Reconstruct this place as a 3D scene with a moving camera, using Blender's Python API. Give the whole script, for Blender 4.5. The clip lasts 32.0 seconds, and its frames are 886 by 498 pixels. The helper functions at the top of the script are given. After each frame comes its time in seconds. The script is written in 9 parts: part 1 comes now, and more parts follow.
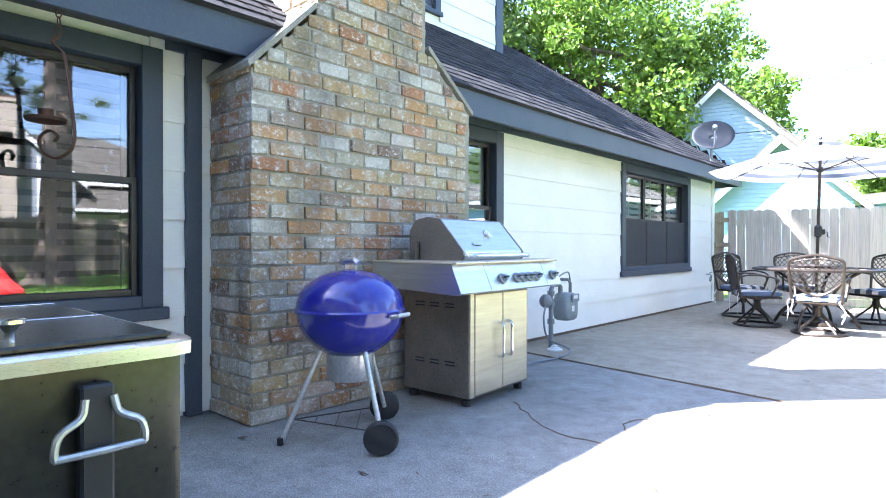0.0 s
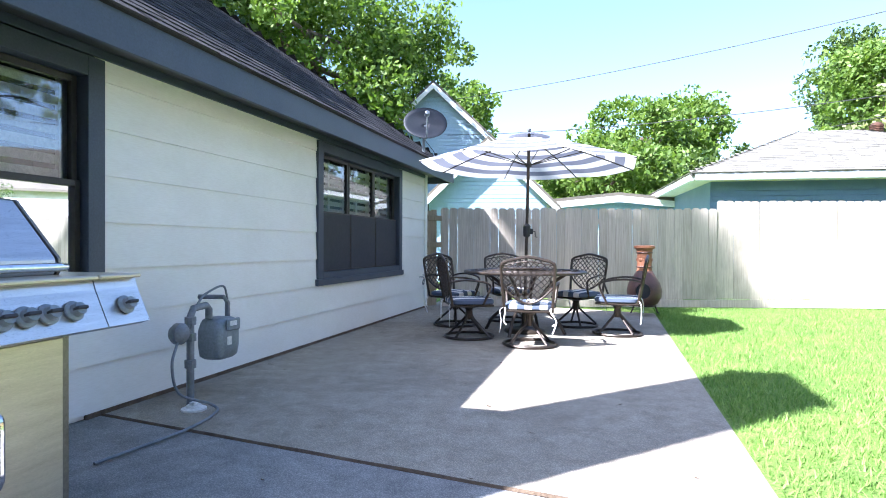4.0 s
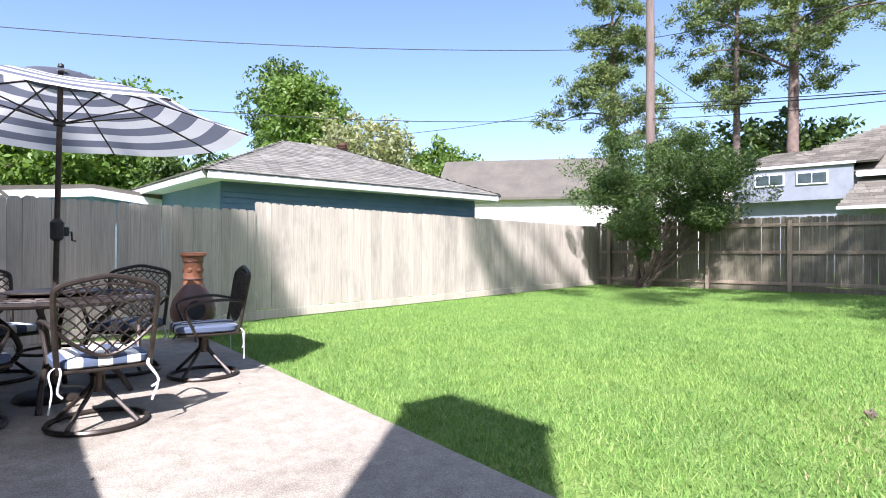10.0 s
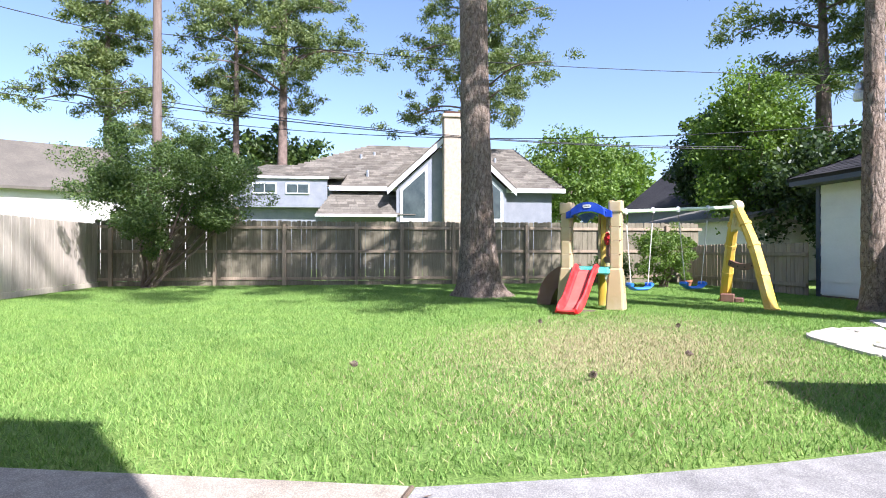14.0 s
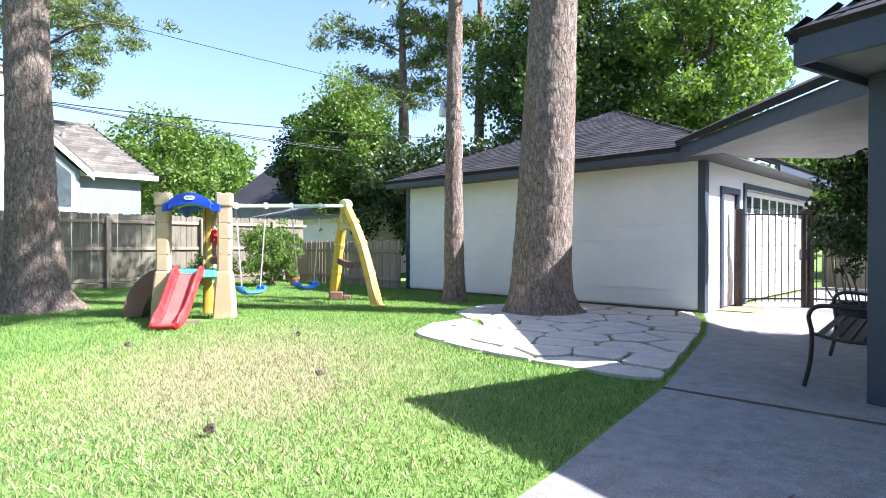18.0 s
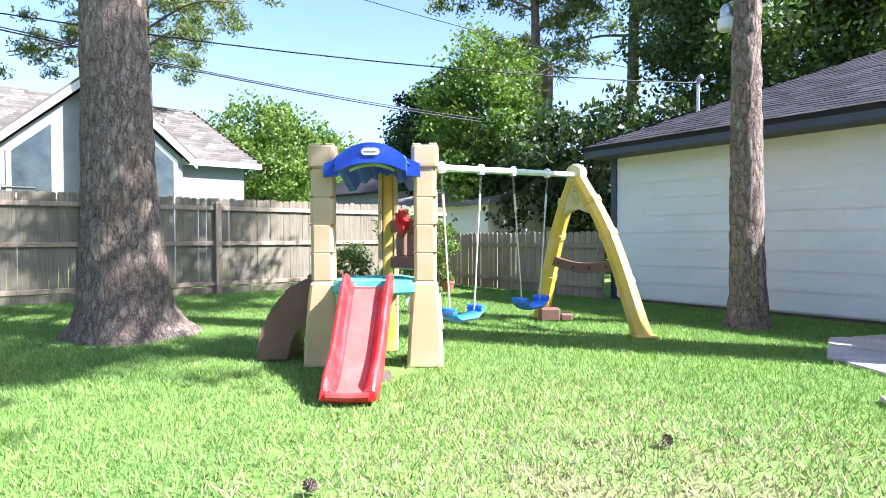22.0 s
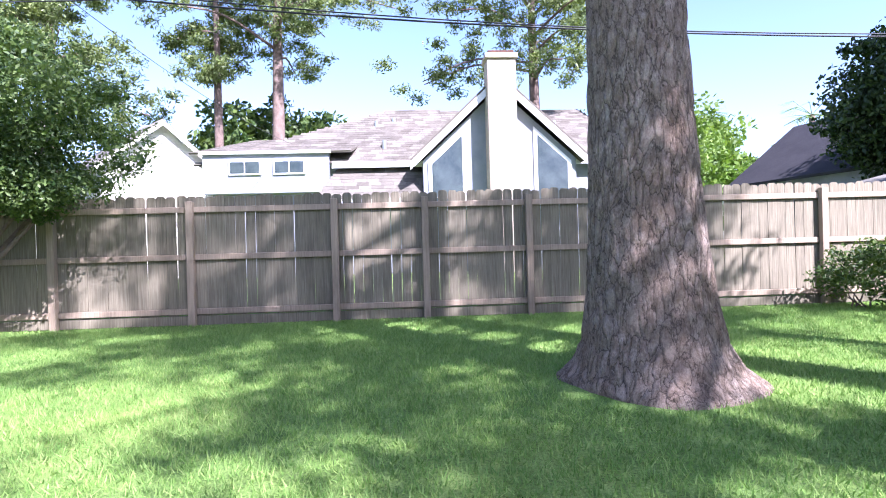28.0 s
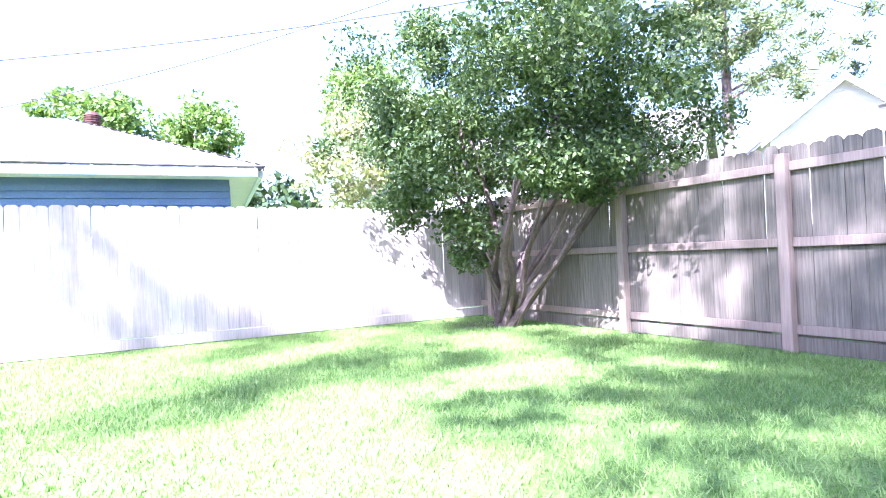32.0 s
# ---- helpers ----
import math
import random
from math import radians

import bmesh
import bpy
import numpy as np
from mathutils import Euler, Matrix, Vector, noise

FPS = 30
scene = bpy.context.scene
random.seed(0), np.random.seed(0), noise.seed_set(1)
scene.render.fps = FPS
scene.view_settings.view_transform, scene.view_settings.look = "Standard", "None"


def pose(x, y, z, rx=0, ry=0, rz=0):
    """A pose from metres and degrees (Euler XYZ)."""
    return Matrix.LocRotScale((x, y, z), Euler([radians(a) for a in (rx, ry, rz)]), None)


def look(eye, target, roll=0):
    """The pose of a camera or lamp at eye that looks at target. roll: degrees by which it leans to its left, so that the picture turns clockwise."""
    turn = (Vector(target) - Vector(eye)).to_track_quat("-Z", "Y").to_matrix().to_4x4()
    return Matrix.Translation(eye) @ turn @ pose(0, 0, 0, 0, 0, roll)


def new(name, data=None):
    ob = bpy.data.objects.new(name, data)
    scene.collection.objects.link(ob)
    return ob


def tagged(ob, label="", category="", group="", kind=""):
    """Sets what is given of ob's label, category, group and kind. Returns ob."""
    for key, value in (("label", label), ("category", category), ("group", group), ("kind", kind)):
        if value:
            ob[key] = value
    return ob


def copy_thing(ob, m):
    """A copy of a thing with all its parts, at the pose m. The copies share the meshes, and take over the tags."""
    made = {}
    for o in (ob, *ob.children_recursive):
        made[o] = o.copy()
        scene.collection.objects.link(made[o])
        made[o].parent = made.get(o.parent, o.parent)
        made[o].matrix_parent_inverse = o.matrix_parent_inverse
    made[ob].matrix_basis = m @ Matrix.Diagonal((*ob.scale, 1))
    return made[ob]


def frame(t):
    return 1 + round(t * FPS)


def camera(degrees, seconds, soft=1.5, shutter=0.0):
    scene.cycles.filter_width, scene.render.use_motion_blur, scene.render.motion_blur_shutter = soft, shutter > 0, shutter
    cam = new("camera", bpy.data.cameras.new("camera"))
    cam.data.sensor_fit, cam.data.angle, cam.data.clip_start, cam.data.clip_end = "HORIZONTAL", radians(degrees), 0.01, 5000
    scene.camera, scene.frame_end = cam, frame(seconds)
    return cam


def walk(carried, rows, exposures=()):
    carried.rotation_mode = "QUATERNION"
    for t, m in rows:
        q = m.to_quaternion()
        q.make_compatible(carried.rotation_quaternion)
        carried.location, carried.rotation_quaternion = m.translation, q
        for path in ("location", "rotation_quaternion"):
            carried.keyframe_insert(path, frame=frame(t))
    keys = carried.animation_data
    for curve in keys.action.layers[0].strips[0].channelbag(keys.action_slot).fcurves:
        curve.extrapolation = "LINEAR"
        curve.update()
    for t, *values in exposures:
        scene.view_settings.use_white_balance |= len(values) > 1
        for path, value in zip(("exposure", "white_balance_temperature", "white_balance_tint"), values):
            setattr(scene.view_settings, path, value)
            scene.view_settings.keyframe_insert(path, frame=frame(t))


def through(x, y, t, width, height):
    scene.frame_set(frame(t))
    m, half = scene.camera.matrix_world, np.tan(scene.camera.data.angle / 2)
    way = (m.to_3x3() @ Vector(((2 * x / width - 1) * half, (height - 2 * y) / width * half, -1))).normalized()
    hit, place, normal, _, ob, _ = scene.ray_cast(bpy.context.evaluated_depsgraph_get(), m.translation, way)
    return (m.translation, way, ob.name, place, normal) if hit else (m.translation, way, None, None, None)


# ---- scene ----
cam = camera(75.0, 32.0, soft=1.0)
PATH = [
    (0, (-0.834, 0.785, 1.012), (-1.804, 2.534, 1.001), 0.1),
    (0.5, (-0.82, 0.785, 1.023), (-1.646, 2.606, 1.012), 0.1),
    (1, (-0.799, 0.799, 1.022), (-1.485, 2.678, 1.013), 0.3),
    (1.5, (-0.781, 0.867, 1.017), (-1.327, 2.791, 1.007), 0.3),
    (2, (-0.737, 1.072, 1.018), (-1.127, 3.034, 1.007), 0.4),
    (2.5, (-0.77, 1.437, 1.01), (-1.077, 3.413, 0.999), 0.3),
    (3, (-0.844, 1.86, 1.022), (-1.043, 3.85, 1.01), 0.3),
    (3.5, (-0.859, 2.289, 1.022), (-0.998, 4.285, 1.011), 0.2),
    (4, (-0.884, 2.703, 1.028), (-0.98, 4.701, 1.016), 0.2),
    (4.5, (-0.898, 3.148, 1.002), (-0.89, 5.148, 0.993), 0.0),
    (6.5, (-1.0, 4.533, 1.005), (-0.884, 6.53, 0.996), -0.0),
    (7, (-1.052, 4.751, 1.001), (-0.856, 6.741, 0.992), 0.1),
    (7.5, (-1.072, 4.976, 0.996), (-0.818, 6.959, 0.987), 0.2),
    (8, (-1.106, 5.101, 1.011), (-0.733, 7.066, 1.004), 0.5),
    (8.5, (-1.145, 5.067, 1.056), (-0.495, 6.958, 1.047), 0.0),
    (9, (-1.286, 4.979, 1.063), (-0.397, 6.77, 1.054), 0.2),
    (9.5, (-1.447, 4.863, 1.057), (-0.183, 6.413, 1.057), -0.1),
    (10, (-1.617, 4.809, 1.066), (-0.087, 6.097, 1.069), -0.0),
    (10.5, (-1.866, 4.792, 1.069), (-0.198, 5.897, 1.074), 0.1),
    (11, (-1.952, 4.85, 1.054), (-0.175, 5.769, 1.063), -0.0),
    (11.5, (-2.073, 4.923, 1.041), (-0.175, 5.556, 1.062), -0.4),
    (12, (-2.164, 5.007, 1.029), (-0.211, 5.438, 1.043), 0.2),
    (12.5, (-2.259, 4.971, 1.023), (-0.28, 5.26, 1.037), 0.2),
    (13, (-2.278, 4.947, 1.018), (-0.282, 5.071, 1.032), 0.0),
    (13.5, (-2.28, 4.94, 1.025), (-0.281, 4.902, 1.037), 0.1),
    (14, (-2.216, 4.93, 1.022), (-0.231, 4.687, 1.028), 0.0),
    (14.5, (-2.154, 4.92, 1.014), (-0.206, 4.466, 1.019), -0.1),
    (15, (-2.062, 4.854, 1.006), (-0.17, 4.203, 1.013), -0.1),
    (15.5, (-1.998, 4.765, 1.007), (-0.199, 3.892, 1.014), -0.1),
    (17.5, (-1.577, 4.619, 1.123), (-0.13, 3.239, 1.107), -0.0),
    (18, (-1.138, 4.624, 1.113), (0.269, 3.202, 1.097), -0.0),
    (18.5, (-0.643, 4.637, 1.111), (0.737, 3.19, 1.092), 0.0),
    (19, (-0.088, 4.641, 1.102), (1.293, 3.193, 1.081), 0.1),
    (19.5, (0.503, 4.625, 1.084), (1.893, 3.187, 1.058), 0.1),
    (20, (1.149, 4.509, 1.075), (2.545, 3.077, 1.049), 0.1),
    (20.5, (1.798, 4.331, 1.067), (3.226, 2.931, 1.037), 0.0),
    (21, (2.386, 4.152, 1.065), (3.869, 2.811, 1.034), -0.0),
    (21.5, (2.876, 3.892, 1.069), (4.428, 2.631, 1.034), -0.1),
    (22, (3.337, 3.639, 1.082), (4.923, 2.422, 1.046), -0.2),
    (22.5, (3.782, 3.424, 1.111), (5.389, 2.234, 1.077), -0.1),
    (23, (4.219, 3.314, 1.128), (5.872, 2.188, 1.094), -0.2),
    (23.5, (4.644, 3.289, 1.139), (6.326, 2.208, 1.108), -0.3),
    (24, (5.053, 3.335, 1.096), (6.767, 2.306, 1.073), -0.2),
    (24.5, (5.471, 3.434, 1.079), (7.207, 2.441, 1.064), 0.0),
    (26.5, (6.338, 4.104, 1.109), (8.195, 3.361, 1.084), -1.0),
    (27, (6.442, 4.2, 1.103), (8.362, 3.637, 1.083), -1.2),
    (27.5, (6.453, 4.261, 1.101), (8.42, 3.9, 1.083), -1.4),
    (28, (6.508, 4.317, 1.061), (8.504, 4.196, 1.052), -1.6),
    (28.5, (6.634, 4.31, 1.014), (8.625, 4.498, 1.015), -1.8),
    (29, (6.796, 4.333, 0.991), (8.732, 4.833, 1.0), -1.8),
    (29.5, (7.128, 4.427, 0.981), (8.987, 5.166, 0.992), -1.8),
    (30, (7.566, 4.481, 0.989), (9.312, 5.456, 1.005), -2.3),
    (30.5, (8.154, 4.445, 1.015), (9.698, 5.716, 1.031), -2.4),
    (31, (8.789, 4.466, 1.025), (10.167, 5.915, 1.043), -2.5),
    (31.5, (9.361, 4.502, 1.014), (10.591, 6.079, 1.04), -2.5),
    (32, (9.801, 4.459, 0.989), (10.797, 6.193, 1.019), -2.3),
]
EXPOSURE = [(0, 3.32, 5650, 17), (1, 2.92, 5650, 17), (2, 2.68, 5600, 17), (3, 2.46, 5550, 17), (4, 2.28, 5550, 18), (7, 1.83, 5650, 24), (8, 1.89, 5650, 24), (9, 1.98, 5650, 25), (10, 1.36, 5750, 21), (11, 1.0, 5800, 15), (12, 1.22, 5800, 19), (13, 1.56, 5800, 21), (14, 1.42, 5800, 21), (15, 1.54, 5800, 20), (18, 1.86, 5630, 19), (20, 2.02, 5630, 19), (22, 2.0, 5580, 21), (24, 1.93, 5530, 26), (27, 1.86, 5450, 34), (28, 2.09, 5450, 35), (29, 2.09, 5510, 35), (30, 2.32, 5160, 39), (31, 2.72, 5050, 46), (32, 3.22, 5050, 46)]
walk(cam, [(t, look(eye, target, roll)) for t, eye, target, roll in PATH], EXPOSURE)


# ---------------------------------------------------------------- sun and sky
SUN_WAY = Vector((0.85, 0.56, -1.0)).normalized()          # the way the light travels
AZ = math.atan2(-SUN_WAY.x, -SUN_WAY.y)                     # where the sun stands, clockwise from +y
EL = math.asin(-SUN_WAY.z)
sky = bpy.data.worlds.new("sky")
scene.world = sky
sky.use_nodes = True
st = sky.node_tree
tex = st.nodes.new("ShaderNodeTexSky")
tex.sky_type, tex.sun_disc = "NISHITA", False
tex.sun_elevation, tex.sun_rotation = EL, AZ
tex.air_density, tex.dust_density, tex.ozone_density = 1.0, 1.2, 1.0
st.links.new(tex.outputs[0], st.nodes["Background"].inputs["Color"])
st.nodes["Background"].inputs["Strength"].default_value = 0.095
sun = new("sun", bpy.data.lights.new("sun", "SUN"))
sun.data.energy, sun.data.angle, sun.data.color = 5.0, radians(0.55), (1.0, 0.96, 0.9)
sun.matrix_world = look((0, 0, 30), Vector((0, 0, 30)) + SUN_WAY)
scene.view_settings.exposure = 0.0

DRY = ((3.7, 2.2), (3.3, 2.1), -35.0)                      # the worn lawn: middle, half-axes, turn

# ---------------------------------------------------------------- builders
def thing(name, m, label="", category="", group="", kind=""):
    ob = new(name)
    ob.empty_display_size = 0.1
    ob.matrix_world = m
    return tagged(ob, label, category, group, kind)


def mesh_of(name, bm, mat, smooth=False):
    bmesh.ops.recalc_face_normals(bm, faces=bm.faces)
    me = bpy.data.meshes.new(name)
    bm.to_mesh(me)
    bm.free()
    if mat is not None:
        me.materials.append(mat)
    if smooth:
        shade(me)
    return me


def shade(me, angle=40):
    me.polygons.foreach_set("use_smooth", [True] * len(me.polygons))
    me.set_sharp_from_angle(angle=radians(angle))


def part(name, bm, mat, parent=None, label="", smooth=False, m=None):
    """One mesh object under a thing or a part, in the parent's own axes."""
    me = bm if isinstance(bm, bpy.types.Mesh) else mesh_of(name, bm, mat, smooth)
    ob = new(name, me)
    if parent is not None:
        ob.parent = parent
    if m is not None:
        ob.matrix_basis = m
    return tagged(ob, label)


def solo(name, bm, mat, m, label="", category="", kind="", smooth=False, group=""):
    ob = part(name, bm, mat, None, smooth=smooth)
    ob.matrix_world = m
    return tagged(ob, label, category, group, kind)


def B():
    return bmesh.new()


def box(bm, x0, x1, y0, y1, z0, z1, bevel=0.0, m=None):
    r = bmesh.ops.create_cube(bm, size=1.0)
    vs = r["verts"]
    for v in vs:
        v.co = Vector((x0 + (v.co.x + 0.5) * (x1 - x0), y0 + (v.co.y + 0.5) * (y1 - y0), z0 + (v.co.z + 0.5) * (z1 - z0)))
    if bevel > 0:
        es = list({e for v in vs for e in v.link_edges})
        rb = bmesh.ops.bevel(bm, geom=es, offset=bevel, segments=1, affect="EDGES")
        vs = list({v for f in rb["faces"] for v in f.verts} | {v for v in vs if v.is_valid})
    if m is not None:
        bmesh.ops.transform(bm, matrix=m, verts=vs)
    return vs


def rod(bm, a, b, r0, r1=None, seg=8, caps=True):
    """A straight tapered rod from a to b."""
    r1 = r0 if r1 is None else r1
    a, b = Vector(a), Vector(b)
    d = b - a
    q = d.to_track_quat("Z", "Y").to_matrix()
    rings = []
    for p, r in ((a, r0), (b, r1)):
        rings.append([bm.verts.new(p + q @ Vector((r * math.cos(2 * math.pi * i / seg), r * math.sin(2 * math.pi * i / seg), 0))) for i in range(seg)])
    skin(bm, rings, caps)


def skin(bm, rings, caps=True, closed=True):
    n = len(rings[0])
    for u, v in zip(rings, rings[1:]):
        for i in range(n if closed else n - 1):
            bm.faces.new((u[i], u[(i + 1) % n], v[(i + 1) % n], v[i]))
    if caps and closed:
        bm.faces.new(rings[0][::-1])
        bm.faces.new(rings[-1])


def tube(bm, pts, r, seg=8, closed=False, caps=True, flat=1.0):
    """A bent tube through the points; r may be a list."""
    pts = [Vector(p) for p in pts]
    n = len(pts)
    rs = r if isinstance(r, (list, tuple)) else [r] * n
    rings, up = [], Vector((0, 0, 1))
    for i, p in enumerate(pts):
        a = pts[i - 1] if (i > 0 or closed) else p
        b = pts[(i + 1) % n] if (i < n - 1 or closed) else p
        d = (b - a).normalized()
        side = d.cross(up)
        if side.length < 0.1:
            side = d.cross(Vector((0, 1, 0)) if not rings else Vector((1, 0, 0)))
            side = side if side.length > 0.1 else d.cross(Vector((0, 1, 0)))
        side.normalize()
        if rings:
            prev = (rings[-1][0].co - pts[i - 1])
            side2 = prev - d * prev.dot(d)
            if side2.length > 1e-6:
                side = side2.normalized()
        w = side.cross(d).normalized()
        rings.append([bm.verts.new(p + rs[i] * (math.cos(2 * math.pi * k / seg) * side + flat * math.sin(2 * math.pi * k / seg) * w)) for k in range(seg)])
    if closed:
        rings.append(rings[0])
        skin(bm, rings, False)
    else:
        skin(bm, rings, caps)


def lathe(bm, prof, seg=24, c=(0, 0, 0), caps=True, m=None):
    """A turned body about z; prof: (radius, z)."""
    rings = []
    for r, z in prof:
        ring = [bm.verts.new(Vector((c[0] + r * math.cos(2 * math.pi * i / seg), c[1] + r * math.sin(2 * math.pi * i / seg), c[2] + z))) for i in range(seg)]
        if m is not None:
            for v in ring:
                v.co = m @ v.co
        rings.append(ring)
    skin(bm, rings, caps)


def prism(bm, poly, d, m=None):
    """A polygon in the xy plane, raised by d along z (then posed by m)."""
    lo = [bm.verts.new(Vector((x, y, 0))) for x, y in poly]
    hi = [bm.verts.new(Vector((x, y, d))) for x, y in poly]
    if m is not None:
        for v in lo + hi:
            v.co = m @ v.co
    n = len(poly)
    bm.faces.new(lo[::-1])
    bm.faces.new(hi)
    for i in range(n):
        bm.faces.new((lo[i], lo[(i + 1) % n], hi[(i + 1) % n], hi[i]))


XZ = Matrix(((1, 0, 0, 0), (0, 0, -1, 0), (0, 1, 0, 0), (0, 0, 0, 1)))     # x, y -> x, z; depth towards -y
YZ = Matrix(((0, 0, 1, 0), (1, 0, 0, 0), (0, 1, 0, 0), (0, 0, 0, 1)))      # x, y -> y, z; depth towards +x


def quad(bm, *ps):
    return bm.faces.new([bm.verts.new(Vector(p)) for p in ps])


def slab(bm, ps, d):
    """A flat plate with corners ps (in order), thickened by the vector d."""
    d = Vector(d)
    lo = [bm.verts.new(Vector(p)) for p in ps]
    hi = [bm.verts.new(Vector(p) + d) for p in ps]
    n = len(ps)
    bm.faces.new(lo[::-1])
    bm.faces.new(hi)
    for i in range(n):
        bm.faces.new((lo[i], lo[(i + 1) % n], hi[(i + 1) % n], hi[i]))


def arc(cx, cy, r, a0, a1, n):
    return [(cx + r * math.cos(radians(a0 + (a1 - a0) * i / n)), cy + r * math.sin(radians(a0 + (a1 - a0) * i / n))) for i in range(n + 1)]


def spline(pts, n=6):
    """A smooth curve through the points."""
    ps = [Vector(p) for p in pts]
    ps = [2 * ps[0] - ps[1]] + ps + [2 * ps[-1] - ps[-2]]
    out = []
    for i in range(1, len(ps) - 2):
        a, b, c, d = ps[i - 1:i + 3]
        for k in range(n):
            t = k / n
            out.append(0.5 * (2 * b + (c - a) * t + (2 * a - 5 * b + 4 * c - d) * t * t + (3 * b - a - 3 * c + d) * t ** 3))
    out.append(ps[-2])
    return out

# ---------------------------------------------------------------- materials
class Mat:
    """A small wrapper round a node tree."""

    def __init__(self, name, rough=0.7, metal=0.0, spec=0.5):
        self.mat = bpy.data.materials.new(name)
        self.mat.use_nodes = True
        self.t = self.mat.node_tree
        self.b = self.t.nodes["Principled BSDF"]
        self.b.inputs["Roughness"].default_value = rough
        self.b.inputs["Metallic"].default_value = metal
        self.b.inputs["Specular IOR Level"].default_value = spec

    def n(self, kind, **values):
        node = self.t.nodes.new(kind)
        for k, v in values.items():
            node.inputs[k.replace("_", " ")].default_value = v
        return node

    def link(self, a, b):
        self.t.links.new(a, b)

    def coords(self, scale=(1, 1, 1), world=False):
        mp = self.n("ShaderNodeMapping")
        mp.inputs["Scale"].default_value = scale
        if world:
            self.link(self.n("ShaderNodeNewGeometry").outputs["Position"], mp.inputs["Vector"])
        else:
            self.link(self.n("ShaderNodeTexCoord").outputs["Object"], mp.inputs["Vector"])
        return mp.outputs["Vector"]

    def noise(self, scale, detail=4.0, rough=0.55, stretch=(1, 1, 1), world=False):
        nt = self.n("ShaderNodeTexNoise", Scale=scale, Detail=detail, Roughness=rough)
        self.link(self.coords(stretch, world), nt.inputs["Vector"])
        return nt.outputs["Fac"]

    def ramp(self, fac, stops):
        r = self.n("ShaderNodeValToRGB")
        e = r.color_ramp.elements
        while len(e) < len(stops):
            e.new(0.5)
        for el, (p, c) in zip(e, stops):
            el.position, el.color = p, (*c, 1)
        self.link(fac, r.inputs["Fac"])
        return r.outputs["Color"]

    def mix(self, fac, a, b, mode="MIX"):
        mx = self.t.nodes.new("ShaderNodeMix")
        mx.data_type, mx.blend_type = "RGBA", mode
        for key, v in ((0, fac), (6, a), (7, b)):
            if isinstance(v, (float, int)):
                mx.inputs[key].default_value = v
            elif isinstance(v, tuple):
                mx.inputs[key].default_value = (*v, 1)
            else:
                self.link(v, mx.inputs[key])
        return mx.outputs[2]

    def random(self):
        return self.n("ShaderNodeObjectInfo").outputs["Random"]

    def island(self):
        return self.n("ShaderNodeNewGeometry").outputs["Random Per Island"]

    def color(self, c):
        if isinstance(c, tuple):
            self.b.inputs["Base Color"].default_value = (*c, 1)
        else:
            self.link(c, self.b.inputs["Base Color"])
        return self

    def rough(self, fac, lo, hi):
        mr = self.n("ShaderNodeMapRange")
        mr.inputs["To Min"].default_value, mr.inputs["To Max"].default_value = lo, hi
        self.link(fac, mr.inputs["Value"])
        self.link(mr.outputs[0], self.b.inputs["Roughness"])
        return self

    def bump(self, fac, strength=0.3, dist=0.01):
        bp = self.n("ShaderNodeBump", Strength=strength, Distance=dist)
        self.link(fac, bp.inputs["Height"])
        old = self.b.inputs["Normal"].links
        if old:
            self.link(old[0].from_socket, bp.inputs["Normal"])
        self.link(bp.outputs["Normal"], self.b.inputs["Normal"])
        return self


def mottled(name, a, b, scale=6.0, rough=0.7, metal=0.0, bump=0.15, fine=60.0, dist=0.004, spec=0.5, stretch=(1, 1, 1), c=None):
    """Two tones mixed at two scales, with fine relief."""
    m = Mat(name, rough, metal, spec)
    big = m.noise(scale, 4, 0.6, stretch)
    small = m.noise(fine, 3, 0.6, stretch)
    col = m.ramp(big, [(0.3, a), (0.7, b)])
    dark = m.ramp(small, [(0.25, (0.72, 0.72, 0.72)), (0.75, (1.12, 1.12, 1.12))])
    col = m.mix(1.0, col, dark, "MULTIPLY")
    if c is not None:
        col = m.mix(m.ramp(m.noise(scale * 0.35, 5, 0.65), [(0.52, (0, 0, 0)), (0.7, (1, 1, 1))]), col, c)
    m.color(col)
    m.rough(small, max(rough - 0.08, 0.02), min(rough + 0.08, 1))
    if bump:
        m.bump(small, bump, dist)
    return m.mat


def siding_white():
    m = Mat("painted_siding", 0.55, 0, 0.35)
    grain = m.noise(18, 5, 0.6, (1, 1, 9))
    dirt = m.noise(0.9, 6, 0.7, (1, 1, 1.8))
    col = m.ramp(dirt, [(0.3, (0.82, 0.80, 0.74)), (0.62, (0.90, 0.88, 0.83))])
    col = m.mix(0.25, col, m.ramp(grain, [(0.3, (0.72, 0.68, 0.58)), (0.6, (0.95, 0.94, 0.9))]), "MULTIPLY")
    m.color(col)
    m.bump(grain, 0.12, 0.003)
    return m.mat


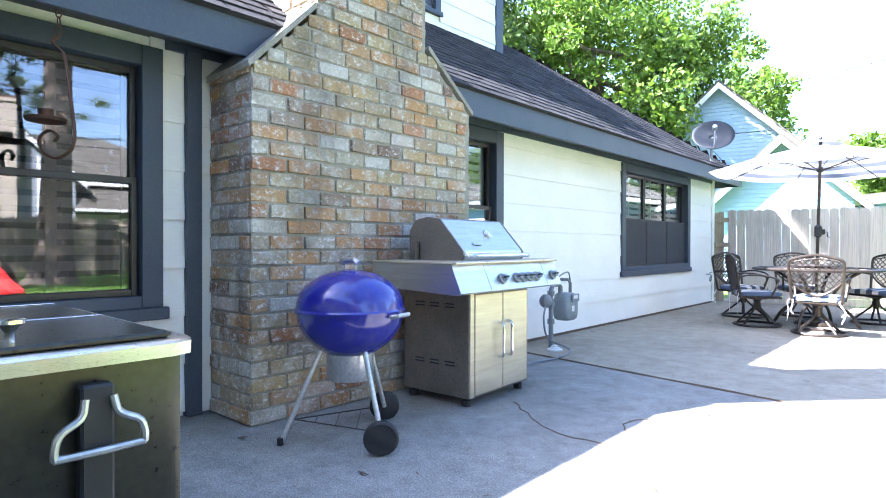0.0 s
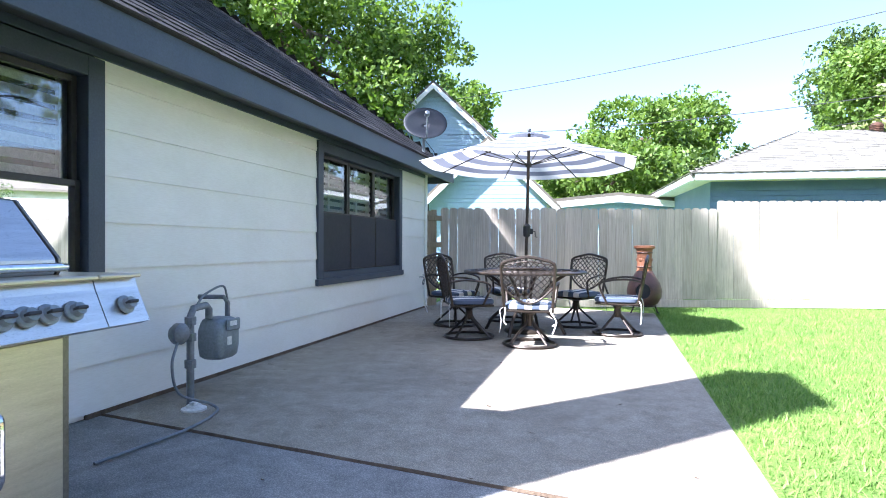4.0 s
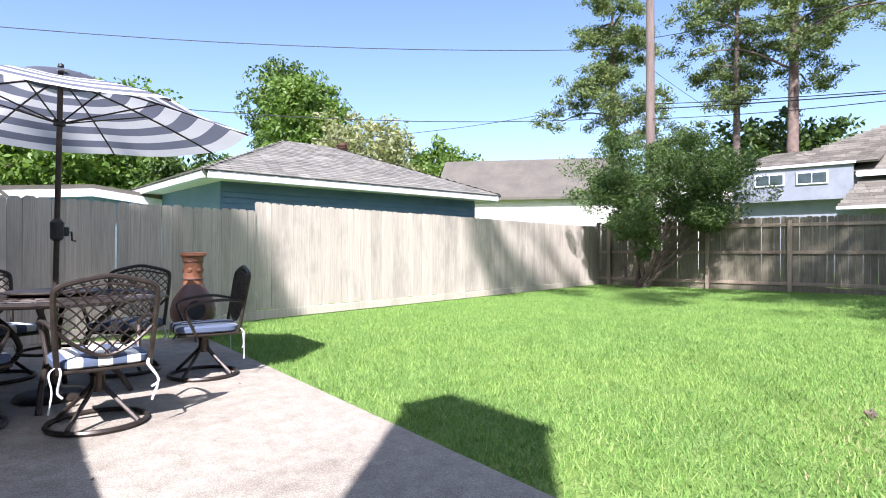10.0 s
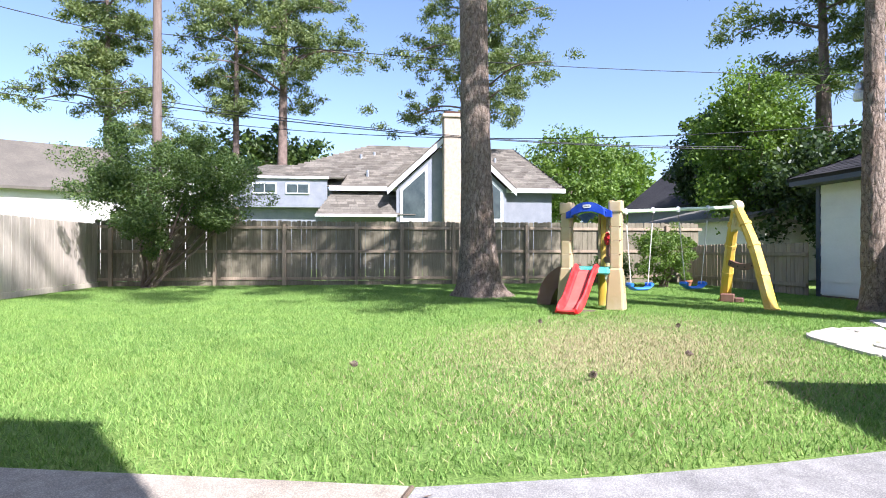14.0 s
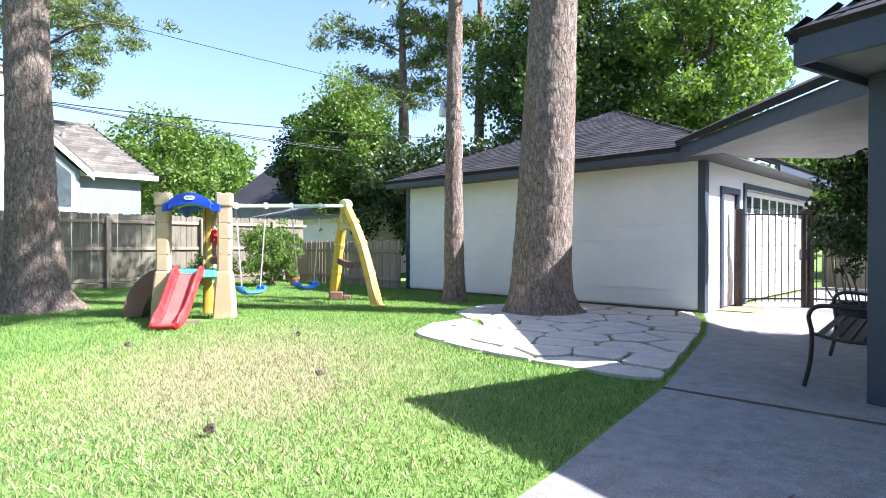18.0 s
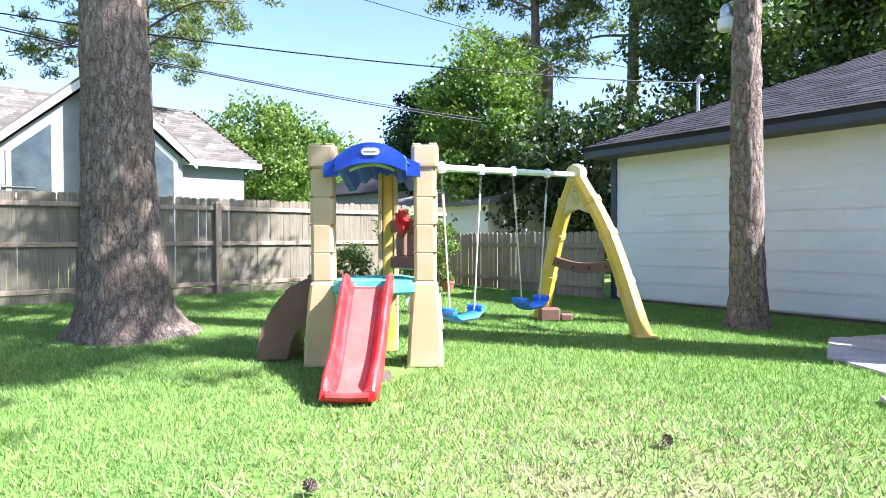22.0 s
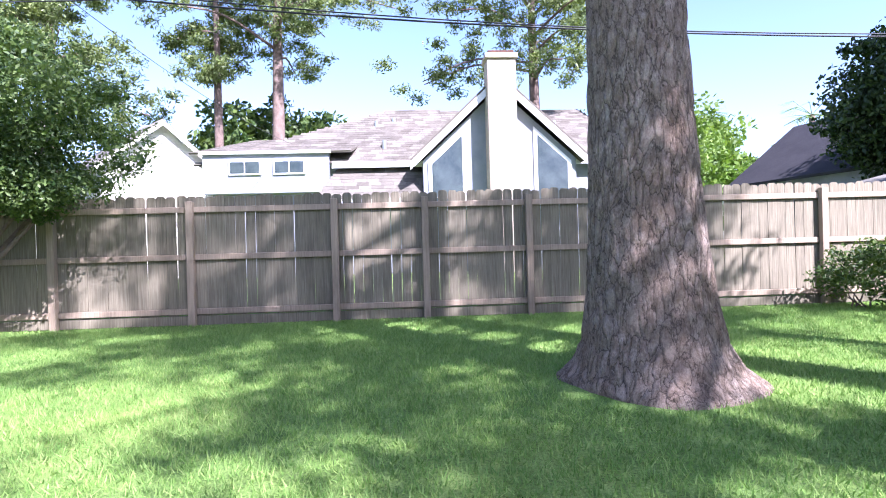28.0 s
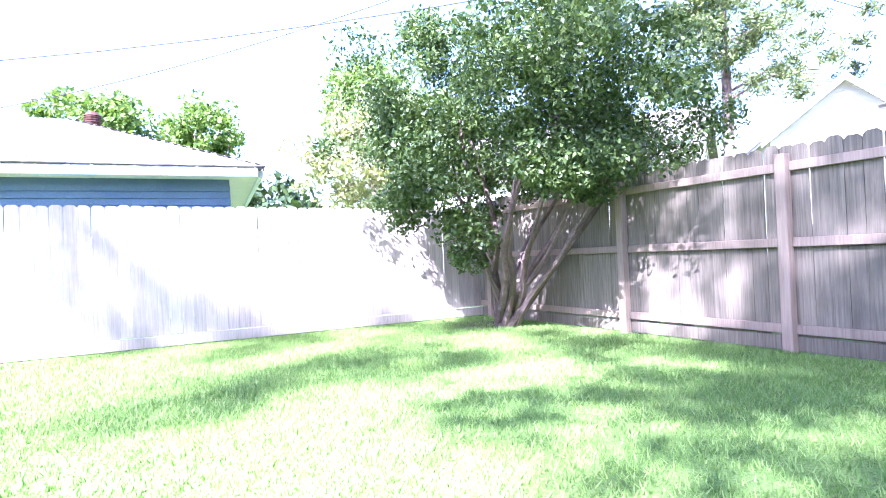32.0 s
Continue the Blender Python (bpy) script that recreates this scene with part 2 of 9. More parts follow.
def wood_gray(name, lo, hi, seed=0.0):
    """Weathered cedar pickets: each its own tone, grain along z, knots and stains."""
    m = Mat(name, 0.85, 0, 0.2)
    r = m.random()
    mp = m.n("ShaderNodeMapping")
    tc = m.n("ShaderNodeTexCoord")
    m.link(tc.outputs["Object"], mp.inputs["Vector"])
    mp.inputs["Scale"].default_value = (60, 60, 2.2)
    off = m.n("ShaderNodeVectorMath")
    off.operation = "SCALE"
    off.inputs[0].default_value = (37, 11, 23)
    m.link(r, off.inputs["Scale"])
    m.link(off.outputs[0], mp.inputs["Location"])
    g = m.n("ShaderNodeTexNoise", Scale=1.0, Detail=6, Roughness=0.65)
    m.link(mp.outputs[0], g.inputs["Vector"])
    stain = m.noise(1.4, 5, 0.65, (1, 1, 0.45), True)
    col = m.ramp(g.outputs["Fac"], [(0.28, lo), (0.72, hi)])
    tone = m.ramp(r, [(0.0, (0.88, 0.85, 0.80)), (0.5, (1.0, 0.97, 0.92)), (1.0, (1.09, 1.06, 1.0))])
    col = m.mix(1.0, col, tone, "MULTIPLY")
    col = m.mix(m.ramp(stain, [(0.5, (0, 0, 0)), (0.72, (0.7, 0.7, 0.7))]), col, (lo[0] * 0.62, lo[1] * 0.63, lo[2] * 0.6))
    m.color(col)
    m.bump(g.outputs["Fac"], 0.5, 0.004)
    return m.mat


def brick_mat():
    m = Mat("old_brick", 0.9, 0, 0.2)
    r = m.random()
    base = m.ramp(r, [(0.0, (0.34, 0.16, 0.09)), (0.10, (0.48, 0.28, 0.13)), (0.20, (0.46, 0.36, 0.20)), (0.30, (0.38, 0.29, 0.19)), (0.40, (0.54, 0.29, 0.12)),
                      (0.50, (0.38, 0.31, 0.21)), (0.58, (0.50, 0.47, 0.41)), (0.66, (0.22, 0.14, 0.10)), (0.75, (0.46, 0.37, 0.24)), (0.84, (0.42, 0.20, 0.10)), (0.92, (0.58, 0.55, 0.49)), (1.0, (0.42, 0.32, 0.2))])
    n1 = m.noise(5.5, 6, 0.7, (1, 1, 1), True)
    n2 = m.noise(70, 4, 0.7, (1, 1, 1), True)
    n3 = m.noise(24, 5, 0.75, (1, 1, 1.6), True)
    col = m.mix(m.ramp(n1, [(0.5, (0, 0, 0)), (0.66, (0.8, 0.8, 0.8))]), base, (0.60, 0.58, 0.52))
    col = m.mix(m.ramp(n3, [(0.54, (0, 0, 0)), (0.63, (0.85, 0.85, 0.85))]), col, (0.74, 0.72, 0.67))
    soot = m.noise(2.1, 5, 0.7, (1, 1, 0.6), True)
    col = m.mix(m.ramp(soot, [(0.52, (0, 0, 0)), (0.70, (0.75, 0.75, 0.75))]), col, (0.12, 0.11, 0.095))
    col = m.mix(0.8, col, m.ramp(n2, [(0.3, (0.6, 0.6, 0.6)), (0.7, (1.15, 1.15, 1.15))]), "MULTIPLY")
    m.color(col)
    m.bump(n2, 0.7, 0.006)
    m.bump(n3, 0.6, 0.008)
    m.bump(n1, 0.4, 0.012)
    return m.mat


def shingle_mat(name, lo, hi, moss=0.0):
    m = Mat(name, 0.9, 0, 0.15)
    r = m.island()
    grit = m.noise(220, 3, 0.7)
    patch = m.noise(1.1, 5, 0.65, (1, 1, 1), True)
    col = m.ramp(r, [(0.0, lo), (1.0, hi)])
    col = m.mix(1.0, col, m.ramp(grit, [(0.3, (0.6, 0.6, 0.62)), (0.7, (1.35, 1.33, 1.3))]), "MULTIPLY")
    col = m.mix(1.0, col, m.ramp(patch, [(0.3, (0.8, 0.8, 0.8)), (0.7, (1.15, 1.13, 1.1))]), "MULTIPLY")
    m.color(col)
    m.bump(grit, 0.5, 0.004)
    return m.mat


def concrete_mat(name, a, b, stain):
    m = Mat(name, 0.85, 0, 0.3)
    big = m.noise(0.55, 6, 0.7, (1, 1, 1), True)
    mid = m.noise(7, 5, 0.7, (1, 1, 1), True)
    peb = m.n("ShaderNodeTexVoronoi", Scale=120.0)
    m.link(m.coords((1, 1, 1), True), peb.inputs["Vector"])
    col = m.ramp(mid, [(0.3, a), (0.7, b)])
    col = m.mix(m.ramp(big, [(0.5, (0, 0, 0)), (0.72, (0.75, 0.75, 0.75))]), col, stain)
    speck = m.noise(160, 3, 0.7, (1, 1, 1), True)
    col = m.mix(0.8, col, m.ramp(peb.outputs["Distance"], [(0.1, (1.25, 1.23, 1.18)), (0.6, (0.66, 0.66, 0.68))]), "MULTIPLY")
    col = m.mix(0.7, col, m.ramp(speck, [(0.32, (0.55, 0.55, 0.57)), (0.6, (1.1, 1.1, 1.08))]), "MULTIPLY")
    m.color(col)
    m.bump(mid, 0.15, 0.01)
    m.bump(peb.outputs["Distance"], 0.25, 0.003)
    return m.mat


def bark_mat():
    """Plated pine bark: long uneven plates with thin dark cracks, flaking in layers."""
    m = Mat("pine_bark", 0.95, 0, 0.1)
    tc = m.coords((1, 1, 0.33), True)
    warp = m.n("ShaderNodeTexNoise", Scale=7.0, Detail=6.0, Roughness=0.65)
    m.link(tc, warp.inputs["Vector"])
    add = m.n("ShaderNodeVectorMath")
    add.operation = "MULTIPLY_ADD"
    m.link(warp.outputs["Color"], add.inputs[0])
    add.inputs[1].default_value = (0.16, 0.16, 0.13)
    m.link(tc, add.inputs[2])
    v = m.n("ShaderNodeTexVoronoi", Scale=15.0)
    v.feature = "DISTANCE_TO_EDGE"
    m.link(add.outputs[0], v.inputs["Vector"])
    flake = m.n("ShaderNodeTexVoronoi", Scale=46.0)
    flake.feature = "DISTANCE_TO_EDGE"
    m.link(add.outputs[0], flake.inputs["Vector"])
    fine = m.noise(70, 6, 0.75, (1, 1, 0.6), True)
    patch = m.noise(2.2, 5, 0.65, (1, 1, 0.5), True)
    layer = m.noise(13, 6, 0.7, (1, 1, 0.7), True)
    col = m.ramp(layer, [(0.3, (0.20, 0.15, 0.11)), (0.5, (0.33, 0.265, 0.205)), (0.7, (0.47, 0.395, 0.32))])
    col = m.mix(m.ramp(patch, [(0.45, (0, 0, 0)), (0.7, (0.5, 0.5, 0.5))]), col, (0.31, 0.205, 0.135))
    col = m.mix(m.ramp(v.outputs["Distance"], [(0.0, (0.85, 0.85, 0.85)), (0.05, (0, 0, 0))]), col, (0.065, 0.05, 0.04))
    col = m.mix(m.ramp(flake.outputs["Distance"], [(0.0, (0.35, 0.35, 0.35)), (0.05, (0, 0, 0))]), col, (0.12, 0.09, 0.075))
    col = m.mix(0.9, col, m.ramp(fine, [(0.3, (0.55, 0.53, 0.51)), (0.7, (1.3, 1.3, 1.3))]), "MULTIPLY")
    m.color(col)
    m.bump(m.ramp(v.outputs["Distance"], [(0.0, (0, 0, 0)), (0.22, (1, 1, 1))]), 0.9, 0.025)
    m.bump(m.ramp(flake.outputs["Distance"], [(0.0, (0, 0, 0)), (0.1, (1, 1, 1))]), 0.5, 0.008)
    m.bump(fine, 0.7, 0.01)
    return m.mat


def leaf_mat(name, lo, hi, through=0.35):
    m = Mat(name, 0.5, 0, 0.35)
    r = m.island()
    big = m.noise(0.7, 3, 0.6, (1, 1, 1), True)
    col = m.ramp(r, [(0.0, lo), (1.0, hi)])
    col = m.mix(1.0, col, m.ramp(big, [(0.3, (0.75, 0.8, 0.75)), (0.7, (1.2, 1.15, 1.0))]), "MULTIPLY")
    m.color(col)
    tr = m.n("ShaderNodeBsdfTranslucent")
    m.link(m.mix(1.0, col, (1.5, 1.6, 0.7), "MULTIPLY"), tr.inputs["Color"])
    mx = m.n("ShaderNodeMixShader")
    mx.inputs[0].default_value = through
    out = m.t.nodes["Material Output"]
    m.link(m.b.outputs[0], mx.inputs[1])
    m.link(tr.outputs[0], mx.inputs[2])
    m.link(mx.outputs[0], out.inputs["Surface"])
    return m.mat


def lawn_mat():
    m = Mat("lawn", 0.9, 0, 0.08)
    fine = m.noise(55, 4, 0.7, (1, 1, 1), True)
    mid = m.noise(3.2, 5, 0.65, (1, 1, 1), True)
    big = m.noise(0.45, 4, 0.6, (1, 1, 1), True)
    col = m.ramp(mid, [(0.3, (0.14, 0.23, 0.055)), (0.7, (0.24, 0.34, 0.11))])
    col = m.mix(0.7, col, m.ramp(big, [(0.35, (0.8, 0.9, 0.8)), (0.65, (1.25, 1.12, 0.95))]), "MULTIPLY")
    col = m.mix(0.85, col, m.ramp(fine, [(0.3, (0.32, 0.38, 0.3)), (0.7, (1.3, 1.3, 1.2))]), "MULTIPLY")
    # a worn, straw-coloured patch before the playset
    pos = m.n("ShaderNodeNewGeometry").outputs["Position"]
    mp = m.n("ShaderNodeMapping")
    mp.vector_type = "TEXTURE"
    mp.inputs["Location"].default_value = (*DRY[0], 0)
    mp.inputs["Rotation"].default_value = (0, 0, radians(DRY[2]))
    mp.inputs["Scale"].default_value = (*DRY[1], 1)
    m.link(pos, mp.inputs["Vector"])
    ln = m.n("ShaderNodeVectorMath")
    ln.operation = "LENGTH"
    m.link(mp.outputs[0], ln.inputs[0])
    ad = m.n("ShaderNodeMath")
    ad.operation = "MULTIPLY_ADD"
    m.link(mid, ad.inputs[0])
    ad.inputs[1].default_value = 0.9
    m.link(ln.outputs["Value"], ad.inputs[2])
    straw = m.ramp(fine, [(0.3, (0.19, 0.165, 0.08)), (0.7, (0.37, 0.325, 0.175))])
    col = m.mix(m.ramp(ad.outputs[0], [(0.75, (0.85, 0.85, 0.85)), (1.45, (0, 0, 0))]), col, straw)
    m.color(col)
    m.bump(fine, 0.8, 0.02)
    return m.mat


def grass_mat():
    m = Mat("grass_blades", 0.7, 0, 0.12)
    r = m.island()
    mid = m.noise(2.0, 4, 0.6, (1, 1, 1), True)
    col = m.ramp(r, [(0.0, (0.12, 0.23, 0.05)), (0.6, (0.22, 0.35, 0.095)), (1.0, (0.32, 0.42, 0.14))])
    col = m.mix(1.0, col, m.ramp(mid, [(0.3, (0.8, 0.85, 0.8)), (0.7, (1.15, 1.1, 1.0))]), "MULTIPLY")
    m.color(col)
    tr = m.n("ShaderNodeBsdfTranslucent")
    m.link(m.mix(1.0, col, (1.1, 1.35, 0.75), "MULTIPLY"), tr.inputs["Color"])
    mx = m.n("ShaderNodeMixShader")
    mx.inputs[0].default_value = 0.2
    m.link(m.b.outputs[0], mx.inputs[1])
    m.link(tr.outputs[0], mx.inputs[2])
    m.link(mx.outputs[0], m.t.nodes["Material Output"].inputs["Surface"])
    return m.mat


def glass_pane():
    m = Mat("window_glass", 0.02, 0, 0.5)
    m.b.inputs["Base Color"].default_value = (0.85, 0.9, 0.9, 1)
    m.b.inputs["Transmission Weight"].default_value = 0.0
    gl = m.n("ShaderNodeBsdfGlossy", Roughness=0.015)
    gl.inputs["Color"].default_value = (0.92, 0.95, 1.0, 1)
    tp = m.n("ShaderNodeBsdfTransparent")
    tp.inputs["Color"].default_value = (0.8, 0.82, 0.82, 1)
    fr = m.n("ShaderNodeFresnel", IOR=2.3)
    mx = m.n("ShaderNodeMixShader")
    m.link(fr.outputs[0], mx.inputs[0])
    m.link(tp.outputs[0], mx.inputs[1])
    m.link(gl.outputs[0], mx.inputs[2])
    m.link(mx.outputs[0], m.t.nodes["Material Output"].inputs["Surface"])
    return m.mat


def striped_fabric(name, axis, width, a, b, through=0.3):
    m = Mat(name, 0.9, 0, 0.1)
    tc = m.n("ShaderNodeTexCoord").outputs["Object"]
    sp = m.n("ShaderNodeSeparateXYZ")
    m.link(tc, sp.inputs[0])
    mt = m.n("ShaderNodeMath")
    mt.operation = "PINGPONG"
    mt.inputs[1].default_value = width
    m.link(sp.outputs[axis], mt.inputs[0])
    gt = m.n("ShaderNodeMath")
    gt.operation = "GREATER_THAN"
    gt.inputs[1].default_value = width / 2
    m.link(mt.outputs[0], gt.inputs[0])
    weave = m.noise(260, 2, 0.5)
    col = m.mix(gt.outputs[0], a, b)
    col = m.mix(0.5, col, m.ramp(weave, [(0.3, (0.8, 0.8, 0.8)), (0.7, (1.1, 1.1, 1.1))]), "MULTIPLY")
    m.color(col)
    m.bump(weave, 0.2, 0.002)
    if through:
        tr = m.n("ShaderNodeBsdfTranslucent")
        m.link(col, tr.inputs["Color"])
        mx = m.n("ShaderNodeMixShader")
        mx.inputs[0].default_value = through
        m.link(m.b.outputs[0], mx.inputs[1])
        m.link(tr.outputs[0], mx.inputs[2])
        m.link(mx.outputs[0], m.t.nodes["Material Output"].inputs["Surface"])
    return m.mat


def ringed_fabric(name, pairs, a, b, through=0.3):
    """Canvas striped by the mesh's own "ring" value."""
    m = Mat(name, 0.9, 0, 0.1)
    at = m.n("ShaderNodeAttribute")
    at.attribute_name = "ring"
    mt = m.n("ShaderNodeMath")
    mt.operation = "MULTIPLY"
    mt.inputs[1].default_value = pairs
    m.link(at.outputs["Fac"], mt.inputs[0])
    fr = m.n("ShaderNodeMath")
    fr.operation = "FRACT"
    m.link(mt.outputs[0], fr.inputs[0])
    gt = m.n("ShaderNodeMath")
    gt.operation = "GREATER_THAN"
    gt.inputs[1].default_value = 0.5
    m.link(fr.outputs[0], gt.inputs[0])
    weave = m.noise(260, 2, 0.5)
    col = m.mix(gt.outputs[0], a, b)
    col = m.mix(0.5, col, m.ramp(weave, [(0.3, (0.8, 0.8, 0.8)), (0.7, (1.1, 1.1, 1.1))]), "MULTIPLY")
    m.color(col)
    tr = m.n("ShaderNodeBsdfTranslucent")
    m.link(col, tr.inputs["Color"])
    mx = m.n("ShaderNodeMixShader")
    mx.inputs[0].default_value = through
    m.link(m.b.outputs[0], mx.inputs[1])
    m.link(tr.outputs[0], mx.inputs[2])
    m.link(mx.outputs[0], m.t.nodes["Material Output"].inputs["Surface"])
    return m.mat

WHITE = siding_white()
SLATE = mottled("slate_trim_paint", (0.045, 0.06, 0.085), (0.06, 0.075, 0.10), 3, 0.5, 0, 0.1, 90)
SOFFIT = mottled("soffit_paint", (0.06, 0.062, 0.066), (0.085, 0.085, 0.085), 3, 0.6, 0, 0.1, 60)
# paler copy of the soffit colour, with bounced light painted in
SOFFIT_BOUNCE = mottled("soffit_bounce_grey", (0.20, 0.195, 0.19), (0.27, 0.262, 0.25), 3, 0.6, 0, 0.1, 60)
BRONZE = mottled("bronze_window_frame", (0.035, 0.03, 0.026), (0.05, 0.045, 0.04), 8, 0.4, 0.3, 0.05)
GLASS = glass_pane()
SCREEN = mottled("insect_screen", (0.022, 0.024, 0.03), (0.035, 0.036, 0.042), 20, 0.7, 0, 0.2, 400)
BLINDS = mottled("shutter_slat", (0.62, 0.6, 0.56), (0.72, 0.7, 0.66), 5, 0.5, 0, 0.05)
BLINDS_DARK = mottled("dark_shutter_slat", (0.14, 0.11, 0.085), (0.20, 0.16, 0.125), 5, 0.5, 0, 0.05)
# near-black colour that stands for the unlit room
ROOM_SHADE = mottled("room_shade_colour", (0.035, 0.032, 0.03), (0.05, 0.045, 0.04), 2, 0.9, 0, 0.0)
BRICK = brick_mat()
MORTAR = mottled("mortar", (0.25, 0.23, 0.18), (0.42, 0.385, 0.32), 9, 0.95, 0, 0.8, 90, 0.01)
ROOF_DARK = shingle_mat("charcoal_shingle", (0.028, 0.028, 0.032), (0.065, 0.063, 0.065))
ROOF_BROWN = shingle_mat("brown_shingle", (0.10, 0.091, 0.074), (0.19, 0.175, 0.145))
ROOF_TAN = shingle_mat("tan_shingle", (0.155, 0.15, 0.128), (0.26, 0.25, 0.215))
CONC = concrete_mat("broom_concrete", (0.27, 0.26, 0.24), (0.44, 0.424, 0.39), (0.185, 0.18, 0.17))
CONC_TAN = concrete_mat("tan_concrete", (0.35, 0.305, 0.235), (0.52, 0.46, 0.365), (0.20, 0.165, 0.12))
FLAG = mottled("flagstone", (0.48, 0.43, 0.36), (0.63, 0.575, 0.49), 3, 0.85, 0, 0.5, 40, 0.01)
SOIL = mottled("soil", (0.10, 0.07, 0.045), (0.19, 0.135, 0.09), 5, 0.95, 0, 0.8, 60, 0.02)
LAWN = lawn_mat()
GRASS = grass_mat()
STRAW = mottled("dry_straw", (0.29, 0.255, 0.12), (0.45, 0.405, 0.21), 6, 0.9, 0, 0.0)
PICKET = wood_gray("pale_cedar", (0.40, 0.355, 0.30), (0.62, 0.565, 0.49))
PICKET_OLD = wood_gray("old_cedar", (0.125, 0.113, 0.08), (0.285, 0.258, 0.188))
PICKET_TAN = wood_gray("tan_cedar", (0.26, 0.205, 0.145), (0.42, 0.345, 0.26))
BARK = bark_mat()
BARK_FAR = mottled("far_bark", (0.12, 0.085, 0.065), (0.26, 0.19, 0.15), 3, 0.95, 0, 0.8, 25, 0.03)
LEAF = leaf_mat("shrub_leaf", (0.03, 0.066, 0.018), (0.12, 0.175, 0.048), 0.25)
LEAF_LIGHT = leaf_mat("light_leaf", (0.075, 0.14, 0.024), (0.18, 0.26, 0.06), 0.34)
LEAF_DARK = leaf_mat("dark_leaf", (0.02, 0.042, 0.014), (0.06, 0.095, 0.03), 0.2)
LEAF_PALE = leaf_mat("pale_leaf", (0.20, 0.22, 0.11), (0.36, 0.36, 0.21), 0.35)
NEEDLE = leaf_mat("pine_needle", (0.07, 0.105, 0.035), (0.185, 0.23, 0.085), 0.25)
STEEL = mottled("brushed_steel", (0.52, 0.51, 0.48), (0.66, 0.65, 0.62), 3, 0.3, 0.9, 0.12, 120, 0.001, stretch=(1, 1, 14))
# brighter, less metallic base stands in for sunlit concrete mirrored in the doors
STEEL_WARM = mottled("warm_bright_steel", (0.55, 0.49, 0.37), (0.69, 0.63, 0.50), 2.5, 0.38, 0.7, 0.12, 110, 0.001, stretch=(1, 1, 12))
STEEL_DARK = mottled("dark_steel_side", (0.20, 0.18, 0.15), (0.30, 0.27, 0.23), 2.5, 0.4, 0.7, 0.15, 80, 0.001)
CHROME = mottled("chrome", (0.75, 0.75, 0.76), (0.85, 0.85, 0.85), 5, 0.12, 1.0, 0.0)
ALU = mottled("aluminium", (0.55, 0.55, 0.55), (0.68, 0.68, 0.67), 6, 0.35, 0.85, 0.05)
BLACK = mottled("black_plastic", (0.018, 0.018, 0.02), (0.03, 0.03, 0.032), 12, 0.55, 0, 0.1, 150, 0.001)
IRON = mottled("cast_iron_bronze", (0.034, 0.027, 0.022), (0.075, 0.056, 0.042), 14, 0.42, 0.45, 0.25, 120, 0.002)
COOLER = mottled("olive_black_steel", (0.05, 0.048, 0.036), (0.085, 0.078, 0.055), 2, 0.3, 0.6, 0.08, 60, 0.001)
METER = mottled("meter_grey_paint", (0.20, 0.235, 0.255), (0.27, 0.30, 0.32), 7, 0.5, 0.2, 0.15, 60, 0.002)
PIPE = mottled("grey_pipe", (0.17, 0.185, 0.20), (0.25, 0.265, 0.28), 9, 0.5, 0.3, 0.15, 60, 0.002)
WHITE_PLASTIC = mottled("white_plastic", (0.74, 0.74, 0.72), (0.82, 0.82, 0.8), 5, 0.45, 0, 0.03)
RIBBON = mottled("white_ribbon", (0.72, 0.70, 0.66), (0.82, 0.8, 0.76), 20, 0.8, 0, 0.1)
CLAY = mottled("terracotta", (0.28, 0.105, 0.05), (0.40, 0.17, 0.085), 5, 0.7, 0, 0.3, 60, 0.004)
CLAY_DARK = mottled("fired_clay_body", (0.10, 0.055, 0.045), (0.19, 0.095, 0.07), 4, 0.5, 0, 0.3, 60, 0.004)
RUST = mottled("rusty_iron", (0.055, 0.03, 0.02), (0.13, 0.06, 0.035), 12, 0.7, 0.4, 0.4, 80, 0.003)


def enamel(name, c, rough=0.12):
    m = Mat(name, rough, 0, 0.5)
    dust = m.noise(4, 5, 0.65)
    m.color(m.mix(m.ramp(dust, [(0.5, (0, 0, 0)), (0.85, (0.16, 0.16, 0.16))]), c, (0.35, 0.35, 0.38)))
    m.b.inputs["Coat Weight"].default_value = 0.6
    m.b.inputs["Coat Roughness"].default_value = 0.05
    m.rough(dust, rough, rough + 0.12)
    return m.mat


def toy(name, c, fade=(0.8, 0.75, 0.6)):
    m = Mat(name, 0.5, 0, 0.4)
    n1 = m.noise(2.5, 5, 0.65)
    n2 = m.noise(90, 3, 0.6)
    col = m.mix(m.ramp(n1, [(0.45, (0, 0, 0)), (0.8, (0.28, 0.28, 0.28))]), c, fade)
    grime = m.noise(7, 5, 0.7)
    col = m.mix(m.ramp(grime, [(0.6, (0, 0, 0)), (0.8, (0.3, 0.3, 0.3))]), col, (0.16, 0.12, 0.08))
    m.color(col)
    m.rough(n1, 0.38, 0.58)
    m.bump(n2, 0.12, 0.002)
    return m.mat


BLUE_ENAMEL = enamel("blue_enamel", (0.012, 0.012, 0.24))
TOY_TAN = toy("tan_toy_plastic", (0.50, 0.38, 0.20))
TOY_RED = toy("red_toy_plastic", (0.62, 0.02, 0.018), (0.75, 0.35, 0.3))
TOY_BLUE = toy("blue_toy_plastic", (0.015, 0.06, 0.46), (0.2, 0.3, 0.6))
TOY_SWING = toy("swing_blue_plastic", (0.03, 0.18, 0.68), (0.3, 0.45, 0.75))
TOY_YELLOW = toy("yellow_toy_plastic", (0.72, 0.47, 0.06))
# paler red for the slide bed: wear, with sun glare painted in
TOY_RED_WORN_GLARE = toy("worn_glare_red_toy_plastic", (0.58, 0.11, 0.085), (0.7, 0.38, 0.33))
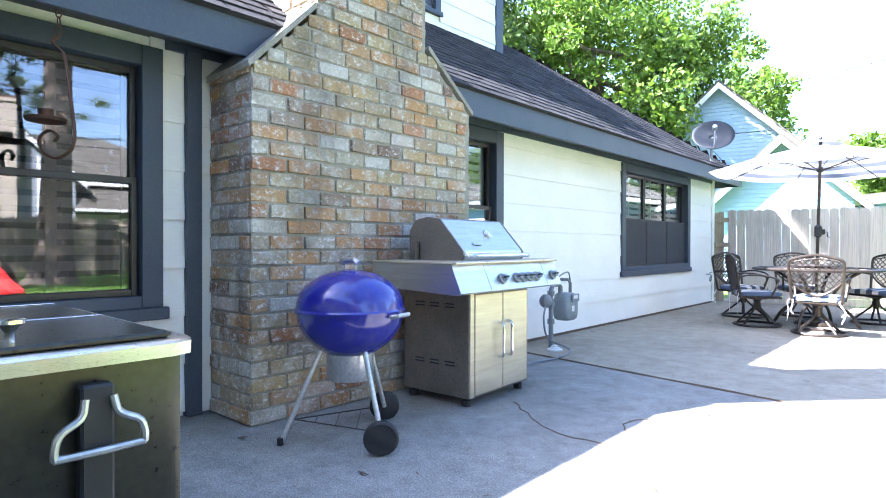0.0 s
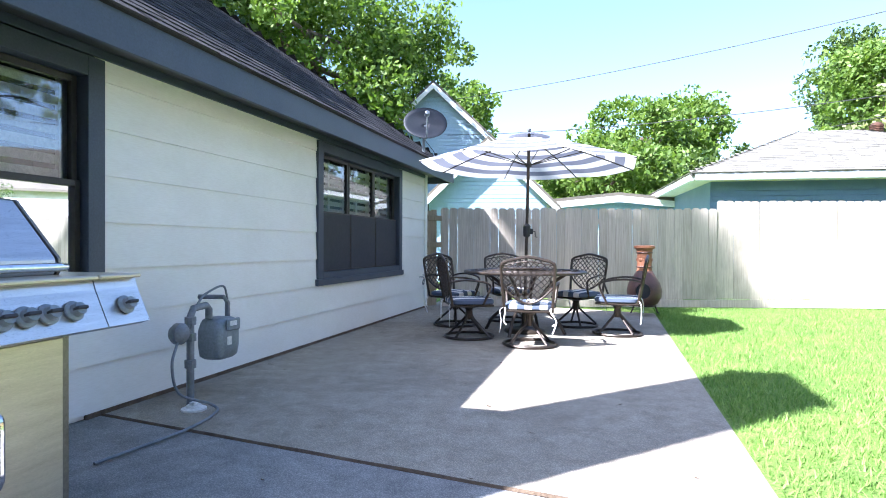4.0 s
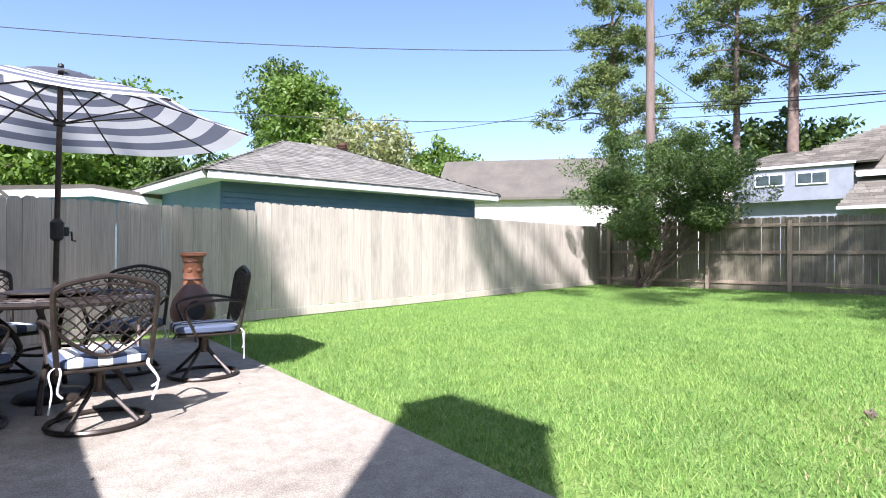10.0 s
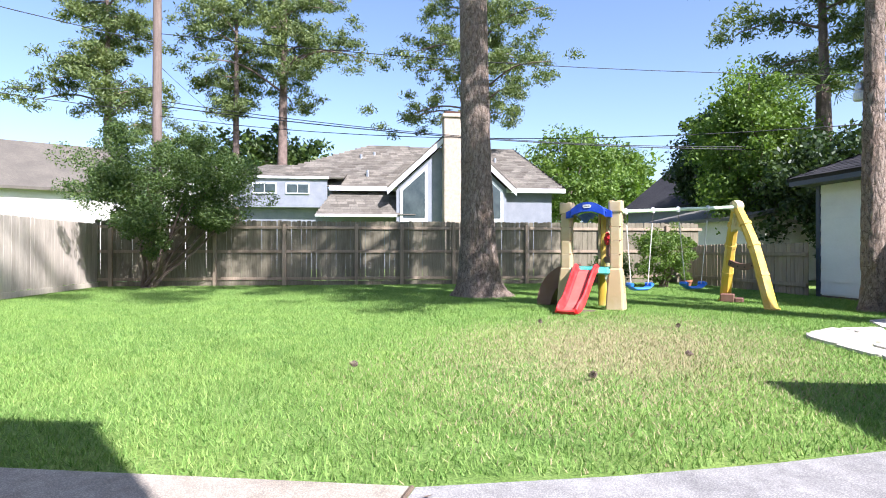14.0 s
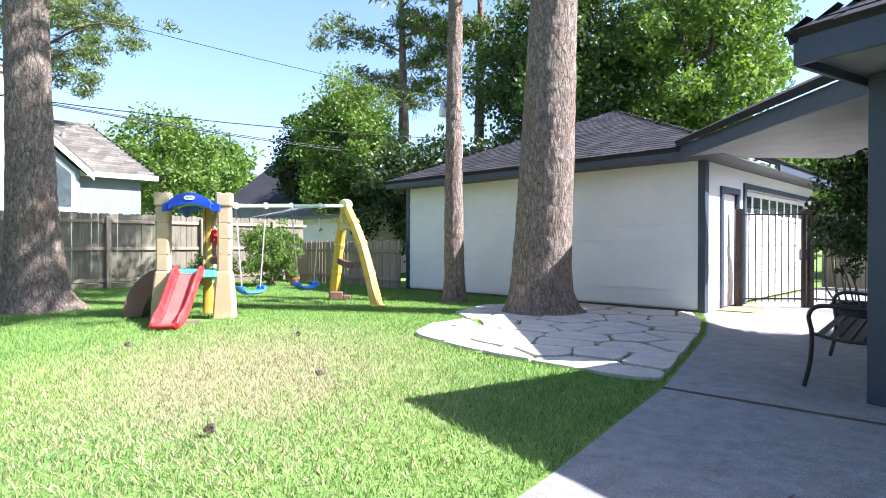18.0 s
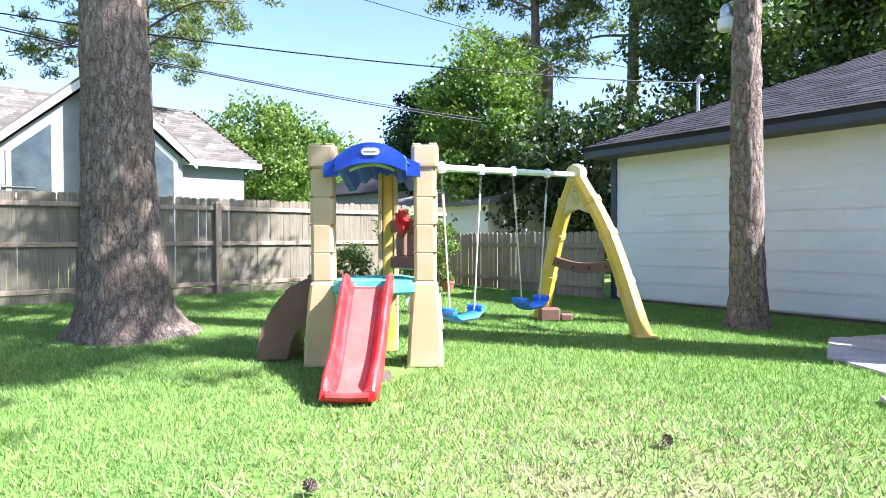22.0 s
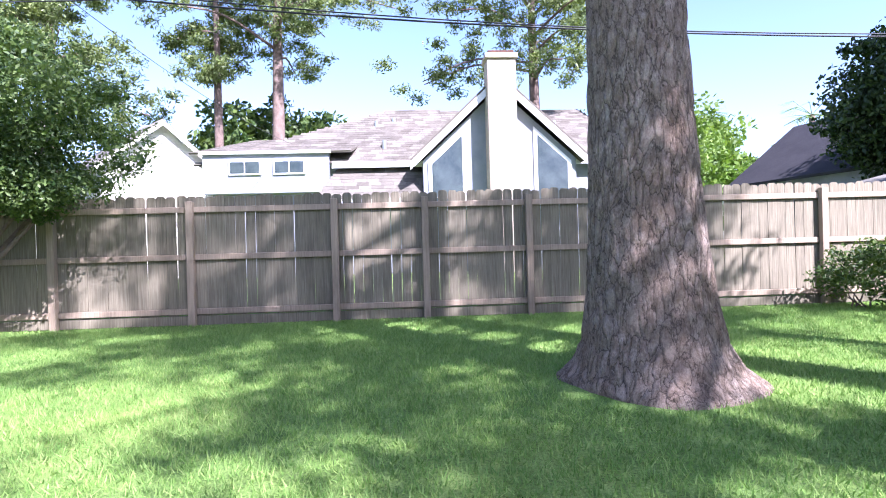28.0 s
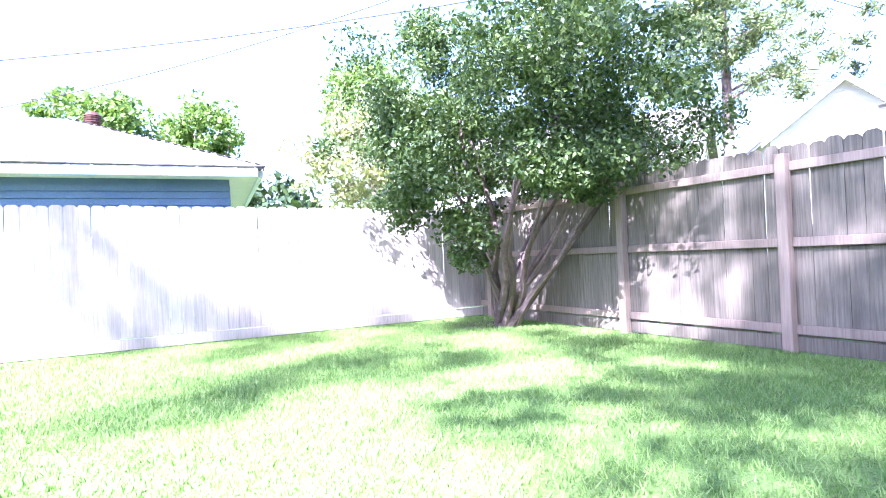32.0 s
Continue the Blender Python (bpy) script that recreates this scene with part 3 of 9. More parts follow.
TOY_CREAM = toy("cream_toy_plastic", (0.66, 0.53, 0.24))
TOY_TEAL = toy("teal_toy_plastic", (0.10, 0.50, 0.42))
TOY_BROWN = toy("brown_toy_plastic", (0.17, 0.085, 0.06), (0.34, 0.24, 0.2))
TOY_LIME = toy("lime_toy_plastic", (0.30, 0.55, 0.12))
TOY_GREEN = toy("pale_green_bar", (0.58, 0.72, 0.52), (0.7, 0.72, 0.6))
ROPE = mottled("braided_rope", (0.55, 0.52, 0.44), (0.7, 0.67, 0.58), 40, 0.9, 0, 0.3, 200, 0.002)
CANVAS = ringed_fabric("umbrella_canvas", 5.5, (0.74, 0.73, 0.70), (0.20, 0.21, 0.25), 0.4)
DISH = mottled("dish_grey", (0.03, 0.033, 0.04), (0.045, 0.05, 0.058), 4, 0.6, 0, 0.05)
CUSHION = striped_fabric("cushion_canvas", 0, 0.075, (0.70, 0.69, 0.66), (0.10, 0.125, 0.18), 0.0)
BLUE_LAP = mottled("pale_blue_siding", (0.30, 0.43, 0.56), (0.37, 0.50, 0.62), 2, 0.6, 0, 0.1, 60)
BLUE_LAP_DEEP = mottled("blue_siding", (0.13, 0.22, 0.32), (0.17, 0.27, 0.37), 2, 0.6, 0, 0.1, 60)
GREY_LAP = mottled("grey_siding", (0.21, 0.225, 0.25), (0.27, 0.285, 0.31), 2, 0.6, 0, 0.1, 60)
CREAM = mottled("cream_paint", (0.74, 0.70, 0.62), (0.82, 0.78, 0.7), 3, 0.6, 0, 0.05)
WHITE_TRIM = mottled("white_trim_paint", (0.76, 0.76, 0.75), (0.84, 0.84, 0.82), 3, 0.5, 0, 0.05)
BRICK_FAR = mottled("far_brick", (0.36, 0.21, 0.14), (0.50, 0.33, 0.24), 7, 0.9, 0, 0.5, 40, 0.01)
BRICK_PALE = mottled("pale_brick", (0.36, 0.29, 0.22), (0.50, 0.42, 0.33), 7, 0.9, 0, 0.5, 40, 0.01)
DARK_GLASS = mottled("far_window_glass", (0.03, 0.045, 0.05), (0.07, 0.09, 0.09), 1.5, 0.06, 0, 0.0)
WIRE = mottled("cable_black", (0.02, 0.02, 0.022), (0.03, 0.03, 0.03), 5, 0.6, 0, 0.0)
POLE = mottled("utility_pole_wood", (0.14, 0.10, 0.08), (0.24, 0.185, 0.15), 3, 0.95, 0, 0.6, 30, 0.01, stretch=(4, 4, 0.4))

# ---------------------------------------------------------------- ground, slabs
HOUSE = pose(-3.243, 5.542, 0, 0, 0, -13.3)                   # the house's own axes: x out of its garden wall, y along it
I4 = Matrix.Identity(4)


def hp(u, v, z=0.0):
    return HOUSE @ Vector((u, v, z))


def ground():
    bm = B()
    n = 24
    xs = [-250, -120, -60, -30] + [-20 + 60 * i / n for i in range(n + 1)] + [60, 120, 250]
    vs = {}
    for i, x in enumerate(xs):
        for j, y in enumerate(xs):
            vs[i, j] = bm.verts.new((x, y, -0.012))
    for i in range(len(xs) - 1):
        for j in range(len(xs) - 1):
            bm.faces.new((vs[i, j], vs[i + 1, j], vs[i + 1, j + 1], vs[i, j + 1]))
    solo("ground", bm, LAWN, I4, "mown green lawn with a dry straw-coloured patch", "lawn", "structure")


def slabs():
    bm = B()
    prism(bm, [hp(-0.05, 0.585)[:2], hp(3.62, 0.065)[:2], hp(3.62, 7.15)[:2], hp(-0.05, 8.2)[:2]], 0.12, pose(0, 0, -0.12))
    solo("patio", bm, CONC_TAN, I4, "tan concrete patio slab with brown stains and leaf litter", "patio", "structure")
    edge = [hp(3.62, 0.035)[:2], (0.30, 3.8), (0.36, 3.0), (0.45, 2.3), (0.62, 1.32), (0.79, 0.25)]
    bm = B()
    prism(bm, [hp(-0.05, 0.555)[:2], hp(-0.05, -5.4)[:2], hp(3.5, -5.4)[:2], (-0.75, 0.18)] + edge[::-1], 0.12, pose(0, 0, -0.124))
    solo("patio", bm, CONC, I4, "grey broom-finished concrete patio slab with fine cracks", "patio", "structure")
    bm = B()
    prism(bm, [(0.80, 0.215), (0.86, -0.02), (1.05, -0.77), (1.30, -1.75), (1.55, -2.7), (1.95, -3.85), (2.42, -4.95), (2.42, -14), (-6, -14), (-6, -3), hp(3.5, -5.42)[:2], (-0.75, 0.145)][::-1], 0.12, pose(0, 0, -0.125))
    solo("pavement", bm, CONC, I4, "grey concrete walk to the carport gate", "pavement", "structure")
    # joints and cracks: dark filler strips in the slab gaps
    bm = B()
    a, b = hp(-0.05, 0.57), hp(3.62, 0.05)
    tube(bm, [a + (b - a) * t / 12 + Vector((0, 0, -0.004 + 0.002 * math.sin(t * 3))) for t in range(13)], 0.012, 5)
    tube(bm, [Vector((0.80, 0.232, -0.004)), Vector((0.1, 0.19, -0.004)), Vector((-0.75, 0.162, -0.004))], 0.012, 5)
    solo("expansion_joint", bm, SOIL, I4, "dark grit in the joint between the slabs", "joint", "structure")
    random.seed(3)
    for pts in ([(2.3, -1.35), (2.0, -0.9), (2.4, -0.5), (3.0, -0.45), (3.4, -0.2)], [(0.9, -3.1), (1.6, -3.0), (2.0, -2.7)], [(1.3, -1.0), (1.8, -1.3), (2.4, -1.2)]):
        bm = B()
        line = spline([hp(u + random.uniform(-.05, .05), v + random.uniform(-.05, .05), -0.0035) for u, v in pts], 8)
        tube(bm, [p + Vector((random.uniform(-.012, .012), random.uniform(-.012, .012), 0)) for p in line], 0.0045, 4)
        solo("crack", bm, SOIL, I4, "thin dark crack in the concrete slab", "crack", "structure")


def clip(poly, p, n):
    """The part of a convex polygon on the side of p away from n."""
    out = []
    for a, b in zip(poly, poly[1:] + poly[:1]):
        da, db = (a - p).dot(n), (b - p).dot(n)
        if da <= 0:
            out.append(a)
        if da * db < 0:
            out.append(a + (b - a) * (da / (da - db)))
    return out


def inside(pt, poly):
    x, y = pt
    hit = False
    for (x0, y0), (x1, y1) in zip(poly, poly[1:] + poly[:1]):
        if (y0 > y) != (y1 > y) and x < (x1 - x0) * (y - y0) / (y1 - y0) + x0:
            hit = not hit
    return hit


FLAGS = [(0.90, 0.02), (1.12, 0.17), (2.14, 0.16), (2.8, 0.14), (3.4, 0.02), (3.95, -0.08), (4.25, -0.3), (4.6, -0.95), (4.6, -1.7), (5.35, -2.2), (5.7, -3.3), (5.1, -4.75), (2.52, -4.8), (2.02, -3.85), (1.62, -2.7), (1.10, -0.80)]


def flagstones():
    random.seed(11)
    bm = B()
    prism(bm, FLAGS, 0.01, pose(0, 0, -0.016))
    floor_soil = solo("flagstone_path", bm, LAWN, I4, "irregular tan flagstones laid dry with grass and soil joints", "flagstones", "structure")
    seeds = []
    tries = 0
    while tries < 3000:
        tries += 1
        p = Vector((random.uniform(0.8, 5.7), random.uniform(-4.8, 0.2)))
        if inside(p, FLAGS) and all((p - q).length > 0.50 for q in seeds) and (p - Vector((4.3, -3.1))).length > 0.75:
            seeds.append(p)
    for p in seeds:
        poly = [p + Vector((x, y)) for x, y in ((-0.62, -0.48), (0.6, -0.5), (0.64, 0.48), (-0.6, 0.5))]
        for q in seeds:
            if q is not p and (q - p).length < 1.3:
                n = (q - p).normalized()
                poly = clip(poly, (p + q) / 2 - n * random.uniform(0.008, 0.034), n)
        for a, b in zip(FLAGS, FLAGS[1:] + FLAGS[:1]):
            a, b = Vector(a), Vector(b)
            near = a + (b - a) * min(1.0, max(0.0, (p - a).dot(b - a) / (b - a).length_squared))
            if (near - p).length < 0.7:
                n = Vector(((b - a).y, -(b - a).x)).normalized()
                n = n if (p - a).dot(n) < 0 else -n
                poly = clip(poly, a - n * 0.02, n)
        if len(poly) < 3:
            continue
        h = random.uniform(0.018, 0.034)
        out = []
        for a, b in zip(poly, poly[1:] + poly[:1]):
            out += [a + (b - a) * 0.12, a + (b - a) * 0.5 + Vector((random.uniform(-.02, .02), random.uniform(-.02, .02))), a + (b - a) * 0.88]
        bm = B()
        lo = [bm.verts.new((v.x - p.x, v.y - p.y, -0.01)) for v in out]
        mid = [bm.verts.new((v.x - p.x, v.y - p.y, h - 0.006)) for v in out]
        hi = [bm.verts.new(((v.x - p.x) * 0.965, (v.y - p.y) * 0.965, h + random.uniform(-.002, .002))) for v in out]
        skin(bm, [lo, mid, hi], True)
        part("flagstone", bm, FLAG, floor_soil, m=pose(p.x, p.y, 0.0))


# ---------------------------------------------------------------- lapped boards, windows, shingles
def cut_spans(a, b, z0, z1, holes):
    """The stretches of a course from a to b that no opening takes."""
    spans = [(a, b)]
    for h0, h1, hz0, hz1 in holes:
        if z1 > hz0 + 0.02 and z0 < hz1 - 0.02:
            nxt = []
            for s0, s1 in spans:
                if h1 <= s0 or h0 >= s1:
                    nxt.append((s0, s1))
                else:
                    if h0 > s0 + 0.02:
                        nxt.append((s0, h0))
                    if h1 < s1 - 0.02:
                        nxt.append((h1, s1))
            spans = nxt
    return spans


def lap_wall(name, m, a, b, z0, z1, holes, mat, label, pitch=0.283, lap=0.016, back=0.16, joints=0, pieces=True, seed=1, first=0.03):
    """A wall along +y of m, facing +x: a core with openings, and lapped boards, each one a piece."""
    rng = random.Random(seed)
    bm = B()
    for s0, s1 in cut_spans(a, b, z0, z1, [(h0, h1, -9, 99) for h0, h1, _, _ in holes]):
        box(bm, -back, -0.012, s0, s1, z0, z1)
    for h0, h1, hz0, hz1 in holes:
        box(bm, -back, -0.012, h0, h1, z0, hz0)
        box(bm, -back, -0.012, h0, h1, hz1, z1)
    wall = solo(name, bm, mat, m, label, "wall", "structure")
    z = z0 + first
    joined = None if pieces else B()
    while z < z1 - 0.03:
        zt = min(z + pitch, z1)
        for s0, s1 in cut_spans(a, b, z, zt, holes):
            cuts = [s0] + sorted(rng.uniform(s0 + 0.4, s1 - 0.4) for _ in range(joints if s1 - s0 > 3 and rng.random() < 0.6 else 0)) + [s1]
            for c0, c1 in zip(cuts, cuts[1:]):
                bb = joined if joined is not None else B()
                lo, hi = lap + rng.uniform(-.001, .001), 0.002
                c1 -= 0.002
                ps = [(-0.011, z), (lo, z), (lo, z + 0.006), (hi, zt + 0.001), (-0.011, zt + 0.001)]
                r0 = [bb.verts.new((x, c0, zz)) for x, zz in ps]
                r1 = [bb.verts.new((x, c1, zz)) for x, zz in ps]
                skin(bb, [r0, r1])
                if joined is None:
                    part("siding_board", bb, mat, wall)
        z = zt
    if joined is not None:
        tagged(part("siding_boards", joined, mat, wall), kind="stuff")
    return wall


def window_unit(name, m, v0, v1, z0, z1, sashes, label, trim=0.1, slats=True, screens=True, blind=None):
    """A double-hung window in a wall along +y of m: casing, sash frames, panes, screens and inner shutters."""
    w = thing(name, m @ pose(0, (v0 + v1) / 2, z0), label, "window", kind="structure")
    h, d = z1 - z0, (v1 - v0) / 2
    for nm, args in (("casing", (-d, -d + trim, 0, h)), ("casing", (d - trim, d, 0, h)), ("casing", (-d + trim, d - trim, h - trim, h))):
        bm = B()
        box(bm, -0.10, 0.035, args[0], args[1], args[2] + 0.001, args[3], 0.004)
        part(nm, bm, SLATE, w)
    bm = B()
    box(bm, -0.10, 0.05, -d - 0.03, d + 0.03, -0.07, 0.0, 0.006)
    part("window_sill", bm, SLATE, w)
    bm = B()
    box(bm, -0.10, 0.035, -d + trim, d - trim, 0.001, trim * 0.6, 0.004)
    part("apron", bm, SLATE, w)
    a0, a1, b0, b1 = -d + trim, d - trim, trim * 0.6, h - trim
    sw = (a1 - a0) / sashes
    zm = b0 + (b1 - b0) * 0.5
    for i in range(sashes):
        y0, y1 = a0 + i * sw, a0 + (i + 1) * sw
        for k, (q0, q1, dx) in enumerate(((b0, zm + 0.02, 0.0), (zm - 0.02, b1, -0.025))):
            f = B()
            t = 0.038
            x0, x1 = -0.055 + dx, -0.02 + dx
            box(f, x0, x1, y0 + 0.004, y0 + t, q0, q1, 0.003)
            box(f, x0, x1, y1 - t, y1 - 0.004, q0, q1, 0.003)
            box(f, x0, x1, y0 + t, y1 - t, q0, q0 + t, 0.003)
            box(f, x0, x1, y0 + t, y1 - t, q1 - t, q1, 0.003)
            sash = part("sash", f, BRONZE, w)
            g = B()
            quad(g, (x0 + 0.012, y0 + t, q0 + t), (x0 + 0.012, y1 - t, q0 + t), (x0 + 0.012, y1 - t, q1 - t), (x0 + 0.012, y0 + t, q1 - t))
            pn = part("pane", g, GLASS, sash)
            pn.visible_shadow = False
            if k == 0 and screens:
                s = B()
                box(s, x1 + 0.001, x1 + 0.004, y0 + t * 0.5, y1 - t * 0.5, q0 + t * 0.5, q1 - t * 0.5)
                part("insect_screen", s, SCREEN, sash)
    # plantation shutters behind the glass; a near-black box paints in the room's dimness
    if slats:
        z = b0 + 0.06
        sl = B()
        while z < b1 - 0.03:
            box(sl, -0.135, -0.122, a0 + 0.06, a1 - 0.06, z, z + 0.052)
            z += 0.085
        n = max(2, sashes * 2)
        for i in range(n + 1):
            yy = a0 + 0.03 + (a1 - a0 - 0.06) * i / n
            box(sl, -0.15, -0.118, yy - 0.025, yy + 0.025, b0, b1)
        part("shutter", sl, blind or BLINDS, w, "slatted inner shutter")
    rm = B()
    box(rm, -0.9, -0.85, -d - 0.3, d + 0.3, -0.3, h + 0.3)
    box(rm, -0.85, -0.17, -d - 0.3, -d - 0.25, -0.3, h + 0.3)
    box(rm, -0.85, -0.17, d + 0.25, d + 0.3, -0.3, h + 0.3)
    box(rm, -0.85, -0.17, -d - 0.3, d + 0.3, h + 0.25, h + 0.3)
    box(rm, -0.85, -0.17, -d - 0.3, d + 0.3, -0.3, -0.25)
    part("room_recess", rm, ROOM_SHADE, w)
    return w


def shingles(bm, o, s, t, width, length, left=None, right=None, tab=0.30, row=0.14, rng=None):
    """Shingle tabs in the plane at o with s along the eave and t up the slope. left, right: the bounds at a height up the slope."""
    rng = rng or random.Random(2)
    o, s, t = Vector(o), Vector(s).normalized(), Vector(t).normalized()
    n = s.cross(t)
    k = 0
    d = 0.0
    while d < length:
        d1 = min(d + row, length)
        a = left(d) if left else 0.0
        b = right(d) if right else width
        x = a - tab * ((k * 0.37) % 1.0)
        while x < b:
            x0, x1 = max(x, a), min(x + tab * rng.uniform(0.9, 1.0), b)
            if x1 - x0 > 0.02:
                h = rng.uniform(0.008, 0.014)
                p = [o + s * x0 + t * d + n * h, o + s * (x1 - 0.006) + t * (d + rng.uniform(-.004, .004)) + n * h, o + s * (x1 - 0.006) + t * (d1 + 0.02) + n * 0.003, o + s * x0 + t * (d1 + 0.02) + n * 0.003]
                q = [o + s * x0 + t * d - n * 0.004, o + s * (x1 - 0.006) + t * d - n * 0.004]
                v = [bm.verts.new(c) for c in p + q]
                bm.faces.new(v[:4])
                bm.faces.new((v[4], v[5], v[1], v[0]))
            x += tab
        d = d1
        k += 1


def roof_plane(name, m, pts, mat, label, tab=0.30, row=0.14, thick=0.08, seed=2, category="roof", parent=None):
    """A planar roof: pts are eave left, eave right, top right, top left (seen from outside). A deck and its shingles."""
    a, b, c, d = [Vector(p) for p in pts]
    s = (b - a).normalized()
    n = s.cross(d - a).normalized()
    t = n.cross(s)
    L = (d - a).dot(t)
    w = (b - a).length
    da, cb = (d - a).dot(s) / L, ((c - a).dot(s) - w) / L
    bm = B()
    slab(bm, (a, b, c, d), -n * thick)
    deck = solo(name, bm, mat, m, label, category, "structure") if parent is None else part(name, bm, mat, parent)
    bm = B()
    shingles(bm, a - t * 0.02, s, t, w, L, (lambda q: da * q), (lambda q: w + cb * q), tab, row, random.Random(seed))
    me = mesh_of("shingles", bm, mat)
    sh = new("shingles", me)
    sh.parent = deck
    tagged(sh, kind="stuff")
    return deck

# ---------------------------------------------------------------- the house
W1 = (-4.46, -2.71, 0.66, 2.13)
W2 = (-0.62, 0.56, 0.68, 2.13)
W3 = (3.21, 5.75, 0.67, 2.13)
V_END, EAVE_U, EAVE_Z, PITCH = 6.95, 0.39, 2.29, 0.74


def house():
    holes = [(a + 0.06, b - 0.06, c + 0.03, d - 0.05) for a, b, c, d in (W1, W2, W3)]
    wall = lap_wall("wall_east", HOUSE, -5.09, V_END, 0.0, 2.34, holes, WHITE, "white lapped siding wall of the house, in shade", joints=1, seed=5)
    window_unit("window_1", HOUSE, *W1, 2, "dark double-hung window with slate casing and slatted shutters inside", trim=0.115, screens=False, blind=BLINDS_DARK)
    window_unit("window_2", HOUSE, *W2, 1, "dark double-hung window with slate casing beside the chimney", trim=0.12, screens=False)
    window_unit("window_3", HOUSE, *W3, 3, "triple dark window with slate casing and black insect screens", trim=0.115)
    # corner board, wall foot, end wall
    bm = B()
    box(bm, -0.12, 0.03, V_END, V_END + 0.035, 0.02, 2.32, 0.004)
    box(bm, -0.02, 0.032, V_END - 0.09, V_END - 0.001, 0.02, 2.32, 0.004)
    solo("trim", bm, WHITE, HOUSE, "white corner board at the end of the house", "trim", "structure")
    bm = B()
    box(bm, -2.3, -0.14, V_END - 0.12, V_END, 0.0, 2.3)
    solo("wall_north", bm, WHITE, HOUSE, "plain white end wall of the house", "wall", "structure")
    # low dark strip along the wall's foot, in the soil material
    bm = B()
    box(bm, -0.16, 0.012, 0.45, V_END, -0.02, 0.045, 0.004)
    solo("baseboard", bm, SOIL, HOUSE, "dark strip at the foot of the siding wall", "trim", "structure")
    # a slate board next to the chimney
    bm = B()
    box(bm, -0.02, 0.05, -2.58, -2.49, 0.0, 2.16, 0.004)
    solo("trim", bm, SLATE, HOUSE, "slate-painted vertical board beside the chimney", "trim", "structure")
    # eaves
    bm = B()
    box(bm, -0.15, EAVE_U - 0.02, -5.04, V_END + 0.30, 2.195, 2.215)
    solo("soffit", bm, SOFFIT, HOUSE, "dark painted soffit board under the eave", "soffit", "structure")
    bm = B()
    box(bm, -0.012, 0.03, W1[1] + 0.02, V_END, 2.14, 2.194, 0.003)
    solo("trim", bm, SLATE, HOUSE, "narrow slate frieze board under the soffit", "trim", "structure")
    bm = B()
    box(bm, EAVE_U - 0.02, EAVE_U + 0.015, -5.04, V_END + 0.32, 2.085, EAVE_Z + 0.02, 0.004)
    box(bm, EAVE_U - 1.9, EAVE_U - 0.021, V_END + 0.30, V_END + 0.335, 2.085, EAVE_Z + 0.02, 0.004)
    solo("fascia", bm, SLATE, HOUSE, "slate-blue painted fascia board along the eave", "fascia", "structure")
    # main roof: garden slope and hip end
    top = 3.0
    z1 = EAVE_Z + 0.02
    e, v1 = EAVE_U + 0.03, V_END + 0.36
    roof_plane("roof", HOUSE, [(e, -5.5, z1), (e, v1, z1), (e - top, v1 - top, z1 + top * PITCH), (e - top, -5.5, z1 + top * PITCH)], ROOF_DARK, "steep charcoal asphalt shingle roof over the eave", seed=4)
    roof_plane("roof", HOUSE, [(e, v1, z1), (e - 2 * top, v1, z1), (e - top - 0.01, v1 - top, z1 + top * PITCH), (e - top + 0.01, v1 - top, z1 + top * PITCH)], ROOF_DARK, "charcoal shingle hip end of the roof", seed=6)
    # upper storey set back on the roof
    up = HOUSE @ pose(-1.62, 1.16, 0)
    lap_wall("wall_upper", up, -7.5, 1.55, 3.3, 4.75, [(-0.55, 0.25, 4.05, 5.2)], WHITE, "white lapped siding of the upper storey above the roof", pieces=True, seed=8)
    bm = B()
    box(bm, -3.5, -0.165, 1.45, 1.55, 3.3, 4.75)
    solo("wall_upper_side", bm, WHITE, up, "white side wall of the upper storey", "wall", "structure")
    bm = B()
    box(bm, -0.05, 0.03, 1.42, 1.585, 3.4, 4.74, 0.004)
    solo("trim", bm, SLATE, up, "slate corner board of the upper storey", "trim", "structure")
    bm = B()
    box(bm, -0.02, 0.03, -0.55, -0.45, 4.02, 4.75, 0.004)
    box(bm, -0.02, 0.03, 0.15, 0.25, 4.02, 4.75, 0.004)
    box(bm, -0.02, 0.04, -0.58, 0.28, 3.96, 4.02, 0.004)
    box(bm, -0.06, -0.04, -0.45, 0.15, 4.02, 4.75)
    solo("window_upper", bm, SLATE, up, "slate-cased window in the upper storey", "window", "structure")
    bm = B()
    slab(bm, [(0.08, -7.9, 4.72), (0.08, 1.85, 4.72), (-2.2, 1.85, 6.2), (-2.2, -7.9, 6.2)], (0, 0, 0.12))
    slab(bm, [(-4.6, -7.9, 4.72), (-4.6, 1.85, 4.72), (-2.2, 1.85, 6.2), (-2.2, -7.9, 6.2)], (0, 0, 0.12))
    solo("roof_upper", bm, ROOF_DARK, up, "charcoal roof over the upper storey", "roof", "structure")
    # the wing behind the walk's start
    wing = HOUSE @ pose(0, -5.09, 0, 0, 0, 90)                # faces along the house wall
    lap_wall("wall_wing", wing, -3.96, 0.2, 0.0, 2.30, [], WHITE, "white lapped siding of the house wing", seed=9)
    side = HOUSE @ pose(4.08, -5.09, 0)
    lap_wall("wall_wing_side", side, -7.5, -0.12, 0.0, 2.30, [], WHITE, "white lapped side wall of the house wing", seed=10, pieces=False)
    bm = B()
    box(bm, -0.16, 0.03, -0.20, 0.03, 0.0, 2.295, 0.006)
    solo("trim", bm, SLATE, HOUSE @ pose(4.08, -5.09, 0), "slate-painted corner board of the wing", "trim", "structure")
    # wing soffit takes the paler copy that carries bounced light
    bm = B()
    box(bm, 0.55, 4.16, -13, -4.26, 2.302, 2.32)
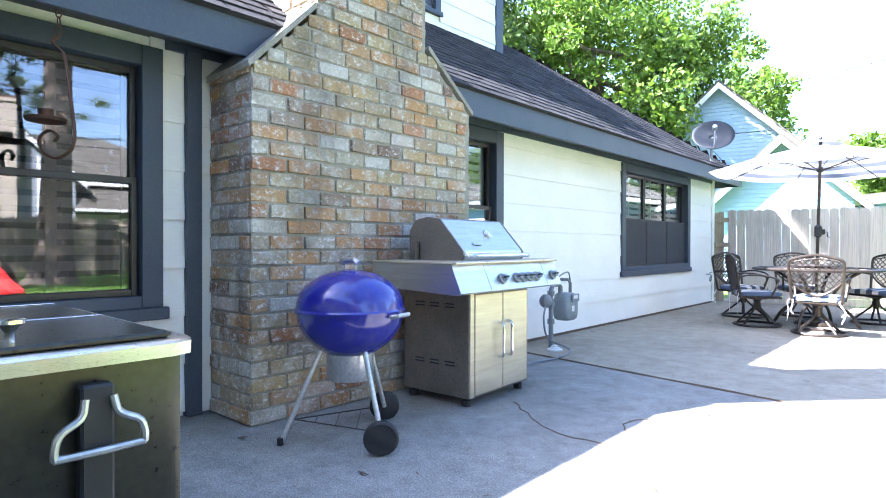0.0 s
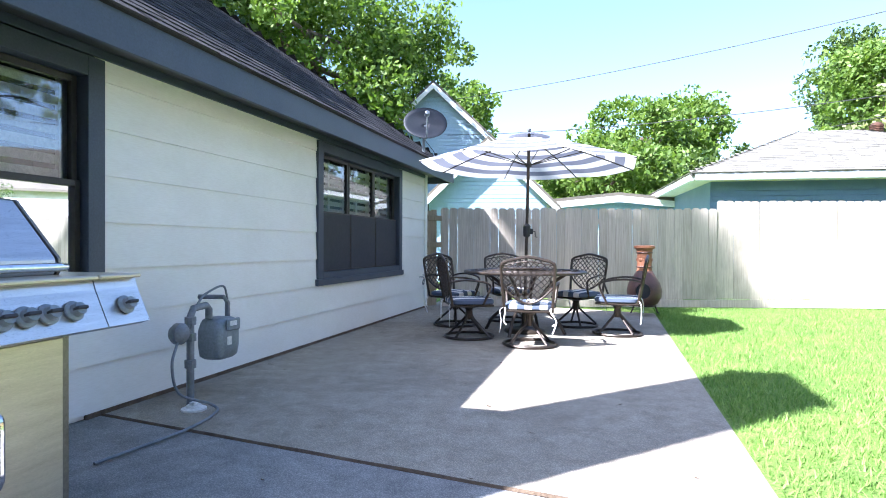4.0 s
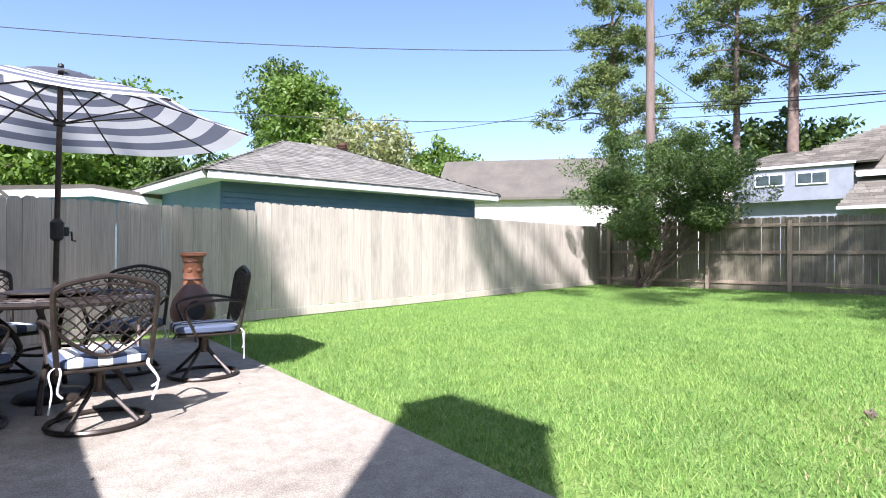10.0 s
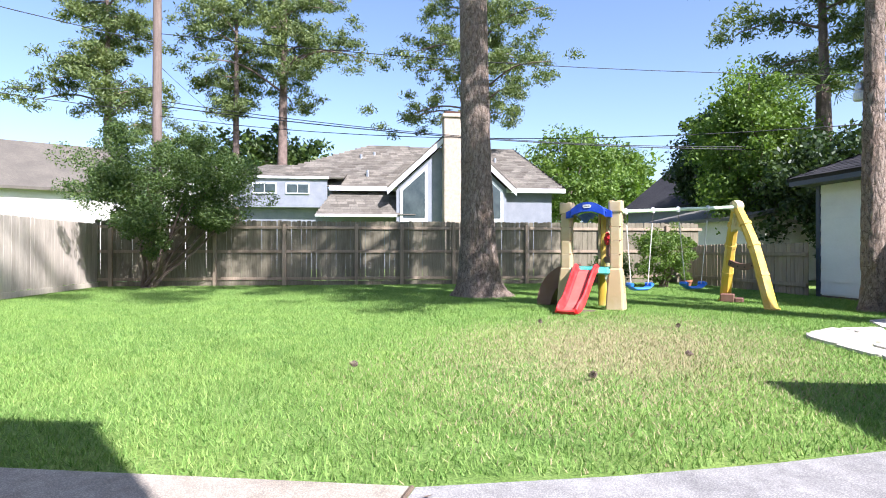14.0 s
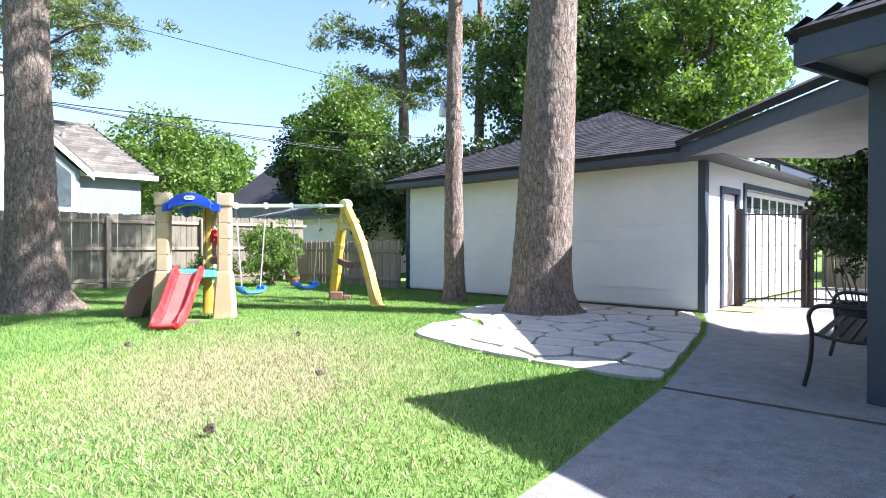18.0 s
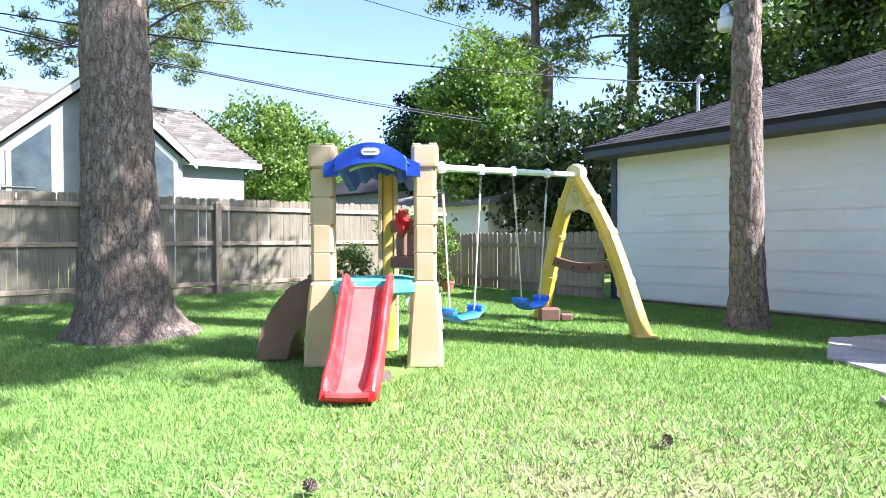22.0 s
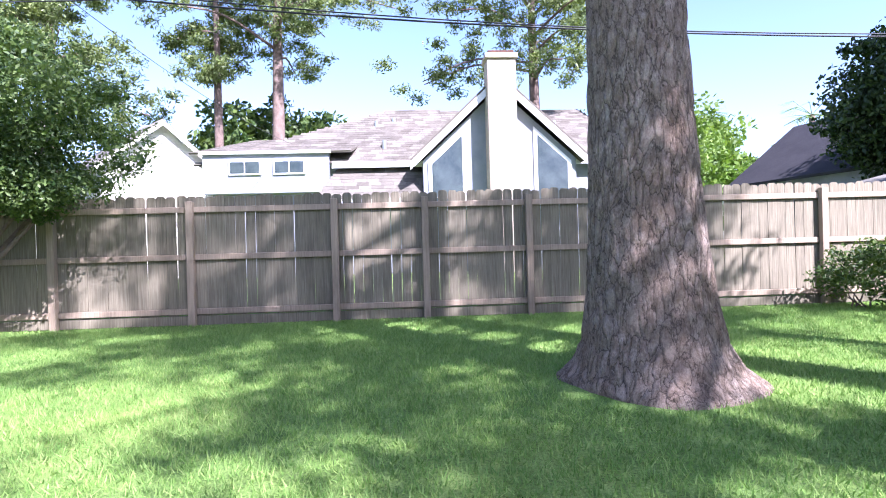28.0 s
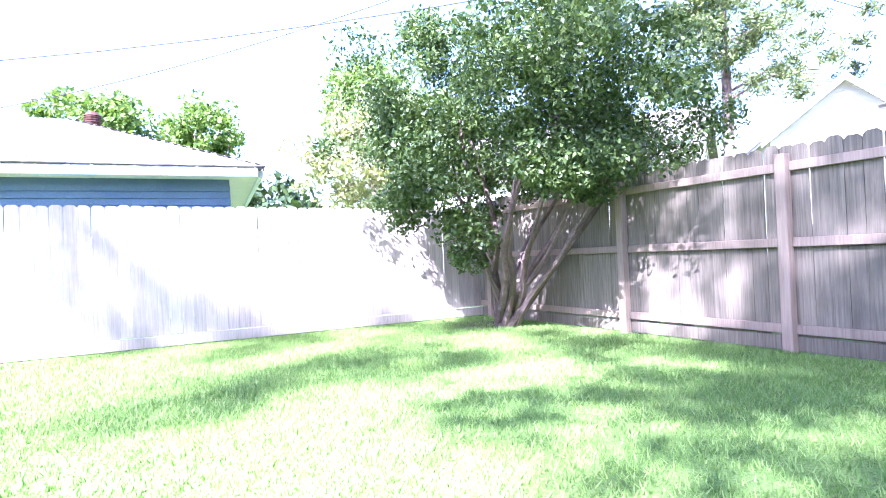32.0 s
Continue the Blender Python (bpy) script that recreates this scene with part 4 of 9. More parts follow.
    solo("soffit", bm, SOFFIT_BOUNCE, HOUSE, "wing soffit, its grey lightened for bounced light", "soffit", "structure")
    bm = B()
    box(bm, 0.55, 4.19, -4.26, -4.225, 2.24, 2.44, 0.004)
    box(bm, 4.16, 4.195, -13, -4.261, 2.24, 2.44, 0.004)
    solo("fascia", bm, SLATE, HOUSE, "slate-blue fascia round the wing's eave", "fascia", "structure")
    roof_plane("roof", HOUSE, [(4.22, -4.20, 2.45), (0.5, -4.20, 2.45), (0.5, -7.1, 4.15), (1.3, -7.1, 4.15)], ROOF_DARK, "charcoal shingle roof over the house wing", seed=12)
    roof_plane("roof", HOUSE, [(4.22, -13, 2.45), (4.22, -4.20, 2.45), (1.3, -7.1, 4.15), (1.3, -13, 4.15)], ROOF_DARK, "charcoal shingle side slope of the wing", seed=13)
    # closing walls behind
    bm = B()
    box(bm, -9, -8.8, -13, V_END, 0, 3)
    box(bm, -8.8, -2.0, V_END - 0.3, V_END - 0.13, 0, 3)
    solo("wall_back", bm, WHITE, HOUSE, "plain back walls of the house", "wall", "structure")


# ---------------------------------------------------------------- chimney
def chimney():
    ch = thing("chimney", HOUSE, "weathered multicoloured brick chimney with sloped shoulders and sooty corners", "chimney", kind="structure")
    u1, a, b, s0, s1, top = 0.50, -2.43, -0.52, -1.99, -1.02, 5.42
    prof = [(a, 0), (b, 0), (b, 2.05), (s1, 2.43), (s1, top), (s0, top), (s0, 2.44), (a, 2.0)]
    bm = B()
    i = 0.012
    inner = [(a + i, 0), (b - i, 0), (b - i, 2.05), (s1 - i, 2.42), (s1 - i, 3.2), (s0 + i, 3.2), (s0 + i, 2.43), (a + i, 2.0)]
    prism(bm, inner, u1 - i + 0.2, YZ @ pose(0, 0, -0.2))
    box(bm, 0.1, u1 - i, s0 + i, s1 - i, 3.2, top)
    part("mortar_core", bm, MORTAR, ch)
    # brick meshes: full and half, three weatherings each
    rng = random.Random(21)
    L, C, D = 0.232, 0.0895, 0.10
    meshes = {}
    for key, w in (("full", L - 0.013), ("half", L / 2 - 0.013), ("three", L * 0.75 - 0.013)):
        for k in range(3):
            bb = B()
            box(bb, 0, D, -w / 2, w / 2, 0, C - 0.013, 0.006)
            for v in bb.verts:
                v.co += Vector((rng.uniform(-.004, .003), rng.uniform(-.004, .004), rng.uniform(-.003, .003)))
            meshes[key, k] = mesh_of("brick", bb, BRICK)
    rest = []

    def lay(key, m, near):
        me = meshes[key, rng.randrange(3)]
        if near:
            part("brick", me, None, ch, m=m)
        else:
            rest.append((me, m))

    def face(m, width, lo, hi, left, right, near):
        """Courses on a face: along +y of m from 0 to width; left and right bound them at a height."""
        r = 0
        z = lo
        while z < hi - 0.02:
            x0, x1 = left(z + C * 0.5), right(z + C * 0.5)
            x = x0
            first = r % 2
            while x < x1 - 0.03:
                key = "half" if first else "full"
                first = 0
                w = {"full": L, "half": L / 2, "three": L * 0.75}[key]
                if x + w > x1 + 0.03:
                    key = "half"
                    w = L / 2
                    if x + w > x1 + 0.05:
                        break
                lay(key, m @ pose(rng.uniform(-0.006, 0.004), x + w / 2, z + 0.006, rng.uniform(-.8, .8), rng.uniform(-.8, .8), rng.uniform(-.8, .8)), near(z))
                x += w
            z += C
            r += 1

    fm = pose(u1 - D, 0, 0)
    lf = lambda z: a if z < 2.0 else min(s0, a + (z - 2.0) * (s0 - a) / 0.44)
    rt = lambda z: b if z < 2.05 else max(s1, b - (z - 2.05) * (b - s1) / 0.38)
    face(fm, 2, 0.0, top, lf, rt, lambda z: z < 2.35)
    face(pose(0.0, a + D, 0, 0, 0, -90), 0.6, 0.0, 2.0, lambda z: 0.01, lambda z: u1 - 0.012, lambda z: z < 1.9)
    face(pose(0, b - D, 0, 0, 0, 90), 0.6, 0.0, 2.05, lambda z: -u1 + 0.01, lambda z: -0.0, lambda z: False)
    face(pose(0, s0 + D, 0, 0, 0, -90), 0.6, 2.44, top, lambda z: 0.1, lambda z: u1 - 0.012, lambda z: False)
    face(pose(0, s1 - D, 0, 0, 0, 90), 0.6, 2.43, top, lambda z: -u1 + 0.012, lambda z: -0.1, lambda z: False)
    joined = B()
    for me, m in rest:
        tmp = B()
        tmp.from_mesh(me)
        tmp.transform(m)
        vs = [joined.verts.new(v.co) for v in tmp.verts]
        for f in tmp.faces:
            joined.faces.new([vs[v.index] for v in f.verts])
        tmp.free()
    tagged(part("upper_bricks", joined, BRICK_JOIN, ch), kind="stuff")
    # sloped mortar caps on the shoulders, and the crown
    bm = B()
    slab(bm, [(0.0, a - 0.01, 2.0), (u1 + 0.01, a - 0.01, 2.0), (u1 + 0.01, s0, 2.46), (0.0, s0, 2.46)], (0, -0.012, 0.03))
    slab(bm, [(0.0, b + 0.01, 2.05), (u1 + 0.01, b + 0.01, 2.05), (u1 + 0.01, s1, 2.45), (0.0, s1, 2.45)], (0, 0.012, 0.03))
    box(bm, 0.06, u1 + 0.03, s0 - 0.03, s1 + 0.03, top, top + 0.07, 0.01)
    part("mortar_cap", bm, MORTAR, ch)


def brick_joined():
    m = brick_mat()
    m.name = "old_brick_joined"
    for nd in m.node_tree.nodes:
        if nd.bl_idname == "ShaderNodeObjectInfo":
            g = m.node_tree.nodes.new("ShaderNodeNewGeometry")
            for l in list(nd.outputs["Random"].links):
                m.node_tree.links.new(g.outputs["Random Per Island"], l.to_socket)
    return m


BRICK_JOIN = brick_joined()


# ---------------------------------------------------------------- fences
def picket_meshes(mat, w, t, h, ear, n=3, seed=1):
    rng = random.Random(seed)
    out = []
    for k in range(n):
        bm = B()
        hh = h + rng.uniform(-.012, .012)
        poly = [(-w / 2, 0), (w / 2, 0), (w / 2, hh - ear), (w / 2 - ear, hh), (-w / 2 + ear, hh), (-w / 2, hh - ear)]
        prism(bm, poly, t, XZ)
        out.append(mesh_of("picket", bm, mat))
    return out


def fence_run(name, a, b, h, mat, label, w=0.138, rails=(0.3, 0.95, 1.6), posts=(), post_h=None, rail_side=-1, kick=0.0, gap=(0.001, 0.0045), lean=0.6, ear=0.03, cap=False, post_w=0.09):
    """A picket fence from a to b; its pickets' face looks to the right of a -> b. rail_side: -1 rails behind the pickets, 1 in front."""
    rng = random.Random(hash(name) % 97 + int(a[0] * 10))
    a, b = Vector((*a, 0)), Vector((*b, 0))
    ln = (b - a).length
    ang = math.degrees(math.atan2(b.y - a.y, b.x - a.x))
    f = thing(name, Matrix.Translation(a) @ pose(0, 0, 0, 0, 0, ang), label, "fence", kind="structure")
    ms = picket_meshes(mat, w, 0.016, h - kick - 0.01, ear, 3, int(h * 100))
    x = w / 2
    while x < ln - w / 2 + 0.02:
        part("picket", ms[rng.randrange(3)], None, f, m=pose(x, rng.uniform(-.004, .004), kick + 0.012 + rng.uniform(-.008, .008), 0, rng.uniform(-lean, lean) * 0.5, rng.uniform(-lean, lean)))
        x += w + rng.uniform(*gap)
    y0, y1 = (0.006, 0.044) if rail_side < 0 else (-0.06, -0.022)
    for z in rails:
        bm = B()
        box(bm, 0.0, ln, y0, y1, z, z + 0.085, 0.004)
        part("rail", bm, PICKET_TAN if rail_side > 0 and posts else mat, f)
    for p in posts:
        bm = B()
        yy = (y1 + 0.004, y1 + post_w) if rail_side < 0 else (y0 - post_w + 0.03, y0 + 0.026)
        box(bm, p - post_w / 2, p + post_w / 2, yy[0], yy[1], -0.02, (post_h or h) - 0.06, 0.005)
        part("post", bm, PICKET_TAN if rail_side > 0 else mat, f)
    if kick:
        bm = B()
        box(bm, 0, ln, -0.034, 0.004, 0.0, kick + 0.006, 0.004)
        part("kick_board", bm, mat, f)
    if cap:
        bm = B()
        box(bm, 0, ln, -0.075, -0.021, h - 0.21, h - 0.12, 0.004)
        part("top_rail", bm, mat, f)
    return f


def fences():
    c = (3.30, 12.64)
    fence_run("fence_north_patio", (-1.40, 12.54), c, 1.67, PICKET, "pale weathered cedar picket fence behind the dining table", rails=(0.35, 1.4), kick=0.12)
    fence_run("fence_north", (3.26, 12.665), (15.24, 12.68), 1.78, PICKET, "pale weathered cedar picket fence along the lawn, sunlit", rails=(0.35, 1.4), kick=0.13)
    ys = [12.3, 9.46, 7.50, 5.40, 4.05, 2.47, 0.19, -2.2, -4.4]
    fence_run("fence_back", (15.27, 12.75), (15.27, -5.6), 1.90, PICKET_OLD, "old grey cedar fence with posts and rails facing the lawn", w=0.14, rails=(0.16, 0.96, 1.66), posts=[12.75 - y for y in ys], post_h=1.88, rail_side=1, kick=0.13, gap=(0.0, 0.0075), lean=0.9, cap=False, post_w=0.1)
    fence_run("fence_side", (9.68, -4.80), (15.2, -4.80), 1.20, PICKET_TAN, "low tan picket fence beside the garage", w=0.125, rails=(0.2, 0.9), gap=(0.004, 0.02), ear=0.028)
    # the short return between the house and the fence
    fence_run("fence_gate", tuple(hp(0.0, V_END + 0.05)[:2]), (-1.42, 12.56), 1.62, PICKET_TAN, "tan wooden return between house and fence", w=0.11, rails=(0.3, 1.0, 1.45), rail_side=1, ear=0.0)

# ---------------------------------------------------------------- garage and carport
GARAGE = pose(0.07, 0.25, 0) @ Matrix.Diagonal((0.978, 1, 0.98, 1))   # the garage stands a little out of square with the plan


def garage():
    G = GARAGE @ pose(2.43, -5.27, 0, 0, 0, 90)                        # +x of the wall's axes looks to the lawn
    lap_wall("wall_garage", G, -7.36, 0.0, 0.03, 2.54, [], WHITE, "white lapped siding wall of the garage, in shade", pitch=0.285, seed=14)
    bm = B()
    box(bm, 2.42, 9.80, -5.44, -5.26, -0.02, 0.034, 0.004)
    solo("baseboard", bm, SOIL, GARAGE, "dark strip at the foot of the garage wall", "trim", "structure")
    for x in (2.395, 9.70):
        bm = B()
        box(bm, x, x + 0.12, -5.40, -5.235, 0.0, 2.54, 0.005)
        solo("trim", bm, SLATE, GARAGE, "slate corner board of the garage", "trim", "structure")
    # front wall with its side door and the roll-up door
    bm = B()
    box(bm, 2.44, 2.60, -6.02, -5.40, 0, 2.54)
    box(bm, 2.44, 2.60, -7.2, -6.95, 0, 2.54)
    box(bm, 2.44, 2.60, -6.95, -6.02, 2.08, 2.54)
    box(bm, 2.44, 2.60, -12.5, -11.9, 0, 2.54)
    box(bm, 2.44, 2.60, -11.9, -7.2, 2.2, 2.54)
    box(bm, 2.60, 9.8, -12.5, -12.35, 0, 2.54)
    box(bm, 9.66, 9.8, -12.35, -5.42, 0, 2.54)
    solo("wall_garage_front", bm, WHITE, GARAGE, "white front wall of the garage", "wall", "structure")
    for args in ((2.40, 2.46, -6.12, -6.02, 0, 2.16), (2.40, 2.46, -6.95, -6.85, 0, 2.16), (2.40, 2.46, -6.849, -6.121, 2.06, 2.16), (2.40, 2.46, -7.30, -7.2, 0, 2.3), (2.40, 2.46, -11.9, -7.301, 2.2, 2.3)):
        bm = B()
        box(bm, *args, 0.004)
        solo("trim", bm, SLATE, GARAGE, "slate door casing on the garage", "trim", "structure")
    d = thing("door_1", GARAGE @ pose(2.47, -6.485, 0), "cream panelled garage side door, closed", "door", kind="structure")
    bm = B()
    box(bm, 0, 0.04, -0.36, 0.36, 0.02, 2.05, 0.004)
    for z in (0.25, 1.1):
        for y in (-0.26, 0.04):
            box(bm, -0.012, 0.002, y, y + 0.22, z, z + 0.65, 0.008)
    part("door_leaf", bm, CREAM, d)
    bm = B()
    lathe(bm, [(0.008, 0), (0.012, 0.02), (0.03, 0.035), (0.03, 0.055), (0.012, 0.065)], 12, m=pose(0.0, -0.28, 0.98, 0, -90, 0))
    part("door_knob", bm, CHROME, d)
    gd = thing("garage_door", GARAGE @ pose(2.50, -9.55, 0), "cream panelled roll-up garage door with a row of windows", "garage door", kind="structure")
    for k in range(4):
        bm = B()
        box(bm, 0, 0.04, -2.3, 2.3, 0.03 + k * 0.54, 0.56 + k * 0.54, 0.006)
        p = part("panel", bm, CREAM, gd)
        if k == 3:
            for i in range(8):
                y = -2.15 + i * 0.55
                bm = B()
                box(bm, -0.012, 0.0, y, y + 0.4, 1.76, 2.08, 0.004)
                part("pane", bm, DARK_GLASS, p)
    # roof: hip with eaves all round
    x0, x1, y0, y1, z = 1.95, 10.0, -13.0, -4.77, 2.70
    bm = B()
    box(bm, x0, x1, y0, y1, 2.53, 2.55)
    solo("soffit", bm, SOFFIT, GARAGE, "dark garage soffit", "soffit", "structure")
    bm = B()
    box(bm, x0 + 0.6, x1 + 0.02, y1, y1 + 0.035, 2.52, 2.69, 0.004)
    box(bm, x1, x1 + 0.035, y0, y1 - 0.001, 2.52, 2.69, 0.004)
    box(bm, x0 - 0.035, x0, y0, -7.6, 2.52, 2.69, 0.004)
    solo("fascia", bm, SLATE, GARAGE, "dark slate fascia along the garage eave", "fascia", "structure")
    r = 3.95
    p = 0.45
    roof_plane("roof", GARAGE, [(x1 + 0.06, y1 + 0.07, z), (x0 - 0.06, y1 + 0.07, z), (x0 + r, y1 - r, z + r * p), (x1 - r, y1 - r, z + r * p)], ROOF_DARK, "charcoal shingle hip roof of the garage", seed=15)
    roof_plane("roof", GARAGE, [(x1 + 0.06, y0, z), (x1 + 0.06, y1 + 0.07, z), (x1 - r, y1 - r, z + r * p), (x1 - r, y0 + r, z + r * p)], ROOF_DARK, "charcoal shingle end of the garage roof", seed=16)
    roof_plane("roof", GARAGE, [(x0 - 0.06, y1 + 0.07, z), (x0 - 0.06, y0, z), (x0 + r, y0 + r, z + r * p), (x0 + r, y1 - r, z + r * p)], ROOF_DARK, "charcoal shingle front of the garage roof", seed=17)
    # covered way between garage and house
    A, Bq = Vector((2.6, -4.77, 0)), GARAGE.inverted() @ hp(4.42, -6.2)
    Bq = Vector((Bq.x, Bq.y, 0))
    d = (Bq - A)
    back = Vector((d.y, -d.x, 0)).normalized() * -1
    if back.y > 0:
        back = -back
    wd = back * 2.5
    zz = Vector((0, 0, 1))
    # this ceiling's colour is lightened to stand for bounced light
    bm = B()
    slab(bm, [A + zz * 2.535, Bq + zz * 2.535, Bq + wd + zz * 2.535, A + wd + zz * 2.535], (0, 0, 0.02))
    solo("ceiling_walkway", bm, SOFFIT_BOUNCE, GARAGE, "boarded ceiling of the covered way, its grey lightened for bounced light", "ceiling", "structure")
    bm = B()
    slab(bm, [A + zz * 2.50, Bq + zz * 2.50, Bq + zz * 2.71, A + zz * 2.71], -back * 0.035)
    slab(bm, [A + wd + zz * 2.50, Bq + wd + zz * 2.50, Bq + wd + zz * 2.71, A + wd + zz * 2.71], back * 0.035)
    solo("fascia", bm, SLATE, GARAGE, "slate fascia of the covered way", "fascia", "structure")
    m1, m2 = A + wd / 2 + zz * 3.35, Bq + wd / 2 + zz * 3.35
    o = back * -0.08
    roof_plane("roof", GARAGE, [Bq + o + zz * 2.72, A + o + zz * 2.72, m1, m2], ROOF_DARK, "charcoal shingle roof of the covered way", seed=18)
    # iron gate before the carport
    g0, g1 = Vector((2.36, -6.56, 0)), Vector((1.42, -7.41, 0))
    gate = thing("iron_gate", GARAGE @ Matrix.Translation(g0) @ pose(0, 0, 0, 0, 0, math.degrees(math.atan2((g1 - g0).y, (g1 - g0).x))), "black wrought-iron gate with plain bars, closed", "gate")
    ln = (g1 - g0).length
    for x in (0.02, 0.09, ln - 0.08, ln):
        bm = B()
        box(bm, x - 0.03, x + 0.03, -0.03, 0.03, 0, 1.78, 0.005)
        part("post", bm, IRON, gate)
    for z in (0.14, 1.66):
        bm = B()
        box(bm, 0.03, ln, -0.014, 0.014, z, z + 0.03)
        part("rail", bm, IRON, gate)
    me = None
    x = 0.12
    while x < ln - 0.05:
        if me is None:
            bm = B()
            box(bm, -0.008, 0.008, -0.008, 0.008, 0.1, 1.74)
            me = mesh_of("bar", bm, IRON)
        part("bar", me, None, gate, m=pose(x, 0, 0))
        x += 0.115
    bm = B()
    box(bm, ln - 0.13, ln - 0.04, -0.05, 0.05, 0.85, 1.05, 0.006)
    part("lock_box", bm, BLACK, gate)
    r0, r1 = GARAGE @ g1, GARAGE @ Vector((-1.3, -7.45, 0))
    rail = thing("iron_railing", Matrix.Translation(r0) @ pose(0, 0, 0, 0, 0, math.degrees(math.atan2((r1 - r0).y, (r1 - r0).x))), "black wrought-iron railing beside the gate", "railing")
    span = (r1 - r0).length
    for z in (0.14, 1.66):
        bm = B()
        box(bm, 0.04, span, -0.014, 0.014, z, z + 0.03)
        part("rail", bm, IRON, rail)
    x = 0.14
    while x < span:
        part("bar", me, None, rail, m=pose(x, 0, 0))
        x += 0.14
    for x in (0.07, span):
        bm = B()
        box(bm, x - 0.03, x + 0.03, -0.03, 0.03, 0, 1.78, 0.005)
        part("post", bm, IRON, rail)
    mat = thing("doormat", GARAGE @ pose(2.15, -6.2, 0.0, 0, 0, 4), "worn straw-coloured doormat by the garage door", "doormat")
    bm = B()
    box(bm, -0.28, 0.28, -0.42, 0.42, 0.001, 0.016, 0.006)
    part("pile", bm, mottled("coir", (0.40, 0.28, 0.10), (0.52, 0.38, 0.16), 12, 0.95, 0, 0.8, 180, 0.006), mat)
    # the cable mast on the garage roof
    mast = thing("service_mast", GARAGE @ pose(8.6, -6.0, 3.0), "grey conduit mast with a weatherhead on the garage roof", "mast")
    bm = B()
    rod(bm, (0, 0, 0.0), (0, 0, 0.75), 0.028, 0.028, 10)
    part("conduit", bm, ALU, mast)
    bm = B()
    tube(bm, [(0, 0, 0.74), (-0.02, 0.02, 0.82), (-0.08, 0.06, 0.84), (-0.12, 0.09, 0.78)], [0.03, 0.045, 0.05, 0.035], 10)
    part("weatherhead", bm, ALU, mast)
    # far carport wall and fence
    fence_run("fence_carport", (2.4, -12.9), (-6.5, -12.9), 1.9, PICKET_OLD, "dark wooden fence beyond the carport", rails=(0.4, 1.4))

# ---------------------------------------------------------------- trees and shrubs
def raw_mesh(name, verts, k, mat):
    """A mesh of separate faces with k corners each, from an array of corners."""
    verts = np.asarray(verts, dtype=np.float32).reshape(-1, 3)
    n = len(verts) // k
    me = bpy.data.meshes.new(name)
    me.vertices.add(n * k)
    me.vertices.foreach_set("co", verts.ravel())
    me.loops.add(n * k)
    me.loops.foreach_set("vertex_index", np.arange(n * k, dtype=np.int32))
    me.polygons.add(n)
    me.polygons.foreach_set("loop_start", np.arange(0, n * k, k, dtype=np.int32))
    me.polygons.foreach_set("loop_total", np.full(n, k, dtype=np.int32))
    me.materials.append(mat)
    me.update(calc_edges=True)
    me.validate()
    return me


def unit(rng, n):
    v = rng.normal(size=(n, 3))
    return v / np.linalg.norm(v, axis=1, keepdims=True)


def leaf_quads(rng, c, size, slim=0.5, droop=None):
    """Rhombic leaves at the points c."""
    n = len(c)
    a = unit(rng, n)
    if droop is not None:
        a = a * 0.6 + np.array(droop)
        a /= np.linalg.norm(a, axis=1, keepdims=True)
    b = np.cross(a, unit(rng, n))
    b /= np.linalg.norm(b, axis=1, keepdims=True) + 1e-9
    s = size * rng.uniform(0.6, 1.25, (n, 1))
    return np.stack([c - a * s * 0.5, c + b * s * slim * 0.5, c + a * s * 0.5, c - b * s * slim * 0.5], axis=1)


def clump_points(rng, centre, radii, clumps, per, spread, hollow=0.55):
    """Points in many small clumps that fill an ellipsoid unevenly. Also the clumps' middles."""
    d = unit(rng, clumps)
    r = (hollow + (1 - hollow) * rng.uniform(0, 1, (clumps, 1)) ** 0.6)
    mid = np.array(centre) + d * r * np.array(radii) * rng.uniform(0.7, 1.2, (clumps, 1))
    sp = spread * rng.uniform(0.6, 1.4, (clumps, 1, 1))
    p = mid[:, None, :] + unit(rng, clumps * per).reshape(clumps, per, 3) * rng.uniform(0.15, 1, (clumps, per, 1)) ** 0.5 * sp * np.array([1, 1, 0.7])
    return p.reshape(-1, 3), mid


def crown_part(name, pts, size, mat, parent, rng, slim=0.5, droop=None):
    me = raw_mesh(name, leaf_quads(rng, pts, size, slim, droop), 4, mat)
    ob = new(name, me)
    ob.parent = parent
    return ob


def limbs(parent, rng, base, mids, r0, mat, n=12, bend=0.3):
    bm = B()
    pick = rng.choice(len(mids), min(n, len(mids)), replace=False)
    for i in pick:
        a, b = Vector(base[rng.integers(len(base))]), Vector(mids[i])
        m = a.lerp(b, 0.5) + Vector((rng.uniform(-1, 1), rng.uniform(-1, 1), rng.uniform(0, 1))) * bend
        tube(bm, spline([a, m, b], 4), [r0 * (1 - 0.8 * k / 8) for k in range(9)], 6)
    tagged(part("branchwork", bm, mat, parent), kind="stuff")


